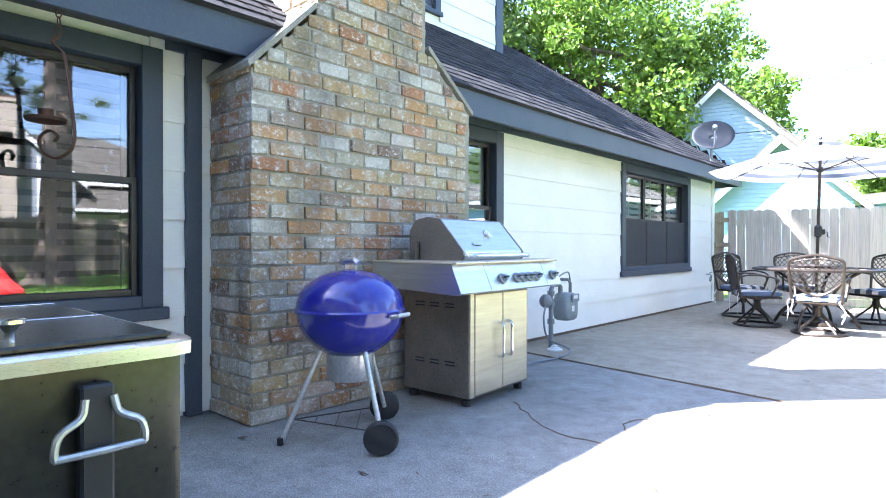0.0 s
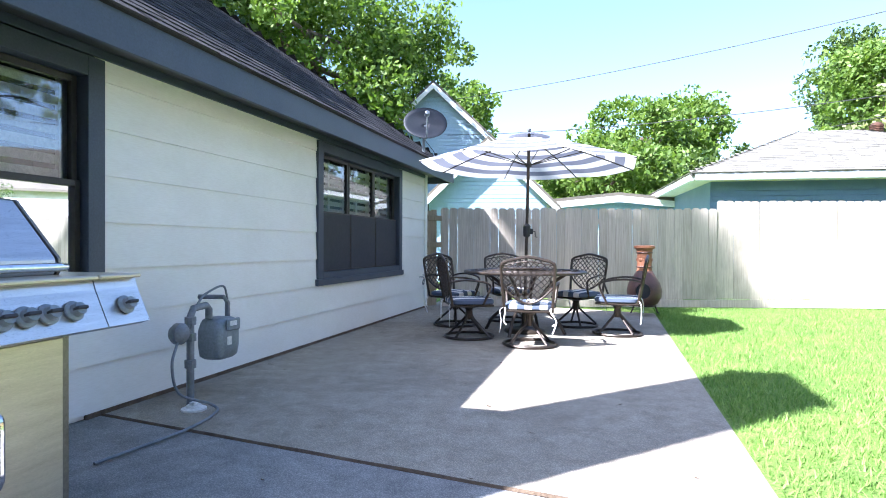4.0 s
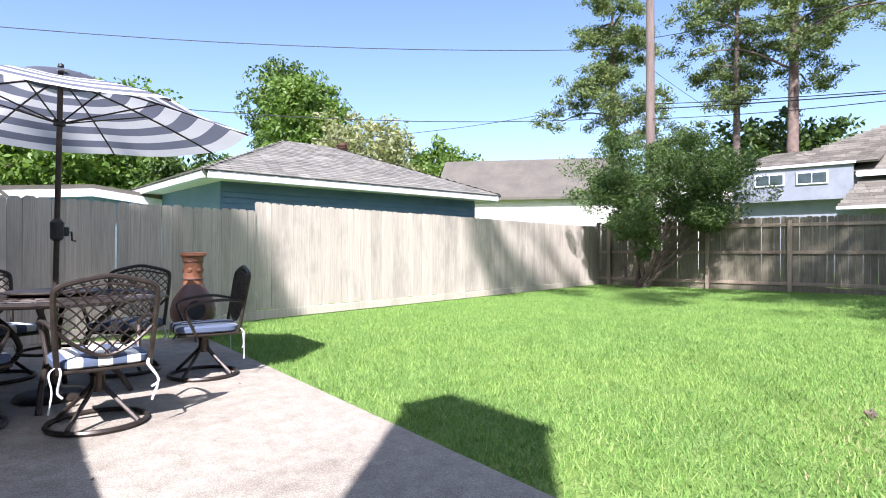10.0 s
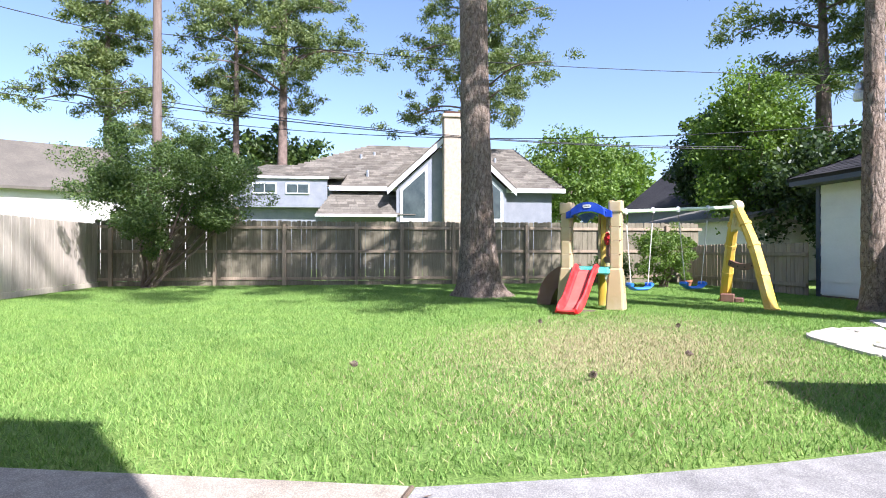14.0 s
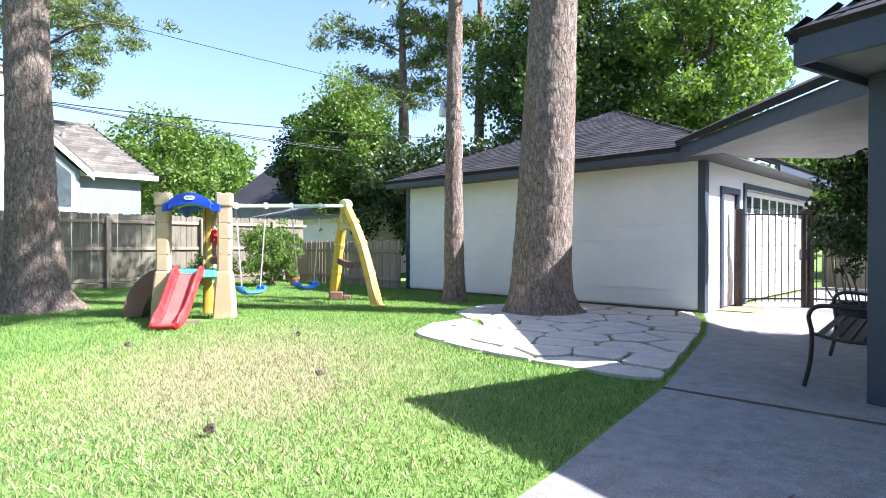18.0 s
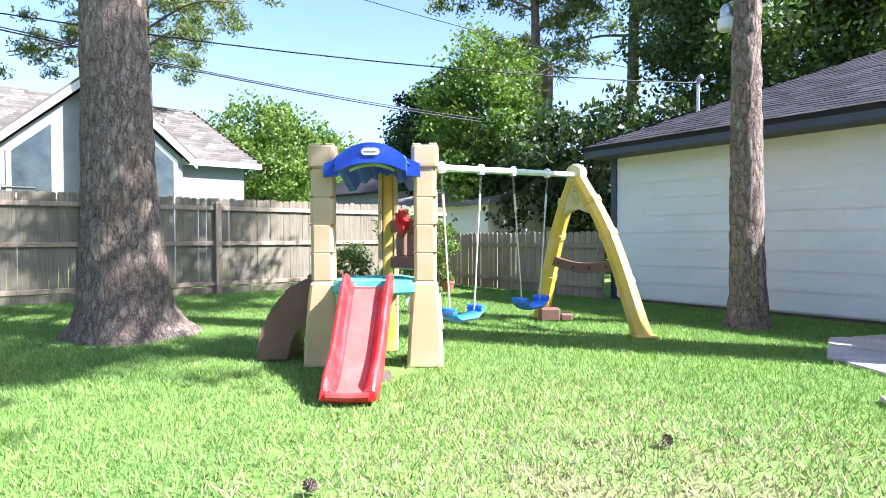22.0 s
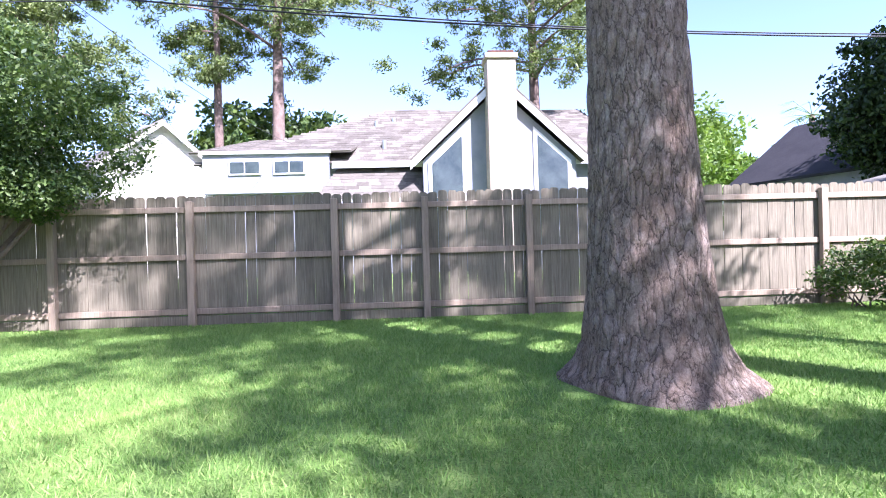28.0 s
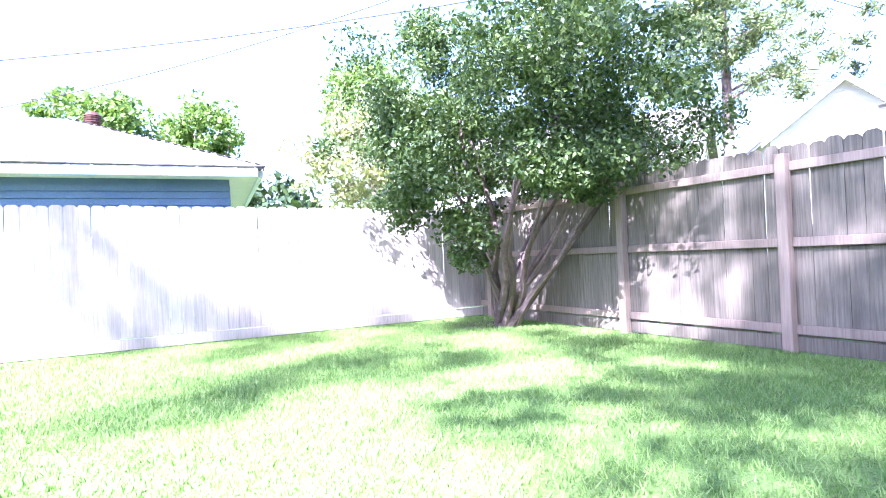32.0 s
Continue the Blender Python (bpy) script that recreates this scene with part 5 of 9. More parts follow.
def broad_tree(x, y, top, radii, mat, label, seed, trunk=0.22, clumps=150, per=110, leaf=0.22, spread=0.75, z=None, group="", bark=None, slim=0.55):
    rng = np.random.default_rng(seed)
    t = thing("tree", pose(x, y, 0), label, "tree", group)
    zc = top - radii[2] if z is None else z
    bm = B()
    pts = spline([(0, 0, -0.1), (rng.uniform(-.2, .2), rng.uniform(-.2, .2), zc * 0.45), (rng.uniform(-.3, .3), rng.uniform(-.3, .3), zc + radii[2] * 0.3)], 5)
    tube(bm, pts, [trunk * (1.25 - 0.95 * i / (len(pts) - 1)) for i in range(len(pts))], 10)
    part("trunk", bm, bark or BARK_FAR, t, smooth=True)
    p, mid = clump_points(rng, (0, 0, zc), radii, clumps, per, spread)
    keep = p[:, 2] > 0.15
    crown_part("crown", p[keep], leaf, mat, t, rng, slim)
    limbs(t, rng, [tuple(q) for q in pts[len(pts) // 2:]], mid, trunk * 0.4, bark or BARK_FAR, 14)
    return t


def pine_tree(x, y, top, crown_z, spread, label, seed, trunk=0.3, lean=(0, 0), tufts=110, mat=None, gap=0.5):
    """A tall bare trunk with flat sprays of needle tufts on long limbs."""
    rng = np.random.default_rng(seed)
    t = thing("pine_tree", pose(x, y, 0), label, "tree")
    bm = B()
    pts = [Vector((lean[0] * k / 8, lean[1] * k / 8, -0.1 + (top + 0.1) * k / 8)) for k in range(9)]
    tube(bm, pts, [trunk * (1.1 - 0.85 * k / 8) for k in range(9)], 10)
    part("trunk", bm, BARK_FAR, t, smooth=True)
    needle, bb = [], B()
    n = max(8, tufts // 7)
    for i in range(n):
        z = crown_z + (top - crown_z) * (i + rng.uniform(-.3, .3)) / n
        f = max(0.0, min(1.0, z / top))
        o = Vector((lean[0] * f, lean[1] * f, z))
        ang = rng.uniform(0, 2 * math.pi)
        ln = spread * rng.uniform(0.45, 1.0) * (1.0 - 0.5 * max(0, (z - crown_z) / (top - crown_z)) ** 2)
        e = o + Vector((math.cos(ang) * ln, math.sin(ang) * ln, rng.uniform(-.15, .35) * ln))
        m = o.lerp(e, 0.5) + Vector((0, 0, 0.12 * ln))
        path = spline([o, m, e], 4)
        tube(bb, path, [trunk * 0.22 * (1 - 0.08 * k) for k in range(len(path))], 5)
        for k in range(13):
            c = np.array(path[min(len(path) - 1, 3 + k % (len(path) - 3))]) + rng.normal(size=3) * np.array([gap, gap, gap * 0.45]) * ln * 0.5
            needle.append(c + unit(rng, 150) * rng.uniform(0.1, 1, (150, 1)) * np.array([0.62, 0.62, 0.36]) * 1.15)
    tagged(part("branchwork", bb, BARK_FAR, t), kind="stuff")
    crown_part("crown", np.concatenate(needle), 0.25, mat or NEEDLE, t, rng, 0.3)
    return t


def bark_trunk(x, y, prof, height, lean, seed, label, crown=None, seg=72, curve=0.0, off=(0, 0), off_top=(0, 0)):
    """A near trunk with flared roots and plated bark in relief, and its high crown."""
    rng = random.Random(seed)
    t = thing("pine_tree", pose(x, y, 0), label, "tree")
    zs = [-0.06, 0.0, 0.03]
    while zs[-1] < 5.5:
        zs.append(zs[-1] + 0.045)
    while zs[-1] < height:
        zs.append(min(height, zs[-1] + 0.4))
    lobes = [(rng.uniform(0, 6.28), rng.uniform(0.6, 1.0)) for _ in range(7)]

    def rad(z):
        for (z0, r0), (z1, r1) in zip(prof, prof[1:]):
            if z <= z1:
                return r0 + (r1 - r0) * max(0, (z - z0) / (z1 - z0))
        return prof[-1][1]

    bm = B()
    rings = []
    for z in zs:
        ring = []
        r = rad(z)
        cx, cy = lean[0] * z / 10 + curve * math.sin(z * 0.5), lean[1] * z / 10
        foot = math.exp(-max(z, 0) / 0.22)
        for k in range(seg):
            a = 2 * math.pi * k / seg
            lobe = sum(w * max(0, math.cos(a - p)) ** 6 for p, w in lobes)
            rr = r * (1 + 0.22 * foot * (lobe - 0.7) + 0.03 * math.sin(2 * a + z * 0.6) + 0.02 * math.sin(3 * a - z * 0.9))
            if z < 5.6:
                q = Vector((math.cos(a) * r * 9, math.sin(a) * r * 9, z * 2.3)) + Vector((seed * 7.3, 0, 0))
                d = noise.voronoi(q + noise.noise_vector(q * 0.9) * 0.6)[0]
                plate = min(1.0, (d[1] - d[0]) * 2.6)
                rr += (plate - 0.75) * 0.016 + noise.noise(q * 3.1) * 0.007
            ring.append(bm.verts.new((cx + rr * math.cos(a), cy + rr * math.sin(a), z)))
        rings.append(ring)
    skin(bm, rings)
    part("trunk", bm, BARK, t, smooth=True).data.set_sharp_from_angle(angle=radians(70))
    if crown:
        g = np.random.default_rng(seed)
        z0, z1, spread, n = crown
        needle, bb = [], B()
        for i in range(n):
            z = z0 + (z1 - z0) * (i + g.uniform(-.3, .3)) / n
            o = Vector((lean[0] * z / 10, lean[1] * z / 10, z))
            ang = i * 2.4 + g.uniform(-.4, .4)
            ln = spread * g.uniform(0.5, 1.0)
            k1 = i / n
            ox, oy = off[0] + (off_top[0] - off[0]) * k1, off[1] + (off_top[1] - off[1]) * k1
            e = o + Vector((math.cos(ang) * ln + ox, math.sin(ang) * ln + oy, g.uniform(0, .35) * ln))
            path = spline([o, o.lerp(e, 0.5) + Vector((0, 0, 0.1 * ln)), e], 4)
            tube(bb, path, [0.09 * (1 - 0.09 * k) for k in range(len(path))], 5)
            for k in range(7):
                c = np.array(path[min(len(path) - 1, 5 + k % 4)]) + g.normal(size=3) * np.array([0.28, 0.28, 0.14]) * ln
                needle.append(c + unit(g, 64) * g.uniform(0.1, 1, (64, 1)) * np.array([0.75, 0.75, 0.4]))
        tagged(part("branchwork", bb, BARK_FAR, t), kind="stuff")
        crown_part("crown", np.concatenate(needle), 0.32, NEEDLE, t, g, 0.22)
    return t


def shrub(name, x, y, radii, z, label, seed, mat, clumps, per, leaf, spread, stems=9, stem_r=0.025, flat=0.5, sprays=(), off=(0.0, 0.0)):
    rng = np.random.default_rng(seed)
    t = thing(name, pose(x, y, 0), label, "shrub")
    p, mid = clump_points(rng, (*off, z), radii, clumps, per, spread, 0.4)
    for c, r, k in sprays:
        q, far = clump_points(rng, c, r, k, per, spread * 0.8, 0.2)
        p, mid = np.concatenate([p, q]), np.concatenate([mid, far])
    p = p[p[:, 2] > 0.06]
    crown_part("crown", p, leaf, mat, t, rng, flat)
    near = mid[np.hypot(mid[:, 0] - off[0], mid[:, 1] - off[1]) < 0.62 * radii[0]]
    low = near[np.argsort(near[:, 2])] if len(near) > 9 else mid[np.argsort(mid[:, 2])]
    for i in range(stems):
        a = 2 * math.pi * i / stems + rng.uniform(-.3, .3)
        e = Vector(low[rng.integers(max(1, len(low) // 2))])
        b = Vector((math.cos(a) * 0.12, math.sin(a) * 0.12, -0.03))
        m = b.lerp(e, 0.5) + Vector((math.cos(a), math.sin(a), 0)) * rng.uniform(0.0, 0.2)
        k = b.lerp(e, 0.25) + Vector((rng.uniform(-1, 1), rng.uniform(-1, 1), 0)) * stem_r * 2.5
        bm = B()
        path = spline([b, k, m, e], 5)
        tube(bm, path, [stem_r * (1.2 - 0.8 * k / len(path)) for k in range(len(path))], 6)
        part("stem", bm, BARK_FAR, t)
    return t


def palm(x, y, h, label, seed, r=1.7):
    rng = np.random.default_rng(seed)
    t = thing("palm_tree", pose(x, y, 0), label, "palm")
    bm = B()
    tube(bm, [(0, 0, 0), (0.1, 0, h * 0.5), (0, 0, h)], [0.24, 0.19, 0.2], 8)
    part("trunk", bm, BARK_FAR, t)
    for i in range(22):
        a = i * 2.4
        up = rng.uniform(-0.5, 1.0)
        bm = B()
        d = Vector((math.cos(a), math.sin(a), 0))
        c = Vector((0, 0, h)) + d * r * 0.55 + Vector((0, 0, up * r * 0.6))
        s = d.cross(Vector((0, 0, 1)))
        for k in range(9):
            f = (k - 4) / 4
            e = c + (d * (1 - 0.35 * abs(f)) + s * f * 0.8) * r * 0.5 + Vector((0, 0, -0.18 * r * abs(f) - 0.1))
            w = s * 0.035 * r + d * 0.01
            quad(bm, c - w * 0.3, c + w * 0.3, e + w * 0.25, e - w * 0.25)
        tube(bm, [Vector((0, 0, h)), c], 0.02, 4)
        part("frond", bm, LEAF_LIGHT if i % 3 else LEAF, t)


def lawn_blades():
    """Short blades over the lawn, densest along the walk."""
    rng = np.random.default_rng(7)
    n = 640000
    x = rng.uniform(-0.3, 15.15, n)
    y = rng.uniform(-5.2, 12.5, n)
    c, s = math.cos(radians(13.3)), math.sin(radians(13.3))
    u = (x + 3.243) * c - (y - 5.542) * s
    edge = np.interp(y, [-4.95, -3.85, -2.7, -0.77, 0.25, 1.32, 2.3, 3.0, 3.8, 4.7], [2.42, 1.96, 1.57, 1.06, 0.80, 0.63, 0.46, 0.37, 0.31, 0.38])
    ok = np.where(y < 4.6, x > edge + 0.02, u > 3.64) & ~((x > 2.4) & (x < 9.8) & (y < -4.9))
    poly = FLAGS
    ins = np.zeros(n, bool)
    for (x0, y0), (x1, y1) in zip(poly, poly[1:] + poly[:1]):
        cond = (y0 > y) != (y1 > y)
        xi = (x1 - x0) * (y - y0) / ((y1 - y0) if y1 != y0 else 1e-9) + x0
        ins ^= cond & (x < xi)
    ok &= ~ins | (rng.uniform(size=n) < 0.22)
    for tx, ty, tr in ((10.7, 2.52, 0.72), (4.3, -3.1, 0.75), (6.62, -3.55, 0.28), (7.4, 1.3, 0.35)):
        ok &= (x - tx) ** 2 + (y - ty) ** 2 > tr * tr * rng.uniform(0.8, 1.3, n)
    th = radians(DRY[2])
    dx, dy = x - DRY[0][0], y - DRY[0][1]
    ex = (dx * math.cos(th) + dy * math.sin(th)) / DRY[1][0]
    ey = (-dx * math.sin(th) + dy * math.cos(th)) / DRY[1][1]
    dry = np.exp(-((ex ** 2 + ey ** 2) ** 2) * 1.3)
    pick = rng.uniform(size=n) > dry * 0.85
    for sel, name, mat, label, hs in ((ok & pick, "grass", GRASS, "short green lawn grass, thin over the dry patch", 1.0), (ok & ~pick, "dry_grass", STRAW, "dry straw-coloured grass in the worn patch", 0.75)):
        blade_mesh(rng, x[sel], y[sel], name, mat, label, hs)


def blade_mesh(rng, x, y, name, mat, label, hs):
    n = len(x)
    h = rng.uniform(0.014, 0.038, n) * hs
    a = rng.uniform(0, 2 * math.pi, n)
    w = rng.uniform(0.0028, 0.0055, n)
    bx, by = np.cos(a) * w, np.sin(a) * w
    tilt = rng.normal(size=(n, 2)) * 0.02
    z = np.full(n, -0.013)
    v = np.stack([np.stack([x - bx, y - by, z], 1), np.stack([x + bx, y + by, z], 1), np.stack([x + tilt[:, 0], y + tilt[:, 1], h], 1)], 1)
    tagged(new(name, raw_mesh(name, v, 3, mat)), label, "grass", kind="stuff")


def planting():
    bark_trunk(10.7, 2.52, [(0, 0.66), (0.12, 0.57), (0.3, 0.505), (0.6, 0.46), (1.35, 0.405), (2.0, 0.38), (2.8, 0.36), (5.5, 0.32), (17, 0.2)], 17, (0.1, 0.2), 1, "tall pine trunk with grey-brown plated bark and flared roots", (9.5, 17.5, 4.2, 24))
    bark_trunk(4.3, -3.1, [(0, 0.62), (0.12, 0.55), (0.35, 0.50), (0.7, 0.46), (2.2, 0.43), (4.5, 0.395), (9, 0.31), (18.5, 0.13)], 18.5, (-0.30, -0.28), 2, "thick pine trunk leaning over the flagstones, red-brown plated bark", (9.0, 18.5, 1.9, 30), off=(-3.6, 1.6), off_top=(-1.6, 3.4))
    bark_trunk(6.62, -3.55, [(0, 0.27), (0.15, 0.225), (0.5, 0.198), (2.5, 0.17), (5, 0.15), (13, 0.10)], 13, (0.05, -0.1), 3, "slim pine trunk beside the garage wall", (7.0, 13, 3.0, 18), 48, 0.05)
    shrub("shrub", 14.6, 11.1, (2.5, 2.5, 1.25), 2.85, "tall multi-stemmed evergreen shrub in the fence corner", 5, LEAF, 260, 240, 0.074, 0.36, 14, 0.05,
          sprays=(((-1.5, -0.3, 1.75), (0.55, 0.6, 0.3), 16), ((-0.95, -0.55, 1.2), (0.3, 0.3, 0.35), 9), ((-0.3, -1.9, 1.9), (0.6, 0.6, 0.35), 20), ((0.3, -1.2, 3.95), (0.7, 0.7, 0.4), 20), ((-0.9, 0.4, 4.0), (0.5, 0.5, 0.35), 12), ((-1.3, 0.3, 2.7), (0.6, 0.6, 0.5), 22)), off=(0.2, -0.6))
    shrub("round_shrub", 13.1, -3.15, (0.85, 0.85, 0.74), 0.93, "round light-green garden shrub against the fence", 6, LEAF_LIGHT, 110, 95, 0.075, 0.2, 8, 0.018)
    shrub("shrub", 14.6, -2.3, (0.75, 0.6, 0.5), 0.6, "loose sunlit shrub at the foot of the back fence", 7, LEAF, 50, 80, 0.07, 0.2, 6, 0.012)
    # a tree of the front yard, known by its shade on the north fence
    broad_tree(-14.3, 2.2, 21.0, (1.25, 1.25, 1.4), LEAF, "tall oak in front of the house, dappling the fence", 8, 0.06, 28, 80, 0.28, 0.5)
    # unseen tree added to dapple the lawn; height and thin trunk suit its shade
    broad_tree(-15.4, -6.6, 33.8, (3.4, 3.4, 1.3), LEAF, "unseen very tall slim tree, added beyond the house to dapple the lawn", 9, 0.02, 28, 70, 0.3, 0.6)
    lawn_blades()

# ---------------------------------------------------------------- playset
PLAY = pose(7.645, 1.03, 0, 0, 0, -127.6)                     # y points back from the slide


def square_ring(bm, w, d, z, r=0.03, cx=0.0, cy=0.0):
    """A rounded square ring of 12 points."""
    pts = []
    for sx, sy, a0 in ((1, 1, 0), (-1, 1, 90), (-1, -1, 180), (1, -1, 270)):
        for k in range(3):
            a = radians(a0 + 45 * k)
            pts.append((cx + sx * (w / 2 - r) + r * math.cos(a), cy + sy * (d / 2 - r) + r * math.sin(a)))
    return [bm.verts.new((x, y, z)) for x, y in pts]


def tower_post(parent, x, y, mat, side, top=1.88):
    """A moulded block post on a flared base, with recessed slots on its outer side."""
    bm = B()
    prof = [(0.315, 0.0), (0.312, 0.02), (0.29, 0.25), (0.25, 0.52), (0.215, 0.69), (0.19, 0.715), (0.182, 0.72), (0.182, 0.728)]
    for k in range(4):
        z = 0.73 + k * 0.238
        prof += [(0.193, z), (0.195, z + 0.224), (0.190, z + 0.229), (0.180, z + 0.231), (0.180, z + 0.237)]
    prof += [(0.19, 1.684), (0.228, 1.70), (0.232, 1.72), (0.232, top - 0.02), (0.222, top - 0.004), (0.19, top)]
    skin(bm, [square_ring(bm, w, w * 0.92, z, 0.03) for w, z in prof])
    post = part("post", bm, mat, parent, smooth=False, m=pose(x, y, 0))
    for k, (sx, sy) in enumerate(((1, 1), (1, -1), (-1, 1), (-1, -1))):
        bm = B()
        box(bm, sx * 0.07 - 0.036, sx * 0.07 + 0.036, sy * 0.062 - 0.036, sy * 0.062 + 0.036, top - 0.006, top + 0.014, 0.006)
        part("battlement", bm, mat, post)
    for z0, z1, x0, tilt in ((0.30, 0.60, 0.136, 4.6), (1.22, 1.50, 0.088, 0.0)):
        bm = B()
        for a0, a1, c0, c1 in ((-0.045, -0.027, z0, z1), (0.027, 0.045, z0, z1), (-0.027, 0.027, z0, z0 + 0.02), (-0.027, 0.027, z1 - 0.02, z1)):
            box(bm, -0.012, 0.018, a0, a1, c0 - z0, c1 - z0, 0.003)
        part("slot_frame", bm, mat, post, m=pose(side * x0, 0, z0, 0, -tilt, 0 if side > 0 else 180))
    # small brown blocks paint in the dark of the notches at the joints
    for k in range(4):
        for s in (-1, 1):
            bm = B()
            box(bm, s * 0.088 - 0.012, s * 0.088 + 0.012, -0.092, -0.082, 0.955 + k * 0.238, 0.972 + k * 0.238, 0.002)
            part("joint_pin", bm, TOY_BROWN, post)


def playset():
    ps = thing("playset", PLAY, "faded plastic climbing tower with blue canopy, red slide and swing beam", "playset")
    for x, side in ((-0.48, -1), (0.40, 1)):
        tower_post(ps, x, 0.0, TOY_TAN, side)
    bm = B()
    skin(bm, [square_ring(bm, w, w, z, 0.03) for w, z in ((0.17, 0), (0.15, 0.3), (0.115, 0.7), (0.11, 0.75), (0.11, 1.74), (0.09, 1.76))])
    rear = part("post", bm, TOY_YELLOW, ps, "yellow rear post with tan edges", smooth=True, m=pose(0.02, 0.62, 0))
    for s in (-1, 1):
        bm = B()
        for z0 in (0.0, 0.44, 0.88, 1.32):
            box(bm, s * 0.074 - 0.019, s * 0.074 + 0.019, -0.055, 0.055, z0, z0 + 0.432, 0.006)
        part("post_edge", bm, TOY_TAN, rear)
    # platform
    bm = B()
    pts = [(-0.42, -0.06), (-0.36, -0.15), (-0.2, -0.20), (0.12, -0.20), (0.28, -0.15), (0.34, -0.06), (0.36, 0.3), (0.15, 0.62), (-0.15, 0.62), (-0.44, 0.3)]
    prism(bm, pts, 0.1, pose(0, 0, 0.61))
    bmesh.ops.bevel(bm, geom=[e for e in bm.edges if abs(e.verts[0].co.z - e.verts[1].co.z) < 1e-4], offset=0.022, segments=2, affect="EDGES")
    prism(bm, [(x * 0.93, 0.37 + (y - 0.37) * 0.93) for x, y in pts], 0.02, pose(0, 0, 0.71))
    pf = part("platform", bm, TOY_TEAL, ps, "pale teal platform with gloss from wear")
    for k in range(3):
        bm = B()
        box(bm, -0.32, 0.24, 0.02 + k * 0.15, 0.09 + k * 0.15, 0.73, 0.738, 0.003)
        part("tread_rib", bm, TOY_TEAL, pf)
    for x in (-0.36, 0.28):
        bm = B()
        prism(bm, [(-0.06, 0.0), (0.06, 0.0), (0.02, -0.17), (-0.02, -0.17)], 0.03, pose(x, -0.06, 0.612) @ XZ)
        part("bracket", bm, TOY_GREEN, pf, "pale green bracket under the platform")
    # slide: a trough with raised sides
    prof = spline([(0, -0.12, 0.69), (0, -0.30, 0.65), (0, -0.56, 0.45), (0, -0.88, 0.19), (0, -1.10, 0.085), (0, -1.27, 0.065)], 6)
    bm = B()
    bed = B()
    rings, lane = [], []
    for i, p in enumerate(prof):
        f = i / (len(prof) - 1)
        w = 0.165 - 0.027 * f
        side = float(np.interp(f, [0, 0.05, 0.14, 0.3, 0.85, 0.95, 1.0], [0.07, 0.095, 0.11, 0.125, 0.115, 0.06, 0.02]))
        sec = [(-w - 0.05, -0.035), (-w - 0.04, side), (-w - 0.022, side + 0.014), (-w - 0.002, side + 0.004), (-w + 0.02, 0.03), (-w + 0.05, 0.004), (0, 0.0), (w - 0.05, 0.004), (w - 0.02, 0.03), (w + 0.002, side + 0.004), (w + 0.022, side + 0.014), (w + 0.04, side), (w + 0.05, -0.035), (0, -0.05)]
        rings.append([bm.verts.new((x, p.y, p.z + z)) for x, z in sec])
        if 0.16 < f < 0.99:
            lane.append([bed.verts.new((x, p.y, p.z + z)) for x, z in ((-w + 0.055, 0.007), (0, 0.004), (w - 0.055, 0.007), (w - 0.055, -0.004), (-w + 0.055, -0.004))])
    skin(bm, rings)
    skin(bed, lane)
    sl = part("slide", bm, TOY_RED, ps, "red moulded slide with high sides", smooth=True, m=pose(-0.07, 0, 0))
    part("slide_bed", bed, TOY_RED_WORN_GLARE, sl, "pink slide bed, wear and sun glare in its colour", smooth=True)
    bm = B()
    box(bm, -0.15, 0.15, -1.25, -1.05, 0.0, 0.055, 0.02)
    part("foot", bm, TOY_RED, sl)
    bm = B()
    tube(bm, [(-0.14, -1.275, 0.06), (0, -1.285, 0.058), (0.14, -1.275, 0.06)], 0.026, 8)
    part("rolled_tip", bm, TOY_RED, sl, smooth=True)
    # canopy: an arched shell with radiating folds, a front band and a plate
    def arch(x, lift=0.0):
        return 1.855 + lift - 0.17 * (abs(x) / 0.34) ** 2.1

    bm = B()
    rings = []
    for j in range(10):
        f = j / 9
        y = -0.20 + 0.86 * f
        ring = []
        for i in range(25):
            x = -0.325 + 0.65 * i / 24
            fold = 0.022 * (1 if i % 4 == 0 else (-1 if i % 4 == 2 else 0)) * min(1.0, f * 1.8)
            ring.append(bm.verts.new((-0.04 + x * (1 + 0.05 * math.sin(math.pi * f)), y, arch(x, -0.16 * f * f) + fold)))
        rings.append(ring)
    skin(bm, rings, False, False)
    ob = part("canopy", bm, TOY_BLUE, ps, "arched blue plastic canopy with folded underside", smooth=True)
    ob.data.set_sharp_from_angle(angle=radians(25))
    sd = ob.modifiers.new("thickness", "SOLIDIFY")
    sd.thickness = 0.018
    xs = [-0.30 + 0.60 * i / 16 for i in range(17)]
    bm = B()
    prism(bm, [(x, arch(x, 0.02)) for x in xs] + [(x, arch(x, 0.02) - 0.165 + 0.05 * (abs(x) / 0.30) ** 2) for x in reversed(xs)], 0.05, pose(-0.04, -0.205, 0) @ XZ)
    bmesh.ops.bevel(bm, geom=[e for e in bm.edges if abs(e.verts[0].co.y - e.verts[1].co.y) < 1e-4], offset=0.01, segments=1, affect="EDGES")
    part("canopy_band", bm, TOY_BLUE, ob)
    for s in (-1, 1):
        bm = B()
        prism(bm, [(s * 0.285, 1.755), (s * 0.40, 1.71), (s * 0.405, 1.60), (s * 0.285, 1.615)][::s], 0.07, pose(-0.04, -0.112, 0) @ XZ)
        part("canopy_wing", bm, TOY_BLUE, ob)
    bm = B()
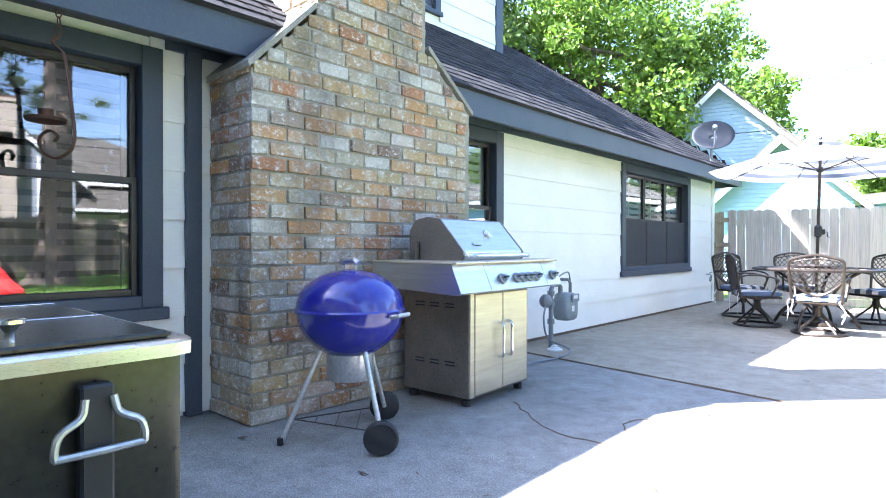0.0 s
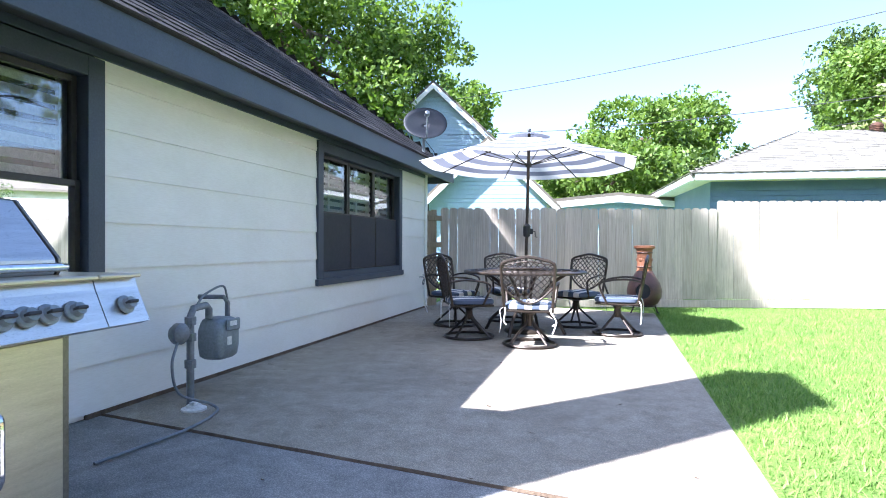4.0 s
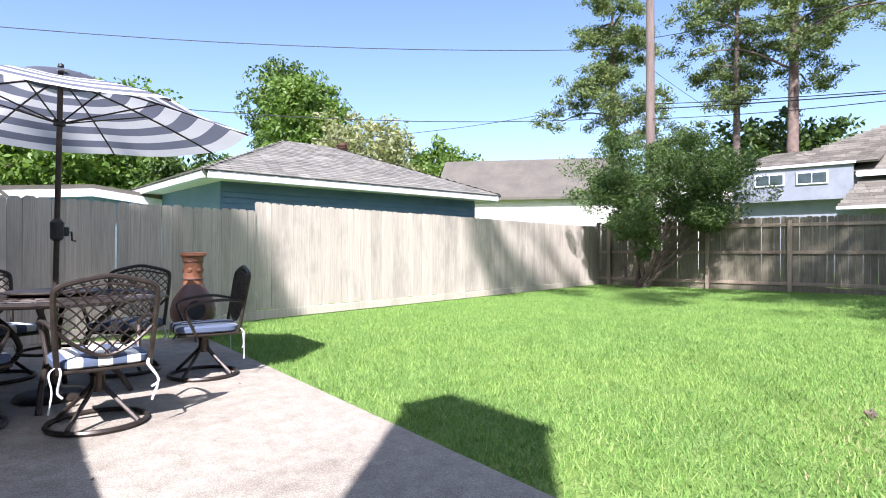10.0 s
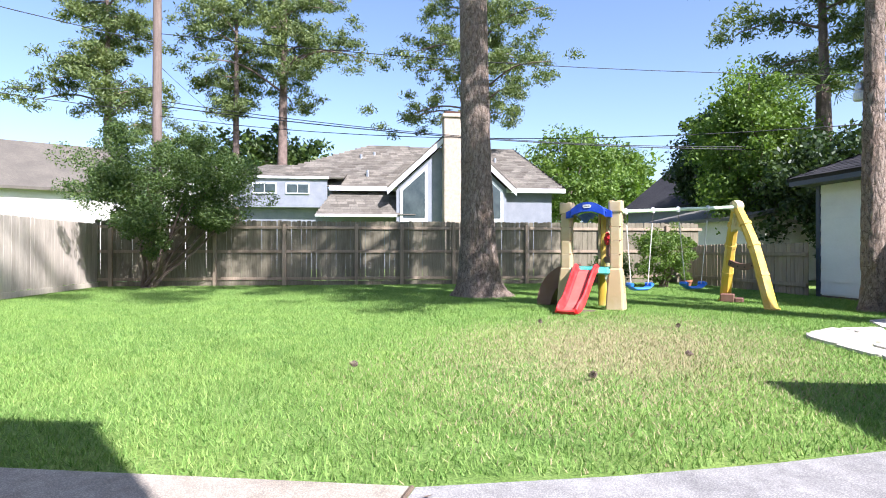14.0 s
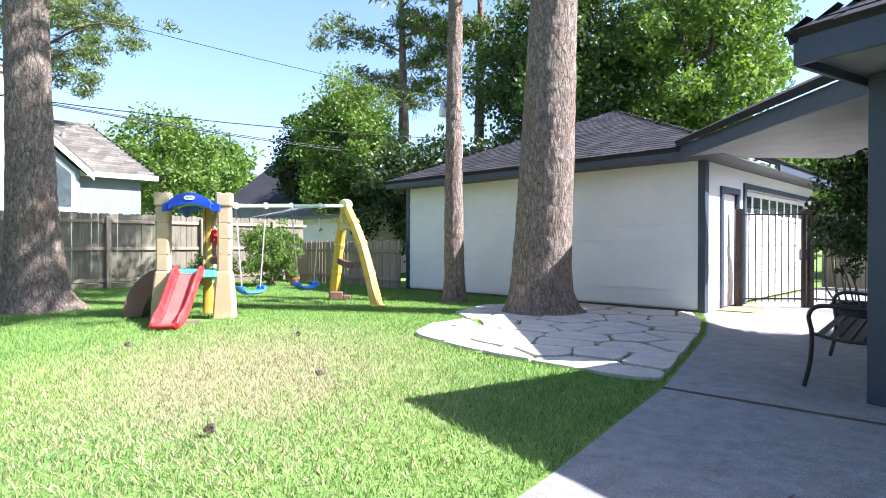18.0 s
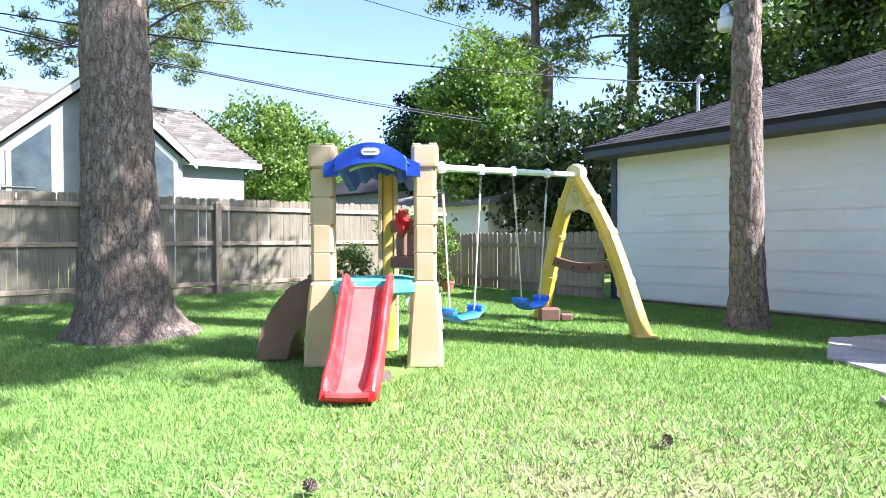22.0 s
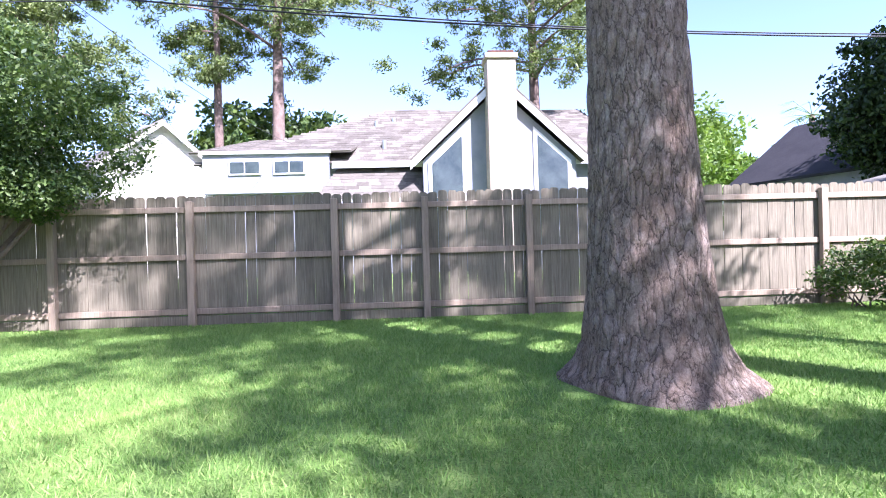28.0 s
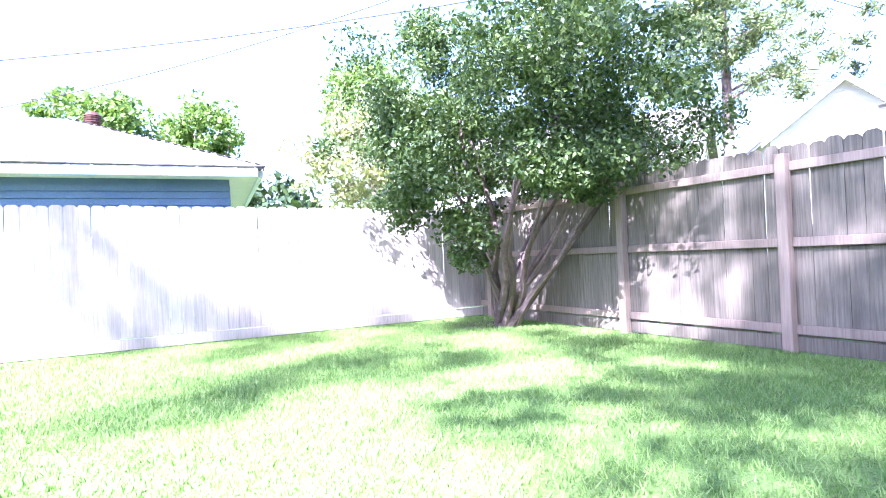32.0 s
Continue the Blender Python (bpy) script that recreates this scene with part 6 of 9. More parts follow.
    prism(bm, [(x, arch(x, -0.142)) for x in xs[3:14]] + [(x, arch(x, -0.165)) for x in reversed(xs[3:14])], 0.03, pose(-0.04, -0.15, 0) @ XZ)
    part("stripe", bm, TOY_LIME, ob, "lime stripe under the band")
    bm = B()
    prism(bm, [(0.035 * math.cos(radians(a)) + (0.04 if a < 90 or a > 270 else -0.04), 1.798 + 0.030 * math.sin(radians(a))) for a in range(0, 360, 20)], 0.012, pose(-0.04, -0.254, 0) @ XZ)
    plate = part("name_plate", bm, WHITE_PLASTIC, ob, "pale oval plate")
    bm = B()
    box(bm, -0.05, 0.05, -0.0, 0.003, 1.792, 1.804, 0.001, pose(-0.04, -0.269, 0))
    part("lettering_bar", bm, METER, plate)
    # side panel with a red wheel, from the right post to the rear post
    pm = pose(0.38, 0.05, 0, 0, 0, math.degrees(math.atan2(0.57, -0.34)))
    for z0, z1 in ((0.80, 0.92), (1.14, 1.27)):
        bm = B()
        box(bm, 0.06, 0.62, -0.028, 0.028, z0, z1, 0.015)
        part("panel_rail", bm, TOY_BROWN, ps, m=pm)
    for x in (0.20, 0.42):
        bm = B()
        box(bm, x - 0.075, x + 0.075, -0.024, 0.024, 0.92, 1.14, 0.012)
        part("panel_bar", bm, TOY_BROWN, ps, m=pm)
    bm = B()
    pts = []
    for k in range(16):
        r = 0.085 if k % 2 else 0.115
        pts.append((0.3 + r * math.cos(2 * math.pi * k / 16), 1.24 + r * math.sin(2 * math.pi * k / 16)))
    prism(bm, pts, 0.05, pose(0, 0.085, 0) @ XZ)
    lathe(bm, [(0.04, 0), (0.035, 0.03), (0.0, 0.034)], 10, m=pose(0.3, 0.085, 1.24, -90, 0, 0))
    part("steering_wheel", bm, TOY_RED, ps, "red toy wheel", m=pm)
    # climbing arch at the side
    bm = B()
    out = [(-0.42 - 0.68 * math.sin(radians(90 * i / 12)), 0.0 + 0.78 * math.cos(radians(90 * i / 12))) for i in range(13)]
    inn = [(-0.42 - 0.40 * math.sin(radians(90 * i / 12)), 0.0 + 0.46 * math.cos(radians(90 * i / 12))) for i in range(12, -1, -1)]
    prism(bm, out + inn, 0.56, pose(0, 0.64, 0) @ XZ)
    bmesh.ops.bevel(bm, geom=[e for e in bm.edges if abs(e.verts[0].co.y - e.verts[1].co.y) < 1e-4], offset=0.02, segments=1, affect="EDGES")
    ca = part("climbing_arch", bm, TOY_BROWN, ps, "dark brown curved climbing wall", smooth=True)
    for k in range(4):
        a = radians(18 + 20 * k)
        bm = B()
        box(bm, -0.05, 0.05, -0.13, 0.13, -0.012, 0.022, 0.008)
        part("foothold", bm, TOY_BROWN, ca, m=pose(-0.42 - 0.685 * math.sin(a), 0.36, 0.785 * math.cos(a), 0, math.degrees(-a), 0))
    # swing beam and end frame, in the world's axes
    inv = PLAY.inverted()
    p0, p1 = Vector((7.37, 0.62, 1.70)), Vector((7.87, -1.86, 1.84))
    bm = B()
    rod(bm, inv @ p0, inv @ p1, 0.032, 0.032, 12)
    beam = part("swing_beam", bm, TOY_GREEN, ps, "pale green metal beam")
    for foot in (Vector((7.0, -1.92, 0.0)), Vector((8.76, -2.2, 0.0))):
        bm = B()
        a, b = inv @ (p1 + Vector((0, 0, 0.02))), inv @ foot
        d = b - a
        mid = a.lerp(b, 0.45) + Vector((0, 0, 0.10)) + Vector((d.x, d.y, 0)).normalized() * 0.05
        path = spline([a, mid, b], 6)
        n = len(path)
        tube(bm, path, [0.085 + 0.025 * (i / (n - 1)) for i in range(n)], 8)
        lg = part("end_leg", bm, TOY_YELLOW, ps, "yellow moulded end leg", smooth=True)
        for f in (0.3, 0.55, 0.8):
            q = path[int(f * (n - 1))]
            bm = B()
            tube(bm, [q - d.normalized() * 0.03, q + d.normalized() * 0.03], 0.112, 8)
            part("rib", bm, TOY_YELLOW, lg)
        bm = B()
        q = b + Vector((d.x, d.y, 0)).normalized() * 0.02
        box(bm, q.x - 0.12, q.x + 0.12, q.y - 0.12, q.y + 0.12, 0.0, 0.03, 0.01)
        part("foot", bm, TOY_YELLOW, lg)
    bm = B()
    q = inv @ p1
    along = (inv @ p1 - inv @ p0).normalized()
    lathe(bm, [(0.02, -0.09), (0.10, -0.08), (0.115, 0.0), (0.10, 0.08), (0.02, 0.09)], 14, m=Matrix.Translation(q + Vector((0, 0, 0.02))) @ along.to_track_quat("Z", "Y").to_matrix().to_4x4())
    part("apex_cap", bm, TOY_CREAM, ps, smooth=True)
    # cream gusset plate between the legs, with a raised keyhole hook
    leg_a = (inv @ Vector((7.0, -1.92, 0.0)) - q).normalized()
    leg_b = (inv @ Vector((8.76, -2.2, 0.0)) - q).normalized()
    bm = B()
    front = q - along * 0.07
    slab(bm, [front + Vector((0, 0, 0.09)), front + leg_a * 0.52, front + leg_a * 0.46 + (leg_b - leg_a) * 0.16, front + leg_b * 0.46 + (leg_a - leg_b) * 0.16, front + leg_b * 0.52], along * 0.14)
    gus = part("gusset", bm, TOY_CREAM, ps, "cream moulded plate under the apex")
    down = (leg_a + leg_b).normalized()
    across = (leg_b - leg_a).normalized()
    bm = B()
    tube(bm, [front - along * 0.012 + down * (0.16 + 0.035 * math.cos(2 * math.pi * k / 12)) + across * 0.035 * math.sin(2 * math.pi * k / 12) for k in range(12)], 0.011, 6, closed=True)
    tube(bm, [front - along * 0.012 + down * d0 + across * x0 for d0, x0 in ((0.20, -0.045), (0.30, -0.055), (0.35, -0.02), (0.33, 0.03), (0.22, 0.05))], 0.011, 6)
    part("hook", bm, TOY_CREAM, gus)
    a, b = inv @ Vector((7.32, -1.88, 0.78)), inv @ Vector((8.42, -2.06, 0.80))
    path = [a.lerp(b, i / 8) + Vector((0, 0, -0.07 * math.sin(math.pi * i / 8))) for i in range(9)]
    bm = B()
    side = along * 0.03
    skin(bm, [[bm.verts.new(p + o) for o in (-side + Vector((0, 0, -0.06)), -side + Vector((0, 0, 0.06)), side + Vector((0, 0, 0.06)), side + Vector((0, 0, -0.06)))] for p in path])
    bar = part("crossbar", bm, TOY_BROWN, ps, "brown curved crossbar")
    for i in (1, 3, 5, 7):
        bm = B()
        lathe(bm, [(0.014, -0.006), (0.016, 0.006), (0.008, 0.010)], 8, m=Matrix.Translation(path[i] - along * 0.03) @ (-along).to_track_quat("Z", "Y").to_matrix().to_4x4())
        part("bolt", bm, BLACK, bar)
    bm = B()
    q = inv @ Vector((8.46, -2.14, 0.0))
    box(bm, q.x - 0.2, q.x + 0.06, q.y - 0.1, q.y + 0.1, 0.0, 0.17, 0.02)
    box(bm, q.x + 0.061, q.x + 0.22, q.y - 0.1, q.y + 0.1, 0.0, 0.10, 0.02)
    part("ballast_block", bm, TOY_BROWN, ps, "brown weathered stepped block")
    # swings hang from the beam: things of their own
    for n, (f0, f1) in enumerate(((0.03, 0.255), (0.47, 0.735))):
        a, b = p0.lerp(p1, f0), p0.lerp(p1, f1)
        c = (a + b) / 2
        sw = thing("swing", Matrix.Translation((c.x, c.y, 0.35)) @ pose(0, 0, 0, 0, 0, math.degrees(math.atan2((b - a).y, (b - a).x))), "blue moulded swing seat on braided ropes under the beam", "swing", "swings on the playset")
        hw = 0.175
        bm = B()
        rings = []
        for i in range(17):
            f = (i - 8) / 8
            a = abs(f)
            x = (hw + 0.035) * math.copysign(min(1.0, a * 1.12), f)
            z = 0.085 * max(0.0, (a - 0.45) / 0.55) ** 1.6
            k = 1.0 if a < 0.95 else 0.8
            rings.append([bm.verts.new((x, 0.095 * k * math.cos(2 * math.pi * q / 12), z + 0.030 * k * math.sin(2 * math.pi * q / 12))) for q in range(12)])
        skin(bm, rings)
        part("seat", bm, TOY_SWING, sw, smooth=True)
        for s in (-1, 1):
            bm = B()
            tube(bm, [(s * (hw + 0.03), -0.088, 0.075), (s * (hw + 0.036), 0, 0.082), (s * (hw + 0.03), 0.088, 0.075)], 0.034, 8)
            part("end_roll", bm, TOY_SWING, sw, smooth=True)
        half = (p1 - p0).length * (f1 - f0) / 2
        for s, hang in ((-1, p0.lerp(p1, f0)), (1, b)):
            top = hang.z - 0.35
            foot, head = Vector((s * hw, 0, 0.06)), Vector((s * half, 0, top - 0.04))
            d = (foot - head).normalized()
            bm = B()
            rod(bm, foot, head + d * 0.23, 0.008, 0.008, 6)
            rod(bm, head + d * 0.36, head + d * 0.19, 0.014, 0.012, 6)
            part("rope", bm, ROPE, sw)
            bm = B()
            for k in range(8):
                c = head + d * (0.013 + 0.027 * k)
                w = Vector((0, 1, 0)) if k % 2 else Vector((1, 0, 0))
                tube(bm, [c + d * 0.019 * math.cos(2 * math.pi * j / 8) + w * 0.010 * math.sin(2 * math.pi * j / 8) for j in range(8)], 0.0035, 4, closed=True)
            part("chain", bm, STEEL_DARK, sw)
            bm = B()
            lathe(bm, [(0.034, -0.045), (0.04, 0.0), (0.038, 0.03), (0.026, 0.05), (0.004, 0.056)], 12, c=(s * half, 0, top))
            part("hanger", bm, WHITE_PLASTIC, sw)
    # worn soil under the slide and round the trunks
    for x, y, r, lab in ((7.35, 1.35, 0.5, "bare trodden soil under the slide"), (10.7, 2.52, 0.9, "bare soil and bark litter round the pine"), (4.3, -3.1, 0.9, "bare soil round the leaning trunk"), (6.62, -3.55, 0.42, "bare soil round the slim trunk"), (14.55, 11.5, 1.15, "leaf litter under the corner shrub")):
        rng = random.Random(int(x * 10))
        bm = B()
        ring = [bm.verts.new((r * rng.uniform(0.75, 1.15) * math.cos(a), r * rng.uniform(0.75, 1.15) * math.sin(a), -0.022)) for a in [2 * math.pi * k / 22 for k in range(22)]]
        ctr = bm.verts.new((0, 0, 0.012))
        for i in range(22):
            bm.faces.new((ring[i], ring[(i + 1) % 22], ctr))
        solo("soil", bm, SOIL, pose(x, y, -0.006), lab, "soil", "structure")

# ---------------------------------------------------------------- the patio's things
def lattice(bm, w, top, low, m, r=0.0085, step=0.066):
    """Crossing cast straps inside a shield: top(x) and low(x) bound it, w is its width."""
    span = 0.75
    for s in (1, -1):
        c = -span
        while c < span + 0.4:
            run = []
            for k in range(45):
                x = -w / 2 + w * k / 44
                z = c + s * x * 1.05 + 0.007 * math.sin(x * 42 + s)
                if low(x) < z < top(x):
                    run.append(m @ Vector((x, 0.0035 * s, z)))
                elif run:
                    if len(run) > 3:
                        tube(bm, run[::2] + ([run[-1]] if len(run) % 2 == 0 else []), r, 5, flat=0.6)
                    run = []
            if len(run) > 3:
                tube(bm, run, r, 5, flat=0.6)
            c += step


def make_chair():
    c = thing("dining_chair", I4, "cast-metal swivel patio chair with a lattice back and striped cushion", "chair", "chairs round the patio table")
    # base ring and legs
    bm = B()
    tube(bm, [(0.27 * math.cos(a), 0.27 * math.sin(a), 0.018) for a in [2 * math.pi * k / 28 for k in range(28)]], 0.016, 6, closed=True)
    part("base_ring", bm, IRON, c, smooth=True)
    for k in range(4):
        a = radians(45 + 90 * k)
        bm = B()
        tube(bm, spline([(0.262 * math.cos(a), 0.262 * math.sin(a), 0.03), (0.15 * math.cos(a), 0.15 * math.sin(a), 0.13), (0.045 * math.cos(a), 0.045 * math.sin(a), 0.23), (0.03 * math.cos(a), 0.03 * math.sin(a), 0.3)], 4), 0.014, 6)
        part("leg", bm, IRON, c, smooth=True)
    bm = B()
    lathe(bm, [(0.03, 0.2), (0.042, 0.22), (0.036, 0.3), (0.05, 0.33), (0.12, 0.345), (0.12, 0.36)], 14)
    part("swivel", bm, IRON, c, smooth=True)
    bm = B()
    box(bm, -0.235, 0.235, -0.23, 0.235, 0.36, 0.385, 0.008)
    part("seat_frame", bm, IRON, c)
    # cushion with rounded edges
    bm = B()
    rings = []
    for z, s in ((0.388, 0.94), (0.398, 1.0), (0.43, 1.005), (0.448, 0.95), (0.455, 0.75)):
        rings.append([bm.verts.new((x * s, y * s, z + 0.008 * math.cos(x * 14) * (1 if z > 0.43 else 0))) for x, y in
                      [(0.25 * math.copysign(abs(math.cos(a)) ** 0.35, math.cos(a)), 0.245 * math.copysign(abs(math.sin(a)) ** 0.35, math.sin(a))) for a in [2 * math.pi * k / 28 for k in range(28)]]])
    skin(bm, rings)
    cu = part("cushion", bm, CUSHION, c, "grey and white striped cushion", smooth=True)
    rng = random.Random(4)
    for sx in (-1, 1):
        for q in range(2):
            bm = B()
            x = sx * 0.235
            path = spline([(x, 0.24, 0.42), (x + rng.uniform(-.03, .05) * sx, 0.27, 0.38), (x + rng.uniform(-.05, .05), 0.275, 0.28), (x + rng.uniform(-.06, .08), 0.27, 0.16 + 0.08 * q)], 5)
            tube(bm, path, 0.007, 5, flat=0.35)
            part("tie", bm, RIBBON, cu, "white fabric tie")
    # back: frame with arched top and lattice
    tilt = pose(0, 0.235, 0.37, -10, 0, 0)
    outline = spline([(-0.235, 0, 0.0), (-0.25, 0, 0.2), (-0.262, 0, 0.44), (-0.235, 0, 0.50), (-0.12, 0, 0.535), (0, 0, 0.555), (0.12, 0, 0.535), (0.235, 0, 0.50), (0.262, 0, 0.44), (0.25, 0, 0.2), (0.235, 0, 0.0)], 4)
    bm = B()
    tube(bm, [tilt @ p for p in outline], 0.016, 7)
    bf = part("back_frame", bm, IRON, c, smooth=True)
    bm = B()
    def crest(x):
        return 0.535 - 0.055 * (abs(x) / 0.25) ** 2

    def hem(x):
        return 0.085 + 0.17 * (abs(x) / 0.25) ** 1.8

    lattice(bm, 0.50, crest, hem, tilt)
    tube(bm, [tilt @ Vector((x, 0, hem(x))) for x in [-0.25 + 0.5 * k / 14 for k in range(15)]], 0.012, 6)
    tube(bm, [tilt @ Vector(p) for p in ((-0.25, 0, 0.47), (-0.1, 0, 0.5), (0, 0, 0.512), (0.1, 0, 0.5), (0.25, 0, 0.47))], 0.008, 6)
    part("back_lattice", bm, IRON, c, "woven cast lattice back")
    for sx in (-1, 1):
        bm = B()
        tube(bm, spline([(sx * 0.255, 0.27, 0.63), (sx * 0.285, 0.12, 0.655), (sx * 0.29, -0.06, 0.64), (sx * 0.275, -0.17, 0.60), (sx * 0.262, -0.16, 0.52), (sx * 0.245, -0.10, 0.38)], 5), 0.015, 7, flat=0.8)
        part("armrest", bm, IRON, c, smooth=True)
    return c


def dining():
    tx, ty = -0.24, 9.65
    seats = [(-0.27, 8.71), (-0.90, 9.19), (-1.08, 10.16), (-0.36, 10.66), (0.83, 9.53), (0.47, 10.2)]
    first = None
    for n, (x, y) in enumerate(seats):
        # the chair's front is -y
        yaw = math.degrees(math.atan2(ty - y, tx - x)) + 90 + (-8, -22, -10, 6, -12, 10)[n]
        if n == 0:
            first = make_chair()
            first.matrix_world = pose(x, y, 0.001, 0, 0, yaw)
        else:
            copy_thing(first, pose(x, y, 0.001, 0, 0, yaw))
    t = thing("dining_table", pose(tx, ty, 0, 0, 0, 20), "round cast-metal patio table with a pierced top", "table")
    bm = B()
    lathe(bm, [(0.0, 0.70), (0.70, 0.70), (0.725, 0.708), (0.73, 0.722), (0.715, 0.735), (0.66, 0.737), (0.65, 0.731), (0.0, 0.731)], 48)
    top = part("tabletop", bm, IRON, t, smooth=True)
    for rr in (0.2, 0.32, 0.44, 0.56):
        bm = B()
        tube(bm, [(rr * math.cos(a), rr * math.sin(a), 0.733) for a in [2 * math.pi * k / 40 for k in range(40)]], 0.007, 5, closed=True)
        part("cast_ring", bm, IRON, top)
    me = None
    for k in range(24):
        if me is None:
            bm = B()
            tube(bm, spline([(0.2, 0, 0.733), (0.35, 0.03, 0.733), (0.5, -0.02, 0.733), (0.65, 0, 0.733)], 4), 0.006, 5)
            me = mesh_of("cast_spoke", bm, IRON)
        part("cast_spoke", me, None, top, m=pose(0, 0, 0, 0, 0, 15 * k))
    bm = B()
    lathe(bm, [(0.06, 0.739), (0.06, 0.752), (0.285, 0.755), (0.295, 0.765), (0.285, 0.775), (0.06, 0.773)], 36)
    part("lazy_susan", bm, IRON, t, "round turntable on the table", smooth=True)
    for k in range(4):
        a = radians(45 + 90 * k)
        bm = B()
        tube(bm, spline([(0.5 * math.cos(a), 0.5 * math.sin(a), 0.0), (0.40 * math.cos(a), 0.40 * math.sin(a), 0.16), (0.2 * math.cos(a), 0.2 * math.sin(a), 0.34), (0.30 * math.cos(a), 0.30 * math.sin(a), 0.55), (0.5 * math.cos(a), 0.5 * math.sin(a), 0.70)], 5), 0.02, 7)
        part("leg", bm, IRON, t, smooth=True)
    bm = B()
    tube(bm, [(0.21 * math.cos(a), 0.21 * math.sin(a), 0.34) for a in [2 * math.pi * k / 24 for k in range(24)]], 0.012, 6, closed=True)
    part("leg_ring", bm, IRON, t)
    # umbrella
    u = thing("patio_umbrella", pose(tx, ty, 0, 0, 1.2, 22.5 - 13.3) @ Matrix.Diagonal((1, 1, 0.973, 1)), "open striped patio umbrella in grey and white through the table", "umbrella")
    bm = B()
    rod(bm, (0, 0, 0.05), (0, 0, 2.44), 0.019, 0.019, 12)
    part("pole", bm, IRON, u, smooth=True)
    bm = B()
    lathe(bm, [(0.02, 1.16), (0.042, 1.18), (0.045, 1.30), (0.02, 1.33)], 12)
    box(bm, 0.02, 0.075, -0.025, 0.025, 1.2, 1.27, 0.008)
    cb = part("crank_box", bm, BLACK, u)
    bm = B()
    tube(bm, [(0.07, 0, 1.23), (0.10, 0, 1.235), (0.105, 0, 1.17), (0.13, 0, 1.165)], 0.007, 6)
    part("crank_handle", bm, IRON, cb)
    R, zr, zt = 1.31, 2.05, 2.385
    bm = B()
    rows, per = 7, 6
    grid = []
    for i in range(rows + 1):
        f = 0.10 + 0.90 * i / rows
        ring = []
        for k in range(8 * per):
            a = 2 * math.pi * k / (8 * per)
            loc = (k % per) / per
            edge = math.cos(math.pi / 8) / math.cos((loc - 0.5) * math.pi / 4)
            z = zt - (zt - zr) * (f ** 1.35) - 0.035 * f * math.sin(math.pi * loc)
            ring.append(bm.verts.new((R * f * edge * math.cos(a), R * f * edge * math.sin(a), z)))
        grid.append(ring)
    skin(bm, grid, False)
    cv = part("canopy", bm, CANVAS, u, "grey and white striped canvas", smooth=True)
    at = cv.data.attributes.new("ring", "FLOAT", "POINT")
    at.data.foreach_set("value", [0.10 + 0.90 * i / rows for i in range(rows + 1) for _ in range(8 * per)])
    bm = B()
    gr = []
    for f, z in ((0.02, zt + 0.055), (0.09, zt + 0.045), (0.19, zt + 0.005)):
        gr.append([bm.verts.new((R * f * math.cos(2 * math.pi * k / 24), R * f * math.sin(2 * math.pi * k / 24), z)) for k in range(24)])
    skin(bm, gr, False)
    vt = part("vent", bm, CANVAS, cv, smooth=True)
    vt.data.attributes.new("ring", "FLOAT", "POINT").data.foreach_set("value", [0.1] * 72)
    bm = B()
    lathe(bm, [(0.0, 2.50), (0.018, 2.49), (0.022, 2.47), (0.012, 2.455), (0.02, 2.44)], 10)
    part("finial", bm, BLACK, u)
    bm = B()
    lathe(bm, [(0.02, 2.02), (0.038, 2.025), (0.038, 2.07), (0.02, 2.075)], 12)
    part("hub", bm, BLACK, u)
    for k in range(8):
        a = 2 * math.pi * k / 8
        bm = B()
        path = [Vector((R * f * math.cos(a), R * f * math.sin(a), zt - (zt - zr) * (f ** 1.35) - 0.012)) for f in (0.03, 0.2, 0.4, 0.6, 0.8, 1.0)]
        tube(bm, path, 0.0075, 6)
        rb = part("rib", bm, IRON, u)
        bm = B()
        rod(bm, (0.035 * math.cos(a), 0.035 * math.sin(a), 2.05), (R * 0.5 * math.cos(a), R * 0.5 * math.sin(a), zt - (zt - zr) * (0.5 ** 1.35) - 0.016), 0.006, 0.006, 6)
        part("strut", bm, IRON, rb)
    b = thing("umbrella_base", pose(tx, ty, 0), "round dark cast umbrella base with an ornamental rim", "umbrella base")
    bm = B()
    lathe(bm, [(0.235, 0.0), (0.245, 0.015), (0.23, 0.035), (0.16, 0.055), (0.06, 0.07), (0.032, 0.10), (0.032, 0.33), (0.026, 0.335)], 30)
    part("weight", bm, IRON, b, smooth=True)
    bm = B()
    box(bm, 0.03, 0.07, -0.008, 0.008, 0.25, 0.27, 0.003)
    part("thumbscrew", bm, BLACK, b)


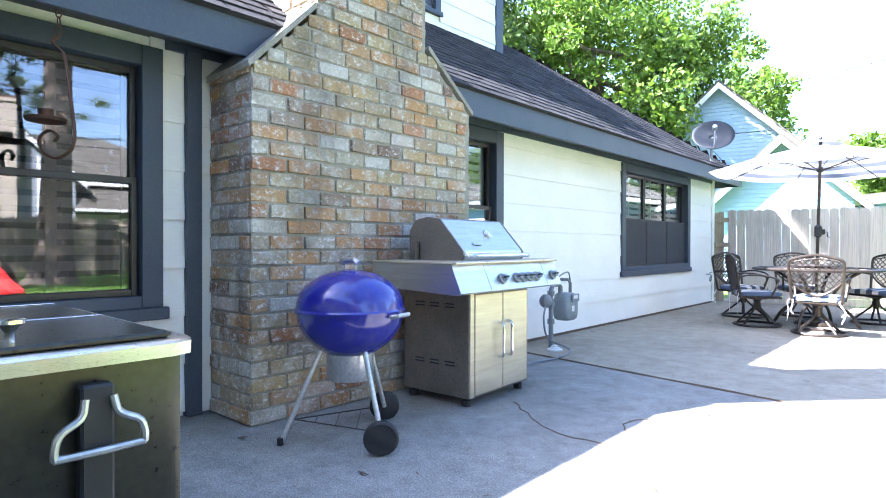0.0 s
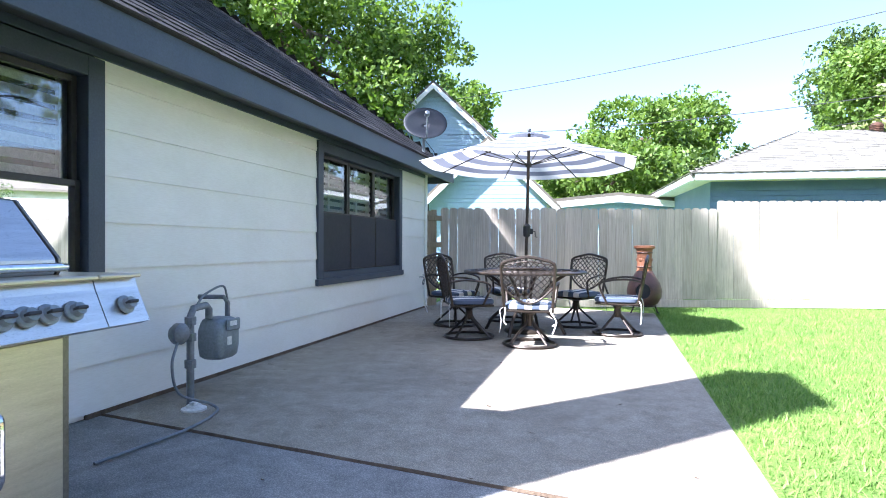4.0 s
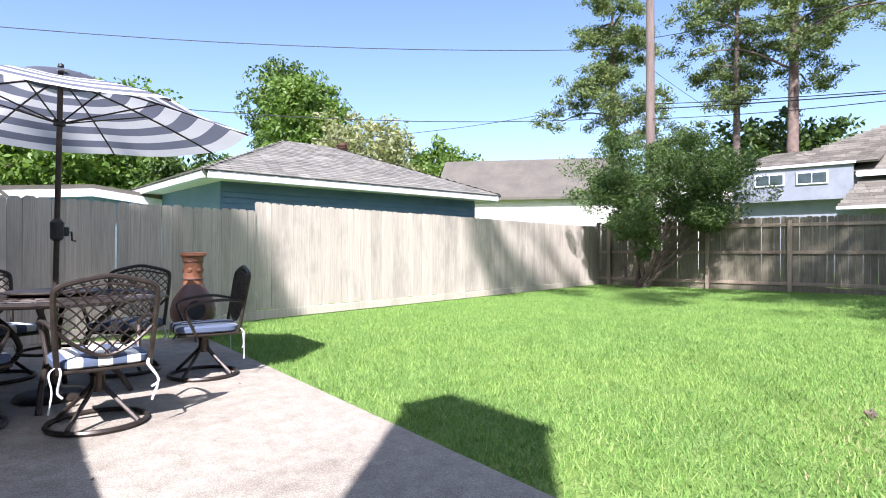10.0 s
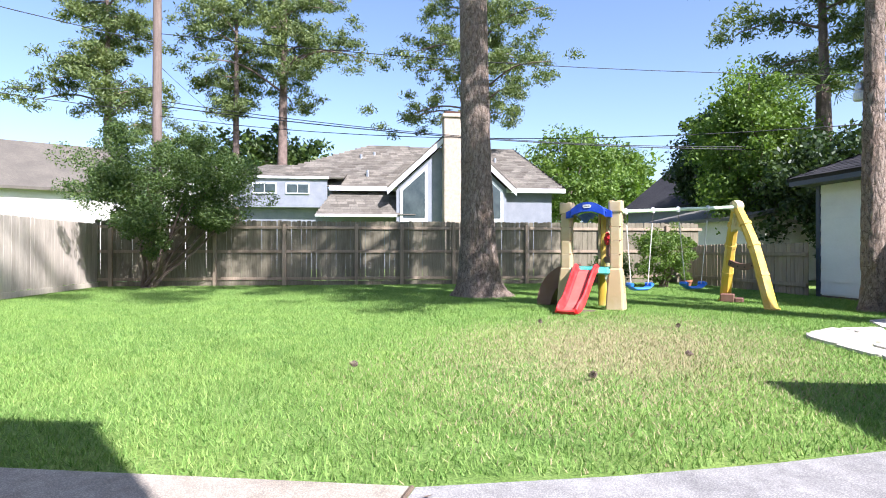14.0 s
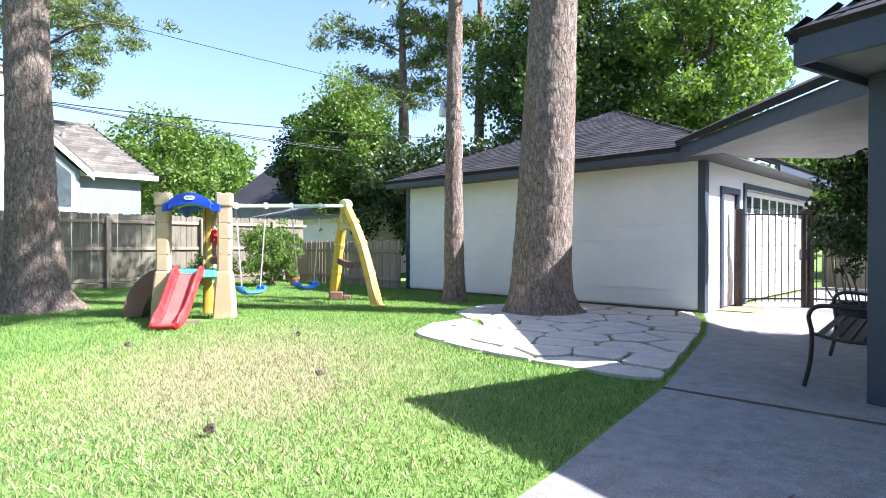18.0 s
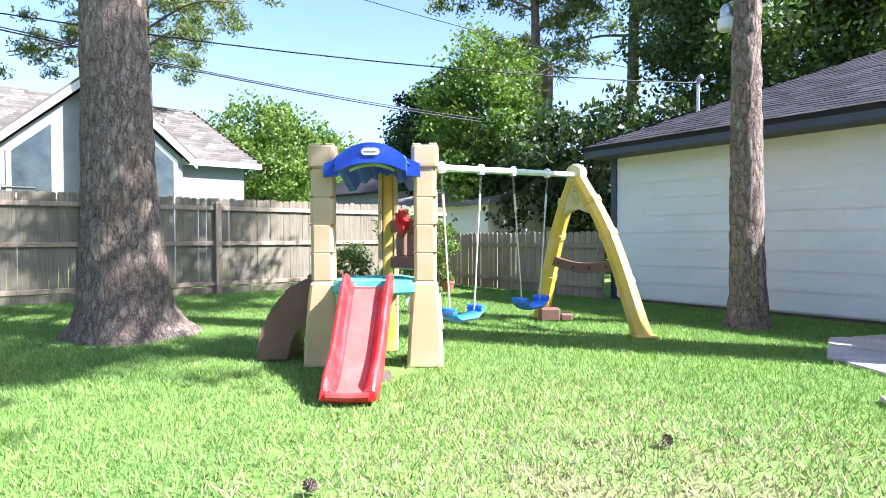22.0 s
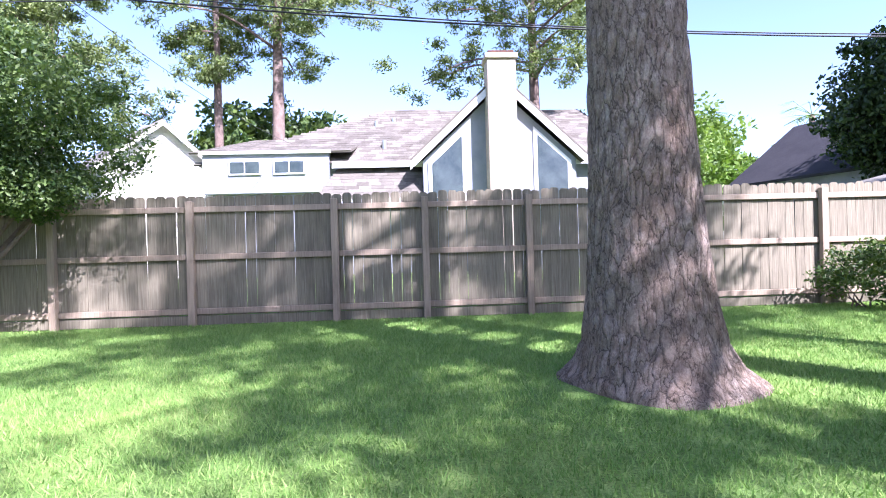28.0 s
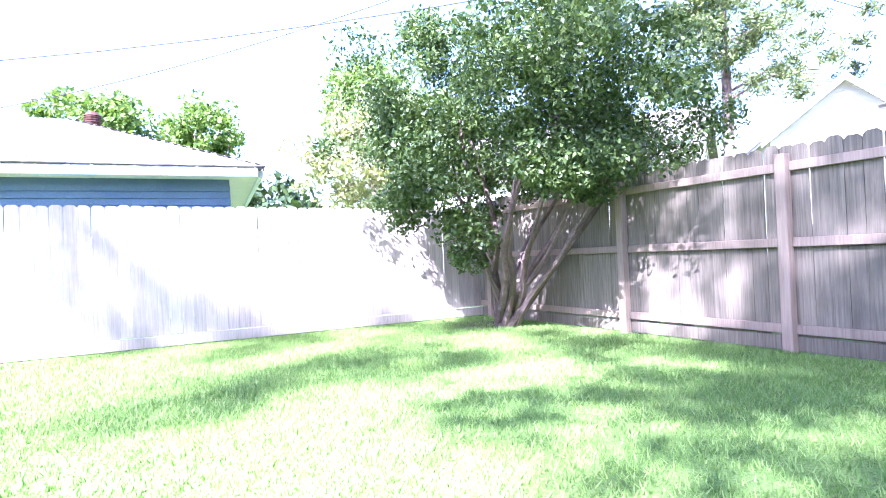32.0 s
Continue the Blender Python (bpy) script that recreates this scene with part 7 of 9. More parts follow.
def chiminea():
    c = thing("chiminea", pose(1.72, 11.5, 0, 0, 0, -20), "terracotta chiminea with a carved neck on an iron stand", "chiminea")
    bm = B()
    lathe(bm, [(0.12, 0.14), (0.19, 0.17), (0.245, 0.27), (0.255, 0.36), (0.225, 0.48), (0.16, 0.58), (0.115, 0.66)], 26)
    body = part("body", bm, CLAY_DARK, c, smooth=True)
    bm = B()
    lathe(bm, [(0.115, 0.66), (0.105, 0.72), (0.105, 0.9), (0.118, 0.98), (0.15, 1.0), (0.15, 1.03), (0.12, 1.04), (0.09, 1.035), (0.08, 0.9)], 26)
    neck = part("neck", bm, CLAY, c, "red-brown flared neck", smooth=True)
    for z in (0.72, 0.93):
        bm = B()
        tube(bm, [(0.11 * math.cos(a), 0.11 * math.sin(a), z) for a in [2 * math.pi * k / 24 for k in range(24)]], 0.01, 6, closed=True)
        part("band", bm, CLAY_DARK, neck)
    for k in range(6):
        a = 2 * math.pi * k / 6
        bm = B()
        lathe(bm, [(0.0, 0.012), (0.02, 0.008), (0.032, 0.0), (0.032, -0.006)], 8, m=pose(0.106 * math.cos(a), 0.106 * math.sin(a), 0.825, 0, 90, math.degrees(a)))
        part("rosette", bm, CLAY, neck)
    bm = B()
    lathe(bm, [(0.13, 0.0), (0.135, 0.03), (0.105, 0.04), (0.10, -0.03)], 20, m=pose(0, -0.232, 0.37, 90, 0, 0) @ Matrix.Diagonal((1, 1.1, 1, 1)))
    part("mouth_rim", bm, CLAY_DARK, body, smooth=True)
    # black disc paints the darkness of a hollow mouth on the closed body
    bm = B()
    lathe(bm, [(0.0, 0.012), (0.10, 0.012), (0.10, 0.0)], 20, m=pose(0, -0.243, 0.37, 90, 0, 0) @ Matrix.Diagonal((1, 1.1, 1, 1)))
    part("mouth_soot", bm, BLACK, body)
    bm = B()
    tube(bm, [(0.17 * math.cos(a), 0.17 * math.sin(a), 0.145) for a in [2 * math.pi * k / 24 for k in range(24)]], 0.011, 6, closed=True)
    part("stand_ring", bm, IRON, c)
    for k in range(3):
        a = radians(30 + 120 * k)
        bm = B()
        tube(bm, [(0.17 * math.cos(a), 0.17 * math.sin(a), 0.15), (0.2 * math.cos(a), 0.2 * math.sin(a), 0.06), (0.235 * math.cos(a), 0.235 * math.sin(a), 0.0)], 0.011, 6)
        part("stand_leg", bm, IRON, c)


def kettle_grill():
    k = thing("kettle_grill", HOUSE @ pose(1.0, -2.13, 0, 0, 0, 14) @ Matrix.Diagonal((0.98, 0.98, 0.93, 1)), "blue enamel kettle grill on aluminium legs with black wheels", "grill")
    R, zc = 0.29, 0.72
    bm = B()
    lathe(bm, [(0.02, zc - 0.265)] + [(R * math.cos(radians(a)), zc + 0.27 * math.sin(radians(a))) for a in range(-72, 1, 9)] + [(R + 0.006, zc + 0.004)], 40)
    part("bowl", bm, BLUE_ENAMEL, k, smooth=True)
    bm = B()
    lathe(bm, [(R + 0.012, zc - 0.006), (R + 0.014, zc + 0.008), (R + 0.002, zc + 0.018)] + [(R * math.cos(radians(a)), zc + 0.018 + 0.215 * math.sin(radians(a))) for a in range(9, 90, 9)] + [(0.01, zc + 0.234)], 40)
    lid = part("lid", bm, BLUE_ENAMEL, k, smooth=True)
    bm = B()
    for s in (-1, 1):
        tube(bm, [(s * 0.035, 0, zc + 0.228), (s * 0.034, 0, zc + 0.262)], 0.006, 6)
    tube(bm, [(-0.055, 0, zc + 0.268), (-0.03, 0, zc + 0.284), (0.03, 0, zc + 0.284), (0.055, 0, zc + 0.268)], 0.018, 8)
    part("lid_handle", bm, STEEL, lid)
    bm = B()
    lathe(bm, [(0.0, 0.0), (0.042, 0.0), (0.045, 0.006), (0.0, 0.008)], 18, m=pose(0.12, -0.12, zc + 0.165, 32, 28, 0))
    part("vent_disc", bm, STEEL, lid)
    for s, w in ((1, 0.05), (-1, 0.03)):
        bm = B()
        tube(bm, [(s * (R + 0.005), -w, zc - 0.02), (s * (R + 0.05), -w, zc - 0.01), (s * (R + 0.05), w, zc - 0.01), (s * (R + 0.005), w, zc - 0.02)], 0.012, 7)
        part("bowl_handle", bm, STEEL if s > 0 else BLACK, k)
    bm = B()
    lathe(bm, [(0.125, 0.33), (0.128, 0.335), (0.128, 0.50), (0.10, 0.515)], 28)
    ash = part("ash_catcher", bm, ALU, k, "dull aluminium ash catcher", smooth=True)
    for i in range(22):
        a = 2 * math.pi * i / 22
        bm = B()
        lathe(bm, [(0.0, 0.002), (0.008, 0.002), (0.008, 0.0)], 8, m=pose(0.128 * math.cos(a), 0.128 * math.sin(a), 0.485, 0, 90, math.degrees(a)))
        part("vent_hole", bm, BLACK, ash)
    feet = [(-0.22, -0.30), (0.30, -0.14), (0.02, 0.30)]
    for i, (x, y) in enumerate(feet):
        bm = B()
        tp = Vector((x, y, 0)).normalized() * 0.15
        z0 = 0.0 if i == 0 else 0.09
        rod(bm, (tp.x, tp.y, 0.53), (x, y, z0), 0.0135, 0.0135, 10)
        leg = part("leg", bm, ALU, k, smooth=True)
        bm = B()
        if i == 0:
            lathe(bm, [(0.017, 0.0), (0.019, 0.03), (0.016, 0.04)], 10, c=(x, y, 0))
            part("foot_cap", bm, BLACK, leg)
    axle = Vector((0.28, 0.44, 0)).normalized()
    for (x, y), s in zip(feet[1:], (-1, 1)):
        c = Vector((x, y, 0.088)) + Vector((-0.537, 0.843, 0)) * s * 0.035
        bm = B()
        d = Vector((-0.537, 0.843, 0)) * s
        m = Matrix.Translation(c) @ d.to_track_quat("Z", "Y").to_matrix().to_4x4()
        lathe(bm, [(0.0, -0.022), (0.078, -0.022), (0.088, -0.015), (0.088, 0.015), (0.078, 0.022), (0.05, 0.016), (0.02, 0.024), (0.0, 0.024)], 26, m=m)
        part("wheel", bm, BLACK, k, smooth=True)
    bm = B()
    pts = [(-0.18, -0.24, 0.13), (0.27, -0.13, 0.10), (0.02, 0.27, 0.10)]
    for a, b in ((0, 1), (1, 2), (2, 0)):
        tube(bm, [pts[a], pts[b]], 0.004, 5)
    for f in (0.25, 0.5, 0.75):
        tube(bm, [Vector(pts[0]).lerp(Vector(pts[1]), f), Vector(pts[0]).lerp(Vector(pts[2]), f)], 0.003, 5)
    part("wire_shelf", bm, IRON, k)


def gas_grill():
    # x to the grill's front, y along it
    g = thing("gas_grill", HOUSE @ pose(0.585, -1.0, 0, 0, 0, 3) @ Matrix.Diagonal((1.05, 0.95, 0.95, 1)), "stainless gas grill with a hood, side shelf and cabinet doors", "grill")
    W, D = 0.74, 0.52
    # cabinet and hood ends use a darker steel than the doors and hood
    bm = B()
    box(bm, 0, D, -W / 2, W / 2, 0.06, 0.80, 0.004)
    body = part("cabinet", bm, STEEL_DARK, g, "dark steel cabinet")
    for z in (0.26, 0.65):
        for x in (0.10, 0.22, 0.34):
            for q in (0, 0.022):
                bm = B()
                box(bm, x, x + 0.075, -W / 2 - 0.003, -W / 2 + 0.002, z + q, z + q + 0.009, 0.001)
                part("vent_slot", bm, BLACK, body)
    for s in (0, 1):
        bm = B()
        y0 = -W / 2 + 0.045 + s * (W / 2 - 0.045) + 0.002 * s
        y1 = y0 + W / 2 - 0.05
        box(bm, D + 0.001, D + 0.022, y0, y1, 0.08, 0.745, 0.005)
        dr = part("door", bm, STEEL_WARM, g, "golden-toned brushed steel door")
        bm = B()
        yy = y1 - 0.05 if s == 0 else y0 + 0.05
        tube(bm, spline([(D + 0.02, yy, 0.30), (D + 0.055, yy, 0.315), (D + 0.058, yy, 0.42), (D + 0.055, yy, 0.525), (D + 0.02, yy, 0.54)], 5), 0.011, 8)
        part("handle", bm, CHROME, dr, "bright bar handle", smooth=True)
    bm = B()
    box(bm, D + 0.0005, D + 0.015, -W / 2 - 0.002, -W / 2 + 0.043, 0.065, 0.79, 0.003)
    part("door_post", bm, STEEL_WARM, g)
    bm = B()
    box(bm, D, D + 0.03, -W / 2, W / 2, 0.755, 0.795, 0.004)
    part("top_trim", bm, STEEL_WARM, g)
    for x in (0.05, D - 0.05):
        for y in (-W / 2 + 0.05, W / 2 - 0.05):
            bm = B()
            lathe(bm, [(0.02, 0.06), (0.02, 0.045), (0.03, 0.04), (0.03, 0.0)], 10, c=(x, y, 0))
            part("caster", bm, BLACK, g)
    # control panel and shelves
    for a, b, mat, nm in ((-0.68, -0.36, STEEL, "side_shelf"), (-0.355, 0.365, STEEL, "control_panel"), (0.37, 0.575, STEEL, "side_burner")):
        bm = B()
        prism(bm, [(0.0, 0.80), (D + 0.12, 0.765), (D + 0.16, 0.78), (D + 0.105, 0.915), (D + 0.095, 0.95), (0.0, 0.95)], b - a, pose(0, b, 0) @ XZ)
        p = part(nm, bm, mat, g)
        bm = B()
        box(bm, -0.01, D + 0.125, a, b, 0.951, 0.968, 0.005)
        part("top_sheet", bm, STEEL_WARM, p)
    for y in (-0.2, -0.02, 0.06, 0.14, 0.24, 0.475):
        m = pose(D + 0.135, y, 0.85, 0, 66, 0)
        bm = B()
        lathe(bm, [(0.0, 0.0), (0.036, 0.0), (0.036, 0.008), (0.028, 0.012), (0.0, 0.012)], 20, m=m)
        lathe(bm, [(0.024, 0.012), (0.022, 0.035), (0.0, 0.036)], 16, m=m)
        kb = part("knob", bm, METER, g, "grey control knob with a chrome collar", smooth=True)
        bm = B()
        box(bm, -0.006, 0.006, -0.023, 0.023, 0.02, 0.045, 0.003, m)
        part("grip", bm, BLACK, kb)
    # hood
    sec = [(0.05, 0.965), (0.05, 1.17), (0.10, 1.245), (0.20, 1.265), (0.30, 1.25), (0.48, 1.03), (0.485, 0.99), (0.47, 0.965)]
    bm = B()
    prism(bm, sec, W - 0.03, pose(0, W / 2 - 0.015, 0) @ XZ)
    bmesh.ops.bevel(bm, geom=[e for e in bm.edges], offset=0.006, segments=1, affect="EDGES")
    hood = part("hood", bm, STEEL, g, "brushed steel hood")
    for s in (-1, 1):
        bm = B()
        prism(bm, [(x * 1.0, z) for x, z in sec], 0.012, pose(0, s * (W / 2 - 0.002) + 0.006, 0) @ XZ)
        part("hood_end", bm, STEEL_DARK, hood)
    bm = B()
    tube(bm, [(0.50, -W / 2 + 0.03, 1.0), (0.545, -W / 2 + 0.05, 1.0), (0.548, -W / 2 + 0.09, 1.0), (0.548, W / 2 - 0.09, 1.0), (0.545, W / 2 - 0.05, 1.0), (0.50, W / 2 - 0.03, 1.0)], 0.016, 10)
    part("hood_handle", bm, CHROME, hood, smooth=True)
    m = pose(0.385, 0.05, 1.152, 0, 50.7, 0)
    bm = B()
    lathe(bm, [(0.0, 0.0), (0.034, 0.0), (0.034, 0.012), (0.028, 0.014), (0.0, 0.010)], 20, m=m)
    th = part("thermometer", bm, CHROME, hood)
    bm = B()
    lathe(bm, [(0.0, 0.0105), (0.026, 0.0105), (0.026, 0.0125), (0.0, 0.013)], 18, m=m)
    part("dial", bm, WHITE_PLASTIC, th)
    bm = B()
    box(bm, 0.0, 0.003, -0.05, 0.05, -0.012, 0.012, 0.001, pose(0.445, -0.16, 1.082, 0, -39.3, 0))
    part("name_plate", bm, ALU, hood)
    bm = B()
    box(bm, 0.10, 0.14, -W / 2 - 0.05, -W / 2 - 0.01, 0.97, 1.10, 0.004)
    box(bm, 0.11, 0.13, -W / 2 - 0.09, -W / 2 - 0.05, 0.99, 1.02, 0.003)
    part("rotisserie_bracket", bm, STEEL_DARK, hood)


def gas_meter():
    g = thing("gas_meter", HOUSE @ pose(0.32, 0.97, 0) @ Matrix.Diagonal((1, 0.93, 0.95, 1)), "grey gas meter with pipes and regulator against the wall", "gas meter")
    bm = B()
    tube(bm, [(0.06, -0.10, 0.0), (0.06, -0.10, 0.60), (0.06, -0.07, 0.65), (0.06, 0.06, 0.66), (0.06, 0.09, 0.63), (0.06, 0.09, 0.56)], 0.024, 10)
    part("riser", bm, PIPE, g, smooth=True)
    for z in (0.28, 0.46, 0.57):
        bm = B()
        lathe(bm, [(0.024, -0.03), (0.036, -0.026), (0.036, 0.026), (0.024, 0.03)], 10, c=(0.06, -0.10, z))
        part("fitting", bm, PIPE, g)
    bm = B()
    lathe(bm, [(0.0, -0.045), (0.05, -0.045), (0.07, -0.02), (0.07, 0.02), (0.045, 0.045), (0.0, 0.05)], 18, m=pose(0.07, -0.22, 0.50, 0, 90, 0))
    rod(bm, (0.06, -0.20, 0.50), (0.06, -0.10, 0.50), 0.02, 0.02, 8)
    part("regulator", bm, PIPE, g, smooth=True)
    bm = B()
    rings = [[bm.verts.new((x, y, z)) for x, y in [(0.06 + 0.10 * s * math.copysign(abs(math.cos(a)) ** 0.5, math.cos(a)), 0.20 + 0.135 * s * math.copysign(abs(math.sin(a)) ** 0.5, math.sin(a))) for a in [2 * math.pi * k / 24 for k in range(24)]]] for z, s in ((0.27, 0.72), (0.29, 0.92), (0.36, 1.0), (0.47, 1.0), (0.52, 0.9), (0.55, 0.78), (0.56, 0.6))]
    skin(bm, rings)
    mb = part("meter_case", bm, METER, g, "grey cast meter case", smooth=True)
    bm = B()
    box(bm, 0.155, 0.175, 0.14, 0.29, 0.47, 0.555, 0.008)
    part("index_box", bm, METER, mb)
    bm = B()
    box(bm, 0.1755, 0.179, 0.16, 0.24, 0.505, 0.54, 0.001)
    part("dial_window", bm, WHITE_PLASTIC, mb)
    bm = B()
    box(bm, 0.160, 0.164, 0.15, 0.20, 0.37, 0.43, 0.001)
    part("label_plate", bm, WHITE_PLASTIC, mb)
    bm = B()
    tube(bm, [(0.06, 0.30, 0.54), (0.06, 0.30, 0.66), (0.05, 0.27, 0.70), (-0.12, 0.22, 0.70)], 0.018, 8)
    tube(bm, spline([(0.06, 0.30, 0.68), (0.07, 0.24, 0.78), (0.07, 0.1, 0.76), (0.07, -0.02, 0.70), (0.07, -0.14, 0.52)], 5), 0.008, 6)
    part("outlet_pipe", bm, PIPE, g, smooth=True)
    bm = B()
    tube(bm, spline([(0.09, -0.26, 0.45), (0.13, -0.36, 0.32), (0.16, -0.33, 0.14), (0.26, -0.18, 0.05), (0.34, -0.22, 0.012), (0.40, -0.6, 0.012), (0.34, -1.15, 0.012)], 6), 0.009, 6)
    part("hose", bm, PIPE, g, "grey flexible hose to the grill")
    c = thing("drain_cap", HOUSE @ pose(0.47, 0.80, 0), "white plastic drain clean-out cap on the slab", "drain cap")
    bm = B()
    lathe(bm, [(0.075, 0.0), (0.075, 0.012), (0.05, 0.02), (0.045, 0.03), (0.0, 0.03)], 20)
    part("flange", bm, WHITE_PLASTIC, c)
    bm = B()
    box(bm, -0.02, 0.02, -0.02, 0.02, 0.03, 0.05, 0.003)
    part("key_stub", bm, WHITE_PLASTIC, c)


def cooler():
    """A patio cooler on legs; its end looks to the walk's start."""
    c = thing("patio_cooler", HOUSE @ pose(2.45, -3.87, 0.0, 0, 0, 0) @ Matrix.Diagonal((1, 1, 0.98, 1)), "dark steel patio cooler with chrome lid edge, knobs and wire handle", "cooler")
    x0, x1, y0, y1, z0, z1 = -0.72, 0.0, -0.235, 0.235, 0.40, 0.845
    bm = B()
    rings = [square_ring(bm, (x1 - x0) * s, (y1 - y0) * s, z, 0.04, (x0 + x1) / 2, 0.0) for z, s in ((z0, 0.96), (z0 + 0.02, 1.0), (z1, 1.0))]
    skin(bm, rings)
    part("tub", bm, COOLER, c, smooth=True)
    bm = B()
    rings = [square_ring(bm, (x1 - x0) + d, (y1 - y0) + d, z, 0.045, (x0 + x1) / 2, 0.0) for z, d in ((z1 - 0.002, 0.0), (z1, 0.028), (z1 + 0.022, 0.03), (z1 + 0.026, 0.02))]
    skin(bm, rings)
    part("lid_rim", bm, STEEL, c, "polished steel rim", smooth=True)
    for a, b in ((x0 + 0.02, (x0 + x1) / 2 - 0.004), ((x0 + x1) / 2 + 0.004, x1 - 0.02)):
        bm = B()
        box(bm, a, b, y0 + 0.02, y1 - 0.02, z1 + 0.026, z1 + 0.038, 0.008)
        ld = part("lid", bm, COOLER, c)
        bm = B()
        lathe(bm, [(0.008, 0.0), (0.007, 0.014), (0.012, 0.022), (0.021, 0.028), (0.021, 0.034), (0.0, 0.036)], 16, c=((b - 0.07 if b > -0.1 else b - 0.05), 0.0, z1 + 0.038))
        part("knob", bm, CHROME, ld, smooth=True)
        bm = B()
        box(bm, a, a + 0.01, y0 + 0.03, y1 - 0.03, z1 + 0.038, z1 + 0.041, 0.001)
        part("edge_strip", bm, CHROME, ld)
    bm = B()
    box(bm, 0.001, 0.03, 0.062, 0.108, 0.60, 0.82, 0.004)
    part("bottle_opener_bracket", bm, BLACK, c)
    bm = B()
    tube(bm, spline([(0.035, 0.066, 0.802), (0.04, 0.059, 0.776), (0.045, 0.031, 0.758), (0.045, 0.025, 0.728), (0.045, 0.039, 0.724), (0.045, 0.131, 0.724), (0.045, 0.145, 0.728), (0.045, 0.139, 0.758), (0.04, 0.111, 0.776), (0.035, 0.104, 0.802)], 4), 0.006, 8)
    part("wire_handle", bm, ALU, c, "white wire handle", smooth=True)
    for x in (x0 + 0.05, x1 - 0.05):
        for y in (y0 + 0.04, y1 - 0.04):
            bm = B()
            box(bm, x - 0.02, x + 0.02, y - 0.02, y + 0.02, 0.075, 0.45, 0.004)
            lg = part("leg", bm, BLACK, c)
            bm = B()
            lathe(bm, [(0.0, -0.012), (0.032, -0.012), (0.036, 0.0), (0.032, 0.012), (0.0, 0.012)], 16, m=pose(x, y, 0.036, 90, 0, 20))
            part("caster", bm, ALU, lg)
    near = copy_thing(c, HOUSE @ pose(3.36, -4.50, 0.0) @ Matrix.Diagonal((1, 1, 0.96, 1)))
    tagged(near, "dark steel patio cooler on black legs by the wing wall", "cooler")


def bench():
    b = thing("garden_bench", pose(-0.2, -1.42, 0, 0, 0, 94.8), "long black metal garden bench with a slatted seat", "bench")
    for x in (-0.8, 0.8):
        bm = B()
        tube(bm, spline([(x, -0.30, 0.0), (x, -0.26, 0.2), (x, -0.25, 0.42), (x, -0.27, 0.56), (x, -0.2, 0.635), (x, 0.0, 0.63), (x, 0.2, 0.61)], 5), 0.017, 8)
        part("front_leg", bm, IRON, b, smooth=True)
        bm = B()
        tube(bm, spline([(x, 0.36, 0.0), (x, 0.29, 0.2), (x, 0.24, 0.42), (x, 0.28, 0.65), (x, 0.33, 0.85)], 5), 0.017, 8)
        part("back_leg", bm, IRON, b, smooth=True)
        bm = B()
        tube(bm, spline([(x, -0.25, 0.42), (x, -0.1, 0.385), (x, 0.1, 0.375), (x, 0.24, 0.41)], 4), 0.013, 7)
        part("seat_bracket", bm, IRON, b, smooth=True)
    for k in range(6):
        y = -0.23 + k * 0.082
        bm = B()
        z = 0.40 - 0.022 * math.sin(k / 5 * math.pi)
        box(bm, -0.79, 0.79, y, y + 0.055, z, z + 0.012, 0.003)
        part("seat_slat", bm, IRON, b)
    for k in range(4):
        z = 0.50 + 0.1 * k
        bm = B()
        box(bm, -0.79, 0.79, 0.245 + 0.022 * k, 0.257 + 0.022 * k, z, z + 0.055, 0.003)
        part("back_slat", bm, IRON, b)
    p = shrub("potted_shrub", 0.12, -3.6, (0.62, 0.62, 0.75), 1.45, "dark leafy shrub in a pot under the covered way", 17, LEAF_DARK, 60, 90, 0.075, 0.18, 7, 0.014)
    bm = B()
    lathe(bm, [(0.2, 0.0), (0.24, 0.02), (0.29, 0.36), (0.31, 0.37), (0.31, 0.42), (0.27, 0.42), (0.25, 0.36), (0.0, 0.35)], 22)
    part("pot", bm, BLACK, p, "black plant pot", smooth=True)


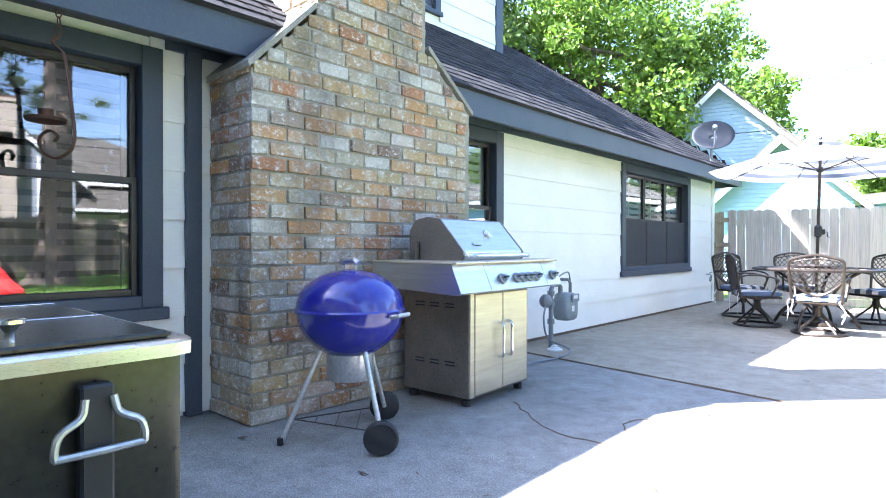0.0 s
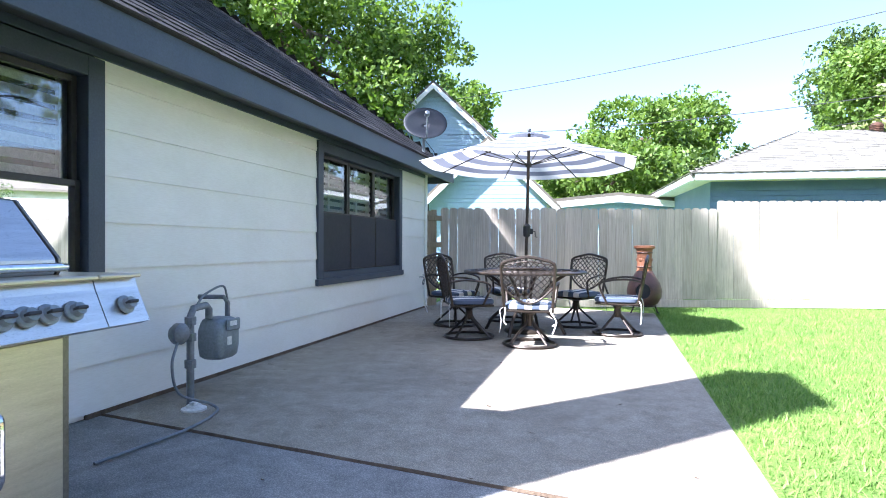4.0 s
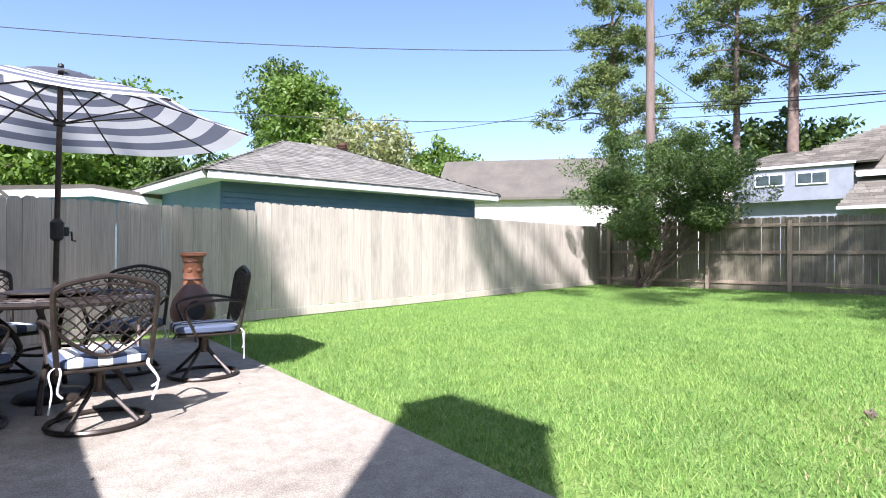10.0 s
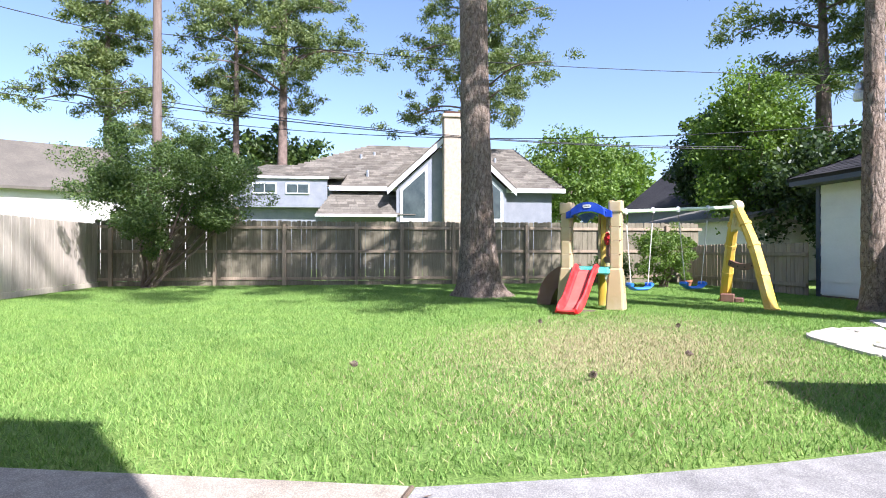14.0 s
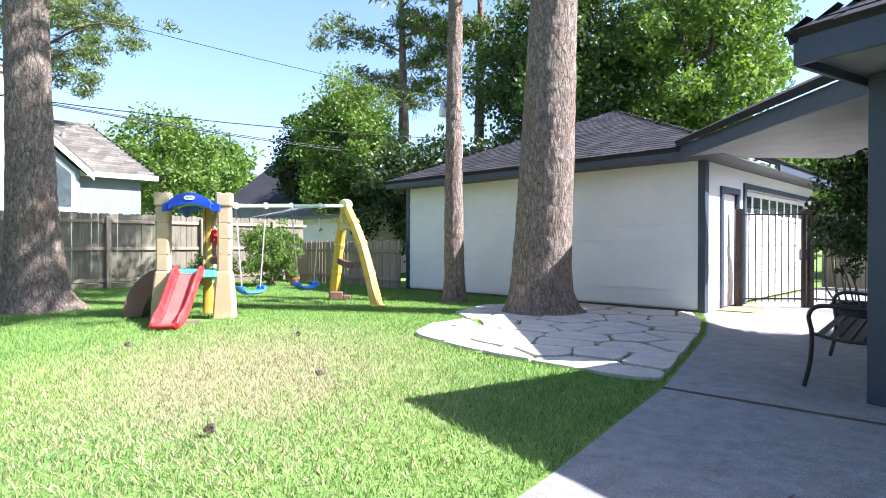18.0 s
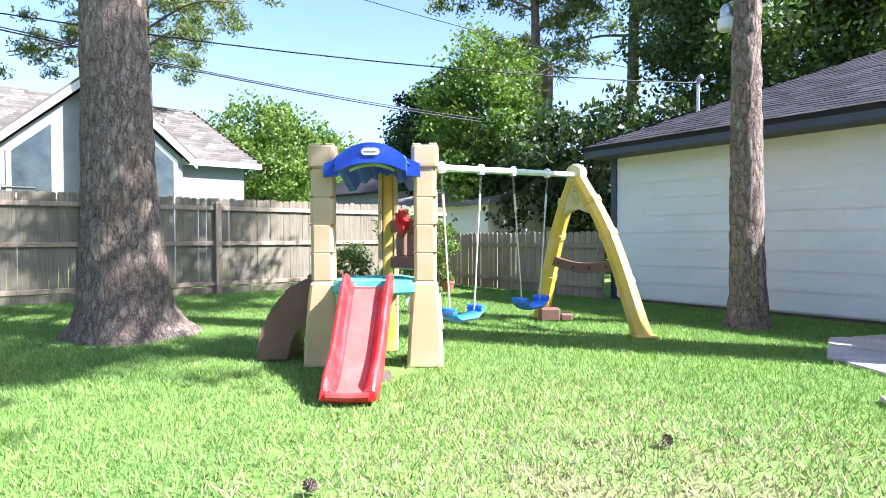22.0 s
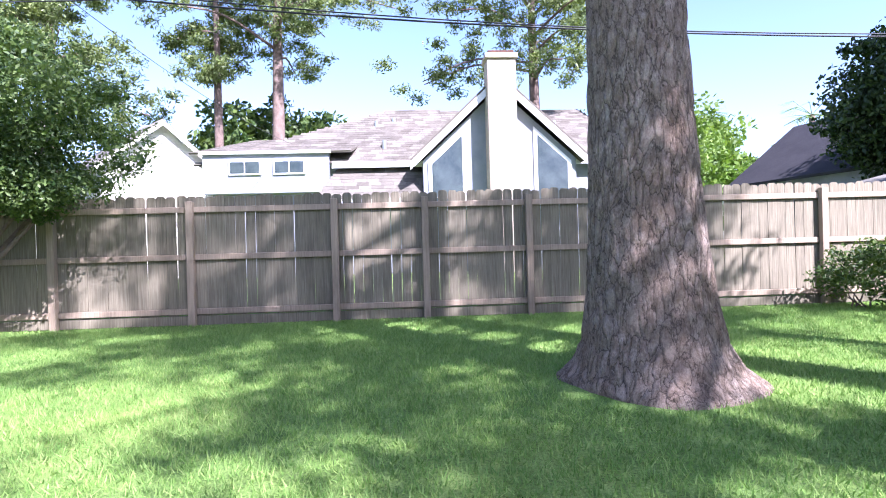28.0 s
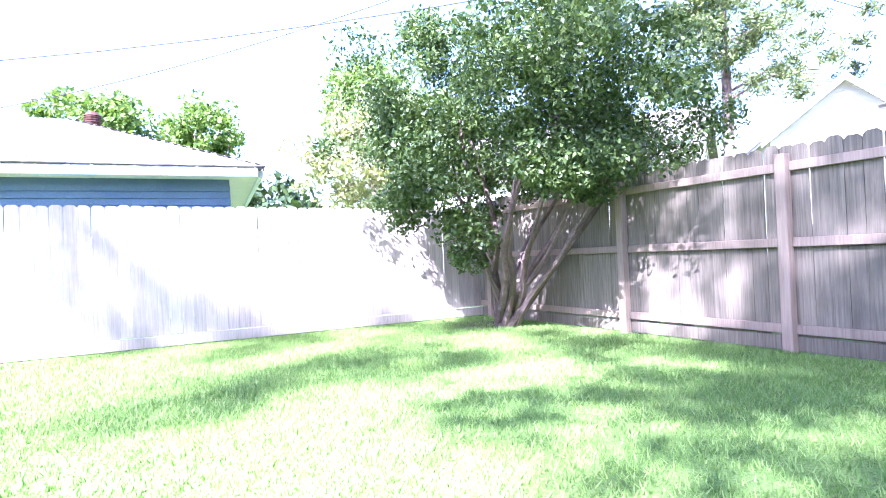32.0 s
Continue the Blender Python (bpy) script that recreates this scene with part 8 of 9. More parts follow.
def hanging_things():
    # iron candle hook under the eave
    c = thing("candle_holder", HOUSE @ pose(0.38, -3.28, 1.47, 0, 0, 52), "rusty scrolled iron candle holder hanging from the eave", "candle holder")
    bm = B()
    path = spline([(-0.03, 0, 0.50), (-0.055, 0, 0.47), (-0.03, 0, 0.44), (-0.005, 0, 0.40), (0.02, 0, 0.2), (0.035, 0, 0.06), (0.02, 0, -0.02), (-0.04, 0, -0.06), (-0.10, 0, -0.03), (-0.11, 0, 0.03), (-0.07, 0, 0.065), (-0.035, 0, 0.04), (-0.05, 0, 0.015)], 5)
    tube(bm, path, 0.014, 6, flat=0.45)
    part("scroll", bm, RUST, c, smooth=True)
    bm = B()
    lathe(bm, [(0.015, 0.075), (0.08, 0.085), (0.085, 0.10), (0.08, 0.10), (0.0, 0.092)], 20, c=(-0.085, 0, 0.02))
    lathe(bm, [(0.03, 0.0), (0.032, 0.045), (0.027, 0.045), (0.025, 0.01)], 14, c=(-0.085, 0, 0.115))
    part("drip_dish", bm, RUST, c, smooth=True)
    bm = B()
    for k in range(7):
        a = pose(-0.03, 0, 0.52 + k * 0.042, 0, 0, 90 * k)
        tube(bm, [a @ Vector((0.013 * math.cos(t), 0, 0.024 * math.sin(t))) for t in [2 * math.pi * i / 10 for i in range(10)]], 0.003, 5, closed=True)
    part("chain", bm, RUST, c)
    f = thing("flood_light", HOUSE @ pose(0.30, -3.56, 2.11), "white flood lamp in a socket under the eave", "lamp")
    bm = B()
    lathe(bm, [(0.0, 0.0), (0.05, 0.0), (0.058, 0.01), (0.05, 0.03), (0.03, 0.09), (0.025, 0.12)], 18, m=pose(0.06, 0, -0.02, 0, -125, 40))
    part("bulb", bm, WHITE_PLASTIC, f, "pale reflector bulb", smooth=True)
    bm = B()
    tube(bm, [(0, 0, 0.085), (0.0, 0, 0.03), (0.03, 0.01, -0.01)], 0.02, 8)
    part("socket", bm, BLACK, f)
    bm = B()
    tube(bm, spline([(0.0, 0, 0.06), (0.05, 0.08, 0.02), (0.06, 0.2, 0.06), (0.02, 0.32, 0.08)], 5), 0.004, 5)
    part("cord", bm, WHITE_PLASTIC, f)
    # satellite dish on the roof edge
    d = thing("satellite_dish", HOUSE @ pose(0.28, 6.0, 2.42, 0, 0, 0), "dark grey satellite dish on a mast at the eave", "satellite dish")
    bm = B()
    tube(bm, spline([(0, 0.0, 0.0), (0.0, 0.0, 0.22), (0.02, -0.03, 0.34)], 5), 0.022, 10)
    part("mast", bm, METER, d)
    bm = B()
    m = pose(0.05, -0.08, 0.42, 62, 0, 22)
    rings = []
    for k in range(6):
        r = 0.02 + 0.27 * k / 5
        rings.append([bm.verts.new(m @ Vector((r * 1.12 * math.cos(a), r * math.sin(a), -0.075 * (1 - (k / 5) ** 2)))) for a in [2 * math.pi * i / 32 for i in range(32)]])
    skin(bm, rings, False)
    dish = part("reflector", bm, DISH, d, "oval grey reflector", smooth=True)
    sd = dish.modifiers.new("thickness", "SOLIDIFY")
    sd.thickness = 0.008
    bm = B()
    box(bm, -0.07, 0.07, -0.06, 0.06, -0.14, -0.07, 0.01, m)
    part("bracket", bm, PIPE, d)
    bm = B()
    tube(bm, [m @ Vector((0, -0.25, -0.06)), m @ Vector((0, -0.30, 0.12)), m @ Vector((0, -0.12, 0.30))], 0.012, 6)
    part("feed_arm", bm, METER, d)
    bm = B()
    lathe(bm, [(0.0, -0.04), (0.035, -0.03), (0.035, 0.04), (0.0, 0.05)], 10, m=m @ pose(0, -0.10, 0.31))
    part("feed_horn", bm, METER, d)
    bm = B()
    tube(bm, spline([(0.0, 0.02, 0.2), (0.10, 0.12, 0.05), (0.2, 0.2, -0.1), (0.22, 0.35, -0.22)], 5), 0.005, 5)
    part("cable", bm, WIRE, d)
    # tap and downlead at the house corner
    t = thing("garden_tap", HOUSE @ pose(0.03, V_END - 0.35, 0.42), "small wall tap with a looped hose end", "tap")
    bm = B()
    tube(bm, spline([(-0.02, 0, 0.1), (0.05, 0, 0.1), (0.07, 0, 0.06), (0.05, 0.02, -0.02), (0.02, 0.06, 0.0), (0.03, 0.08, 0.06)], 5), 0.009, 6)
    part("spout", bm, PIPE, t)
    bm = B()
    lathe(bm, [(0.0, 0.0), (0.025, 0.0), (0.025, 0.01), (0.0, 0.012)], 10, m=pose(0.06, 0, 0.13))
    part("handwheel", bm, PIPE, t)
    # lamp on the slim trunk
    y = thing("yard_lamp", pose(6.90, -3.52, 3.74, 0, 0, 15), "white yard lamp with a glass jar on a tree trunk", "lamp")
    bm = B()
    tube(bm, [(-0.2, 0, 0.2), (-0.05, 0, 0.24), (0, 0, 0.2)], 0.015, 6)
    part("arm", bm, ALU, y)
    bm = B()
    lathe(bm, [(0.04, 0.22), (0.07, 0.16), (0.075, 0.08), (0.07, 0.07)], 16)
    part("hood", bm, ALU, y, smooth=True)
    bm = B()
    lathe(bm, [(0.07, 0.07), (0.105, 0.03), (0.10, -0.08), (0.08, -0.10), (0.0, -0.10)], 16)
    part("jar", bm, WHITE_PLASTIC, y, "milky jar", smooth=True)


def small_things():
    p = thing("flower_pot", pose(12.55, -3.55, 0, 0, 0, 0), "terracotta pot with a green plant beside the shrub", "flower pot")
    bm = B()
    lathe(bm, [(0.09, 0.0), (0.13, 0.18), (0.145, 0.18), (0.145, 0.23), (0.12, 0.23), (0.11, 0.18), (0.0, 0.17)], 18)
    part("pot", bm, CLAY, p, smooth=True)
    rng = np.random.default_rng(3)
    crown_part("leaves", np.array([0, 0, 0.3]) + unit(rng, 260) * rng.uniform(0.03, 0.17, (260, 1)), 0.1, LEAF_LIGHT, p, rng, 0.3)
    rng = random.Random(9)
    cone = None
    for x, y in ((3.0, 1.9), (2.2, 3.2), (5.6, 2.6), (2.9, 5.1), (5.0, 0.9)):
        m = pose(x, y, 0.035, rng.uniform(60, 110), 0, rng.uniform(0, 360))
        if cone is None:
            cone = thing("pine_cone", m, "brown open pine cone lying on the lawn", "pine cone", "pine cones on the lawn")
            for k in range(6):
                z = -0.03 + k * 0.012
                r = 0.028 * math.sin(math.pi * (k + 1) / 7.5)
                bm = B()
                for q in range(7):
                    a = q * 0.9 + k * 0.4
                    v = [(r * 0.4 * math.cos(a), r * 0.4 * math.sin(a), z), (r * math.cos(a - 0.35), r * math.sin(a - 0.35), z + 0.012), (r * 1.15 * math.cos(a), r * 1.15 * math.sin(a), z + 0.016), (r * math.cos(a + 0.35), r * math.sin(a + 0.35), z + 0.012)]
                    slab(bm, v, (0, 0, -0.003))
                part("scales", bm, BARK_FAR, cone)
        else:
            copy_thing(cone, m)
    # twigs, leaf litter on the slab
    bm = B()
    for k in range(70):
        u, v = rng.uniform(0.1, 3.6), rng.uniform(-4.5, 7.5)
        q = hp(u, v, 0.004)
        a = rng.uniform(0, 6.3)
        l = rng.uniform(0.01, 0.04)
        d = Vector((math.cos(a), math.sin(a), 0)) * l
        w = Vector((-d.y, d.x, 0)) * rng.uniform(0.1, 0.5)
        quad(bm, q - d, q + w, q + d + Vector((0, 0, 0.006)), q - w)
    solo("leaf_litter", bm, SOIL, I4, "scattered dry brown leaves and twigs on the slab", "leaf litter", "stuff")

# ---------------------------------------------------------------- the neighbours, poles and far trees
def wire(a, b, sag, r=0.012, n=14):
    a, b = Vector(a), Vector(b)
    return [a.lerp(b, k / n) - Vector((0, 0, sag * 4 * (k / n) * (1 - k / n))) for k in range(n + 1)]


def poles():
    p = thing("utility_pole", pose(15.9, 11.3, 0), "tall dark wooden utility pole behind the corner", "utility pole")
    bm = B()
    rod(bm, (0, 0, -0.1), (0, 0, 11.5), 0.15, 0.11, 14)
    part("pole", bm, POLE, p, smooth=True)
    top = lambda z: (15.88, 11.3, z)
    runs = [(top(5.35), (16.0, -9.5, 4.5), 0.35, 0.016), (top(5.5), (16.0, -9.5, 4.62), 0.45, 0.012), (top(7.5), (16.0, -20, 7.6), 0.55, 0.012),
            (top(5.05), (8.48, -5.7, 3.68), 0.5, 0.010), (top(7.2), (-3, 27, 7.0), 0.5, 0.012), (top(5.15), (-6, 24, 5.2), 0.9, 0.010), (top(5.9), (8.0, 17.5, 4.0), 0.25, 0.008),
            (top(6.6), (31, 9, 5.5), 0.4, 0.008)]
    for a, b, s, r in runs:
        bm = B()
        tube(bm, wire(a, b, s), r, 5)
        solo("overhead_cable", bm, WIRE, I4, "black overhead cable strung from the utility pole", "cable", group="overhead cables")


def gable_house(name, label, m, w, h, d, pitch, wall, roof, over=0.35, lap=0.12, trim=WHITE_TRIM, overlap=0.0):
    """A gabled house: gable towards -y of m, w wide, d deep."""
    t = thing(name, m, label, "house")
    rise = w / 2 * pitch
    bm = B()
    prism(bm, [(-w / 2, 0), (w / 2, 0), (w / 2, h), (0, h + rise), (-w / 2, h)], d, pose(0, d, 0) @ XZ)
    wl = part("wall", bm, wall, t)
    bm = B()
    z = 0.2
    while z < h + rise - 0.1:
        half = w / 2 if z < h else w / 2 * (h + rise - z) / rise
        box(bm, -half, half, -0.022, 0.0, z, z + lap - 0.012)
        z += lap
    tagged(part("siding", bm, wall, wl), kind="stuff")
    for s in (-1, 1):
        bm = B()
        a = Vector((0, -over, h + rise + 0.02))
        e = Vector((s * (w / 2 + 0.35), -over, h - 0.35 * pitch + 0.02))
        slab(bm, [a, e, e + Vector((0, d + 2 * over, 0)), a + Vector((0, d + 2 * over, 0))], (0, 0, 0.12))
        part("roof", bm, roof, t)
        bm = B()
        slab(bm, [a + Vector((0, -0.03, -0.16)), e + Vector((0, -0.03, -0.16)), e + Vector((0, -0.03, 0.02)), a + Vector((0, -0.03, 0.02))], (0, 0.03, 0))
        part("bargeboard", bm, trim, t, "white bargeboard")
    return t


def neighbours():
    # pale blue house to the north
    m = pose(-2.1, 21.5, 0)
    b = gable_house("blue_house", "pale blue lap-sided house with white gables and a dark roof", m, 5.2, 3.72, 9, 0.95, BLUE_LAP, ROOF_BROWN)
    bm = B()
    box(bm, -0.45, 0.1, -0.05, -0.02, 3.05, 3.75, 0.01)
    w = part("window", bm, WHITE_TRIM, b)
    bm = B()
    box(bm, -0.38, 0.03, -0.06, -0.051, 3.12, 3.68)
    part("pane", bm, DARK_GLASS, w)
    for x, z in ((-0.2, 4.55), (0.7, 2.3)):
        bm = B()
        box(bm, x - 0.13, x + 0.13, -0.06, -0.02, z, z + 0.2, 0.01)
        part("gable_vent", bm, BLUE_LAP, b)
    b2 = gable_house("blue_porch_gable", "lower pale blue gable with white bargeboards", pose(-0.42, 19.0, 0), 3.3, 2.32, 6, 0.97, BLUE_LAP, ROOF_BROWN)
    bm = B()
    lathe(bm, [(0.12, 0), (0.12, 0.3), (0.2, 0.32), (0.22, 0.4), (0.16, 0.5), (0.0, 0.52)], 12, c=(0.9, 0.9, 5.0))
    part("roof_vent", bm, METER, b)
    lo = gable_house("low_shed", "low dark-roofed building behind the fence", pose(3.4, 20.0, 0), 4.0, 2.25, 4, 0.1, BLUE_LAP, ROOF_BROWN)
    # garage with a hip roof just behind the fence
    g = thing("neighbour_garage", pose(3.92, 15.39, 0, 0, 0, -8.2) @ Matrix.Diagonal((0.968, 1, 1, 1)) @ pose(-3.25, -14.1, 0), "blue neighbouring garage with a tan hip roof and white gutter", "garage")
    x0, x1, y0, y1, z = 3.25, 11.62, 14.1, 21.0, 2.48
    bm = B()
    box(bm, x0 + 0.45, x1 - 0.45, y0 + 0.45, y1 - 0.4, 0, z - 0.02)
    wl = part("wall", bm, BLUE_LAP_DEEP, g)
    bm = B()
    q = 0.3
    while q < z - 0.15:
        box(bm, x0 + 0.44, x1 - 0.44, y0 + 0.425, y0 + 0.45, q, q + 0.10)
        q += 0.115
    tagged(part("siding", bm, BLUE_LAP_DEEP, wl), kind="stuff")
    bm = B()
    box(bm, x0, x1, y0, y1, z - 0.02, z + 0.0)
    part("soffit", bm, CREAM, g)
    for a in ((x0, x1, y0 - 0.09, y0), (x0 - 0.09, x0, y0, y1), (x1, x1 + 0.09, y0, y1)):
        bm = B()
        box(bm, *a, z - 0.04, z + 0.12, 0.01)
        part("gutter", bm, WHITE_TRIM, g, "white gutter")
    e = 3.45
    for k, pts in enumerate(([(x0 - .1, y0 - .1, z + .13), (x1 + .1, y0 - .1, z + .13), (x1 - e, y0 + e, z + .13 + e * .42), (x0 + e, y0 + e, z + .13 + e * .42)],
                             [(x0 - .1, y1, z + .13), (x0 - .1, y0 - .1, z + .13), (x0 + e, y0 + e, z + .13 + e * .42), (x0 + e, y1 - e, z + .13 + e * .42)],
                             [(x1 + .1, y0 - .1, z + .13), (x1 + .1, y1, z + .13), (x1 - e, y1 - e, z + .13 + e * .42), (x1 - e, y0 + e, z + .13 + e * .42)])):
        roof_plane("roof", I4, pts, ROOF_TAN, "", seed=30 + k, tab=0.3, row=0.16, parent=g)
    bm = B()
    for k in range(4):
        lathe(bm, [(0.16, k * 0.05), (0.17, k * 0.05 + 0.025), (0.15, k * 0.05 + 0.04)], 12, c=(8.6, 17.6, 3.95))
    lathe(bm, [(0.17, 0.2), (0.1, 0.28), (0.0, 0.3)], 12, c=(8.6, 17.6, 3.95))
    part("roof_turbine", bm, RUST, g, "brown roof vent turbine")
    # big house behind the back fence
    h = thing("back_house", I4, "grey house with brown roof, glazed white gable and brick chimney", "house")
    X = 30.0
    bm = B()
    box(bm, X + 0.6, X + 9, -5.5, 12.2, 0, 4.5)
    part("wall", bm, GREY_LAP, h)
    for k, pts in enumerate(([(X + 0.2, 12.8, 4.6), (X + 0.2, -6.2, 4.6), (X + 4.4, -4.1, 7.6), (X + 4.4, 5.2, 7.6)], [(X - 0.9, 7.9, 2.98), (X - 0.9, 2.6, 2.98), (X + 4.0, 2.6, 7.58), (X + 4.0, 5.2, 7.58)], [(X + 0.2, -6.2, 4.6), (X + 9.5, -6.2, 4.6), (X + 6, -4.1, 7.6), (X + 4.4, -4.1, 7.6)], [(X + 0.0, 12.9, 5.05), (X + 0.0, 6.5, 5.05), (X + 4.2, 6.0, 6.3), (X + 4.2, 11.3, 6.3)])):
        roof_plane("roof", I4, pts, ROOF_BROWN, "", seed=40 + k, tab=0.5, row=0.22, parent=h)
    bm = B()
    box(bm, X + 0.15, X + 0.2, -6.2, 7.3, 4.35, 4.6, 0.01)
    box(bm, X - 0.08, X, 7.3, 12.5, 4.95, 5.08, 0.01)
    box(bm, X - 1.0, X - 0.9, 3.6, 7.95, 2.84, 2.98, 0.01)
    part("gutter", bm, WHITE_TRIM, h, "white gutter")
    bm = B()
    box(bm, X + 0.05, X + 0.6, 7.4, 12.4, 3.4, 5.0)
    dw = part("dormer_wall", bm, GREY_LAP, h)
    for y in (8.34, 10.09):
        bm = B()
        box(bm, X - 0.02, X + 0.05, y, y + 1.28, 4.12, 4.72, 0.01)
        w = part("window", bm, WHITE_TRIM, h, "white-framed dormer window")
        bm = B()
        for q in (0, 1):
            box(bm, X - 0.03, X - 0.021, y + 0.07 + q * 0.59, y + 0.62 + q * 0.59, 4.19, 4.65)
        part("pane", bm, DARK_GLASS, w)
    # the glazed gable with its chimney
    gy, gw, gz, ga = 0.58, 3.05, 4.45, 7.25
    bm = B()
    prism(bm, [(gy - gw, 2.5), (gy + gw, 2.5), (gy + gw, gz), (gy, ga), (gy - gw, gz)], 4.0, pose(X - 0.8, 0, 0) @ YZ)
    part("gable_wall", bm, GREY_LAP, h)
    for s in (-1, 1):
        bm = B()
        a, e = Vector((X - 1.15, gy, ga + 0.1)), Vector((X - 1.15, gy + s * (gw + 0.5), gz - 0.4))
        slab(bm, [a, e, e + Vector((0, 0, 0.32)), a + Vector((0, 0, 0.32))], (0.06, 0, 0))
        part("bargeboard", bm, WHITE_TRIM, h, "white bargeboard")
        bm = B()
        slab(bm, [a + Vector((0, 0, 0.33)), e + Vector((0, 0, 0.33)), e + Vector((5.5, 0, 0.33)), a + Vector((5.5, 0, 0.33))], (0, 0, 0.1))
        part("roof", bm, ROOF_BROWN, h)
        bm = B()
        lo = [(s * 1.35, 2.6), (s * 2.85, 2.6), (s * 2.85, 4.35), (s * 1.35, 5.72)]
        prism(bm, [(gy + y, z) for y, z in lo], 0.06, pose(X - 0.86, 0, 0) @ YZ)
        wn = part("window", bm, WHITE_TRIM, h, "tall slanted white-framed window")
        bm = B()
        lo = [(s * 1.5, 2.8), (s * 2.7, 2.8), (s * 2.7, 4.3), (s * 1.5, 5.4)]
        prism(bm, [(gy + y, z) for y, z in lo], 0.02, pose(X - 0.875, 0, 0) @ YZ)
        part("pane", bm, DARK_GLASS, wn)
    bm = B()
    box(bm, X - 1.7, X - 0.8, gy - 0.55, gy + 0.55, 0, 8.15, 0.02)
    box(bm, X - 1.78, X - 0.72, gy - 0.63, gy + 0.63, 8.15, 8.35, 0.02)
    ch = part("chimney", bm, BRICK_PALE, h, "pale brick chimney")
    bm = B()
    box(bm, X - 1.6, X - 0.9, gy - 0.5, gy + 0.5, 8.35, 8.5, 0.02)
    part("chimney_cap", bm, RUST, ch)
    for x, y, z in ((X + 3.0, 5.6, 6.5), (X + 3.3, 4.8, 6.7), (X + 2.6, -1.9, 6.2), (X + 2.9, -2.6, 6.4), (X + 1.2, 5.2, 5.3)):
        bm = B()
        rod(bm, (x, y, z - 0.3), (x, y, z + 0.35), 0.09, 0.09, 8)
        part("vent_pipe", bm, ALU, h)
    # pale house to the north-east, and dark roofs to the south-east
    n = gable_house("cream_house", "cream house with a tan roof beyond the corner", pose(28, 17.5, 0, 0, 0, 30), 7.0, 3.7, 9, 0.62, CREAM, ROOF_BROWN, trim=CREAM)
    bm = B()
    box(bm, 25.2, 26.3, 22.6, 23.5, 0, 5.4, 0.03)
    solo("brick_chimney", bm, BRICK_FAR, I4, "red brick chimney stack beyond the corner fence", "chimney")
    n2 = gable_house("cream_house", "small cream gabled house behind the corner shrub", pose(32, 14.8, 0, 0, 0, -48), 4.6, 4.85, 5, 0.8, CREAM, ROOF_TAN, trim=CREAM)
    s = gable_house("dark_roof_house", "dark-roofed house behind the side fence", pose(33, -14.5, 0, 0, 0, 100), 7, 3.6, 10, 0.75, GREY_LAP, ROOF_DARK)
    s2 = gable_house("side_shed", "low shed with a pale roof behind the fence", pose(22, -10, 0, 0, 0, 95), 6, 2.1, 6, 0.22, CREAM, ROOF_TAN)


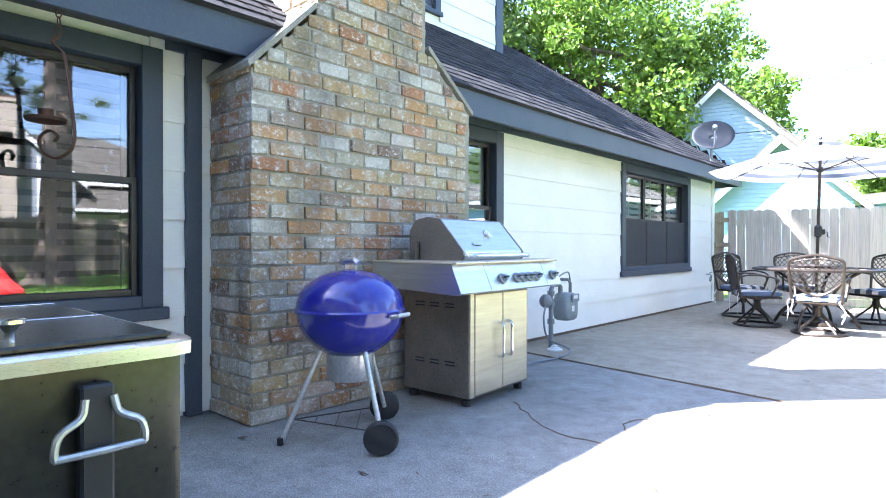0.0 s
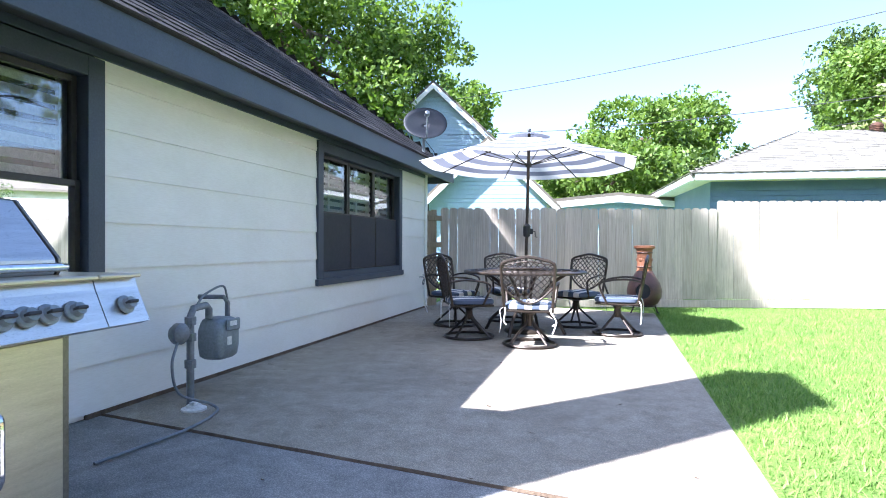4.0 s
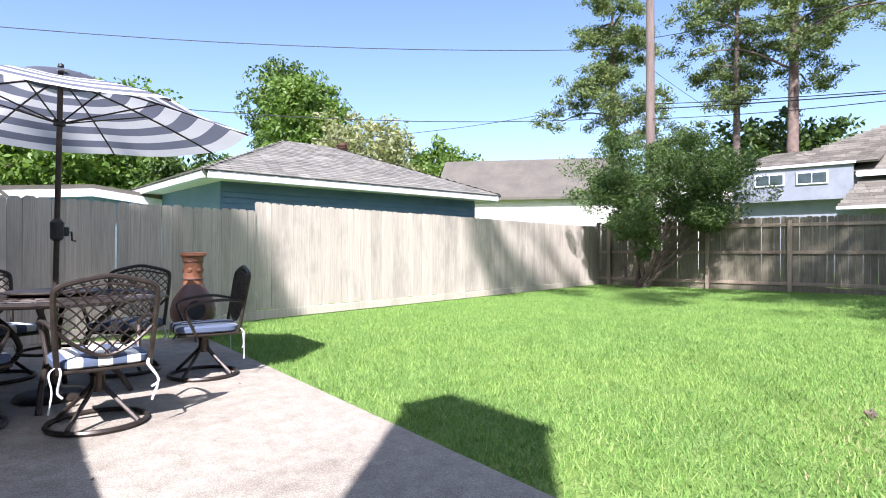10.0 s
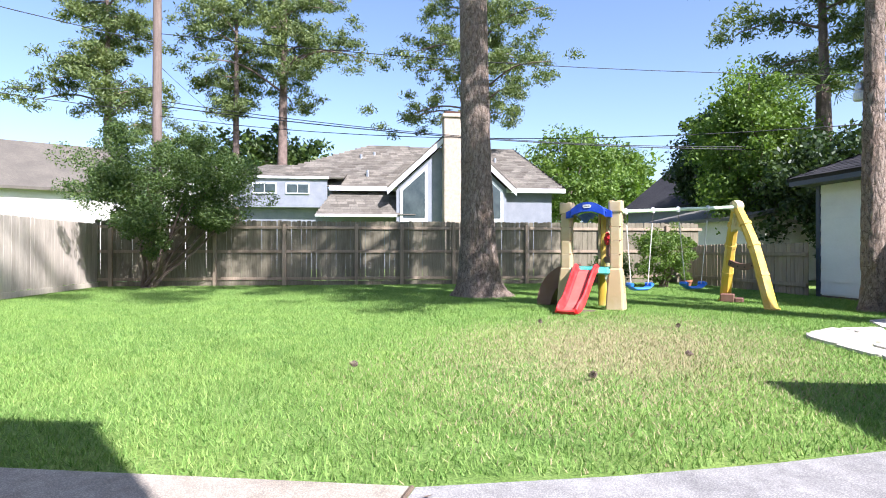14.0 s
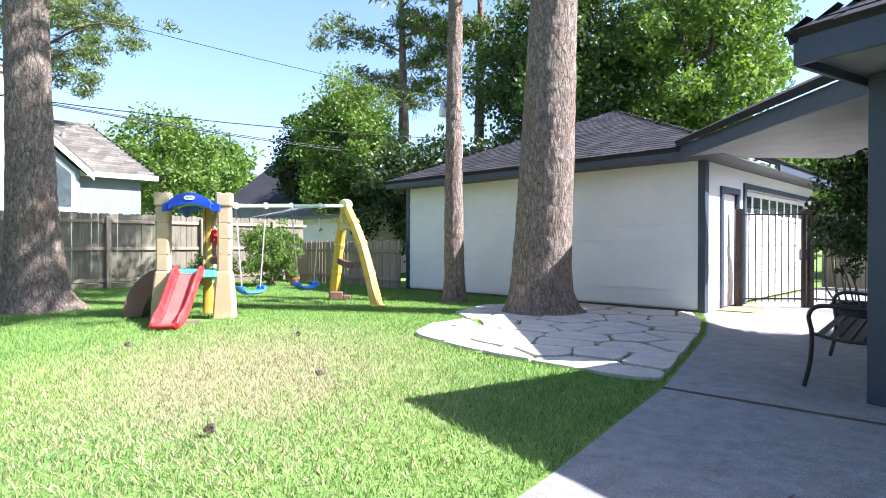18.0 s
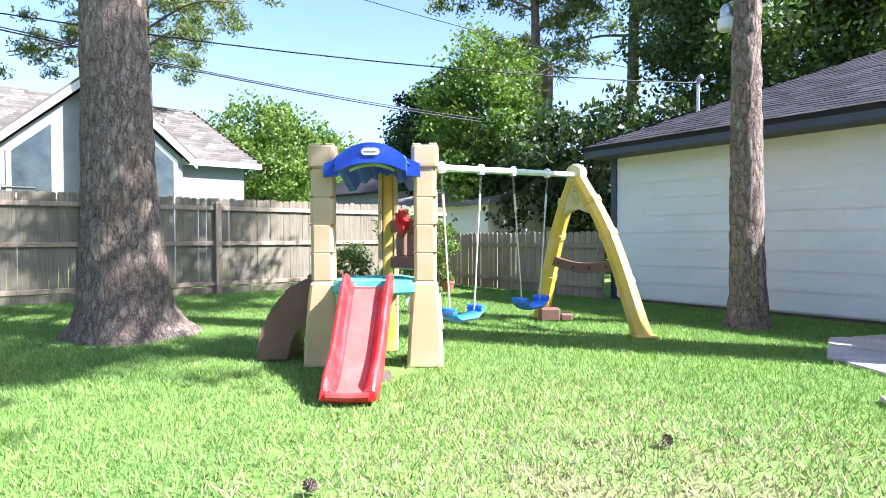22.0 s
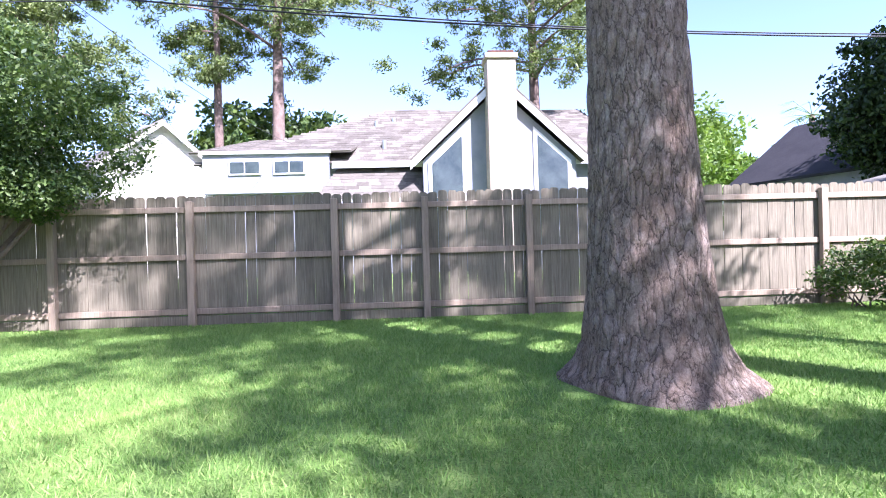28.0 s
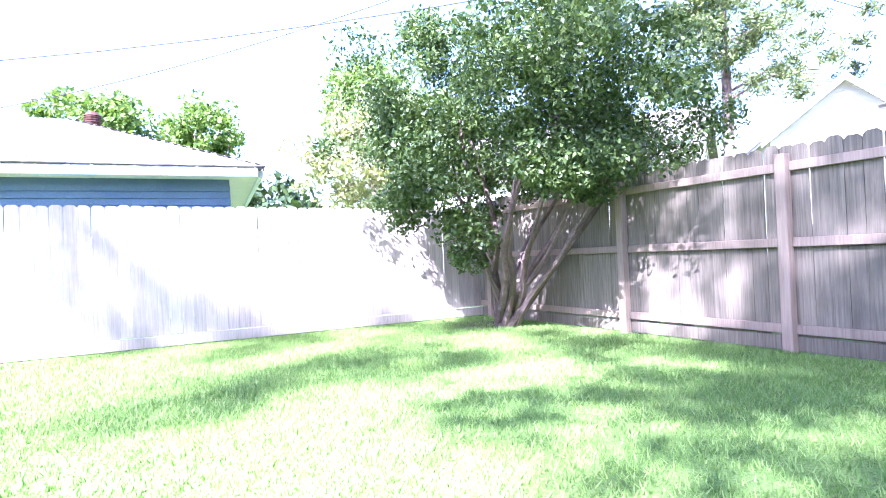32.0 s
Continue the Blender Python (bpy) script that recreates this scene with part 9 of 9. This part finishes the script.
def far_trees():
    T = broad_tree
    T(-6.3, 22.2, 11.0, (4.6, 4.2, 4.0), LEAF_LIGHT, "large green oak behind the house", 51, 0.35, 260, 200, 0.21, 0.95)
    T(-10.5, 19.0, 10.5, (3.8, 3.8, 3.8), LEAF, "tall green oak beyond the roof", 52, 0.35, 150, 180, 0.23, 0.95)
    T(-1.6, 42.5, 13.0, (2.4, 2.4, 3.6), LEAF_LIGHT, "slender light green tree beyond the blue house", 53, 0.25, 90, 80, 0.36, 0.8)
    T(15.2, 45.4, 13.0, (2.2, 2.2, 3.4), LEAF_LIGHT, "slender far tree beyond the north fence", 54, 0.25, 80, 80, 0.36, 0.8)
    T(9.5, 38, 10.0, (3.4, 3.4, 3.6), LEAF_LIGHT, "bright green tree beyond the north fence", 55, 0.25, 150, 95, 0.34, 0.9)
    T(29, 49, 17.5, (3.4, 3.4, 4.5), LEAF, "tall green tree far to the north", 56, 0.3, 140, 95, 0.4, 1.0)
    T(25.6, 41.6, 14.6, (3.0, 3.0, 3.3), LEAF_LIGHT, "round bright-green tree top", 57, 0.25, 130, 95, 0.36, 0.85)
    T(5.5, 31, 6.2, (4.0, 2.5, 2.2), LEAF_LIGHT, "low green trees behind the blue house", 58, 0.2, 150, 90, 0.3, 0.8)
    T(12, 33, 5.8, (3.6, 2.5, 2.0), LEAF, "low green trees behind the garage", 59, 0.2, 110, 90, 0.3, 0.8)
    T(21.0, 30, 8.6, (3.6, 3.0, 2.9), LEAF_PALE, "pale yellow-green tree behind the garage roof", 60, 0.2, 150, 90, 0.28, 0.8)
    T(25.5, 28, 7.6, (2.8, 2.6, 2.6), LEAF_LIGHT, "light green tree behind the garage", 61, 0.2, 110, 90, 0.28, 0.75)
    pine_tree(34, 20.4, 17.0, 7.5, 5.0, "tall pine with sprays of needles beyond the corner", 62, 0.32, (0.3, 0.2), 130)
    pine_tree(36.7, 10.9, 20.5, 11.0, 6.6, "tall open-crowned pine behind the back house", 63, 0.4, (0.6, -0.2), 170)
    pine_tree(36.0, 13.6, 17.5, 9.5, 4.0, "slim pine behind the back house", 64, 0.28, (0.2, 0), 70)
    pine_tree(36.0, -2.5, 19.0, 9.5, 6.0, "tall pine behind the glazed gable", 65, 0.36, (-0.5, 0.3), 160)
    T(40.5, 12, 9.5, (4.5, 4.0, 3.2), LEAF, "green trees behind the back house roof", 66, 0.25, 120, 90, 0.42, 1.0)
    T(41, -10, 10.0, (4.5, 4.0, 3.6), LEAF_LIGHT, "bright green trees between the far roofs", 67, 0.25, 150, 150, 0.28, 1.0)
    T(50, -18, 10.5, (5.0, 4.0, 3.4), LEAF_LIGHT, "bright green far trees", 68, 0.25, 130, 90, 0.45, 1.1)
    palm(47, -17.2, 9.3, "fan palm far beyond the fence", 69)
    palm(45.5, -24.3, 9.6, "fan palm beyond the dark roof", 70, 2.0)
    T(24.6, -12.6, 8.2, (2.3, 2.3, 3.0), LEAF_DARK, "dense dark evergreen beyond the side fence", 71, 0.25, 170, 160, 0.22, 0.8)
    T(17.3, -8.9, 7.6, (1.8, 1.8, 3.0), LEAF_LIGHT, "dense green tree behind the side fence", 72, 0.22, 190, 170, 0.15, 0.65)
    T(13.8, -9.6, 4.9, (2.8, 2.0, 2.1), LEAF_DARK, "dark hedge behind the garage", 73, 0.2, 150, 100, 0.2, 0.6)
    T(12.0, -16.0, 12.5, (3.6, 3.6, 4.8), LEAF, "large green tree behind the garage roof", 74, 0.4, 260, 180, 0.2, 0.95)
    T(8.3, -19.0, 13.0, (3.8, 4.0, 5.0), LEAF_LIGHT, "large sunlit green tree behind the garage", 75, 0.4, 260, 190, 0.21, 0.95)
    T(2.6, -21.5, 5.6, (4.0, 3.5, 2.4), LEAF_LIGHT, "green tree beyond the carport", 76, 0.3, 170, 100, 0.27, 0.85)
    T(-3.0, -18.5, 5.5, (3.0, 2.5, 2.4), LEAF, "bushy green tree beyond the carport fence", 77, 0.2, 130, 90, 0.22, 0.7)
    pine_tree(19.7, -14.0, 15.5, 8.0, 4.0, "pine with drooping sprays behind the garage", 78, 0.32, (0.3, 0.2), 70)
    pine_tree(16.5, -15.5, 16.5, 8.5, 3.2, "tall pine behind the garage roof", 79, 0.3, (-0.3, 0.1), 63)
    palm(16.8, -11.2, 7.0, "fan palm behind the hedge", 80, 1.1)
    for k in range(26):
        a = 2 * math.pi * k / 26 + 0.1
        r = 75 + 9 * math.sin(k * 2.3)
        T(6 + r * math.cos(a), 5 + r * math.sin(a), 8.5 + 2.5 * math.sin(k * 1.7), (9, 9, 4.2), (LEAF, LEAF_LIGHT, LEAF_DARK)[k % 3], "distant belt of green trees", 200 + k, 0.3, 60, 55, 1.1, 2.2, group="distant trees")

# ---------------------------------------------------------------- build
ground()
slabs()
house()
garage()
neighbours()
poles()
planting()
far_trees()
playset()
dining()
chiminea()
kettle_grill()
gas_grill()
gas_meter()
cooler()
bench()
hanging_things()
small_things()
fences()
flagstones()
chimney()
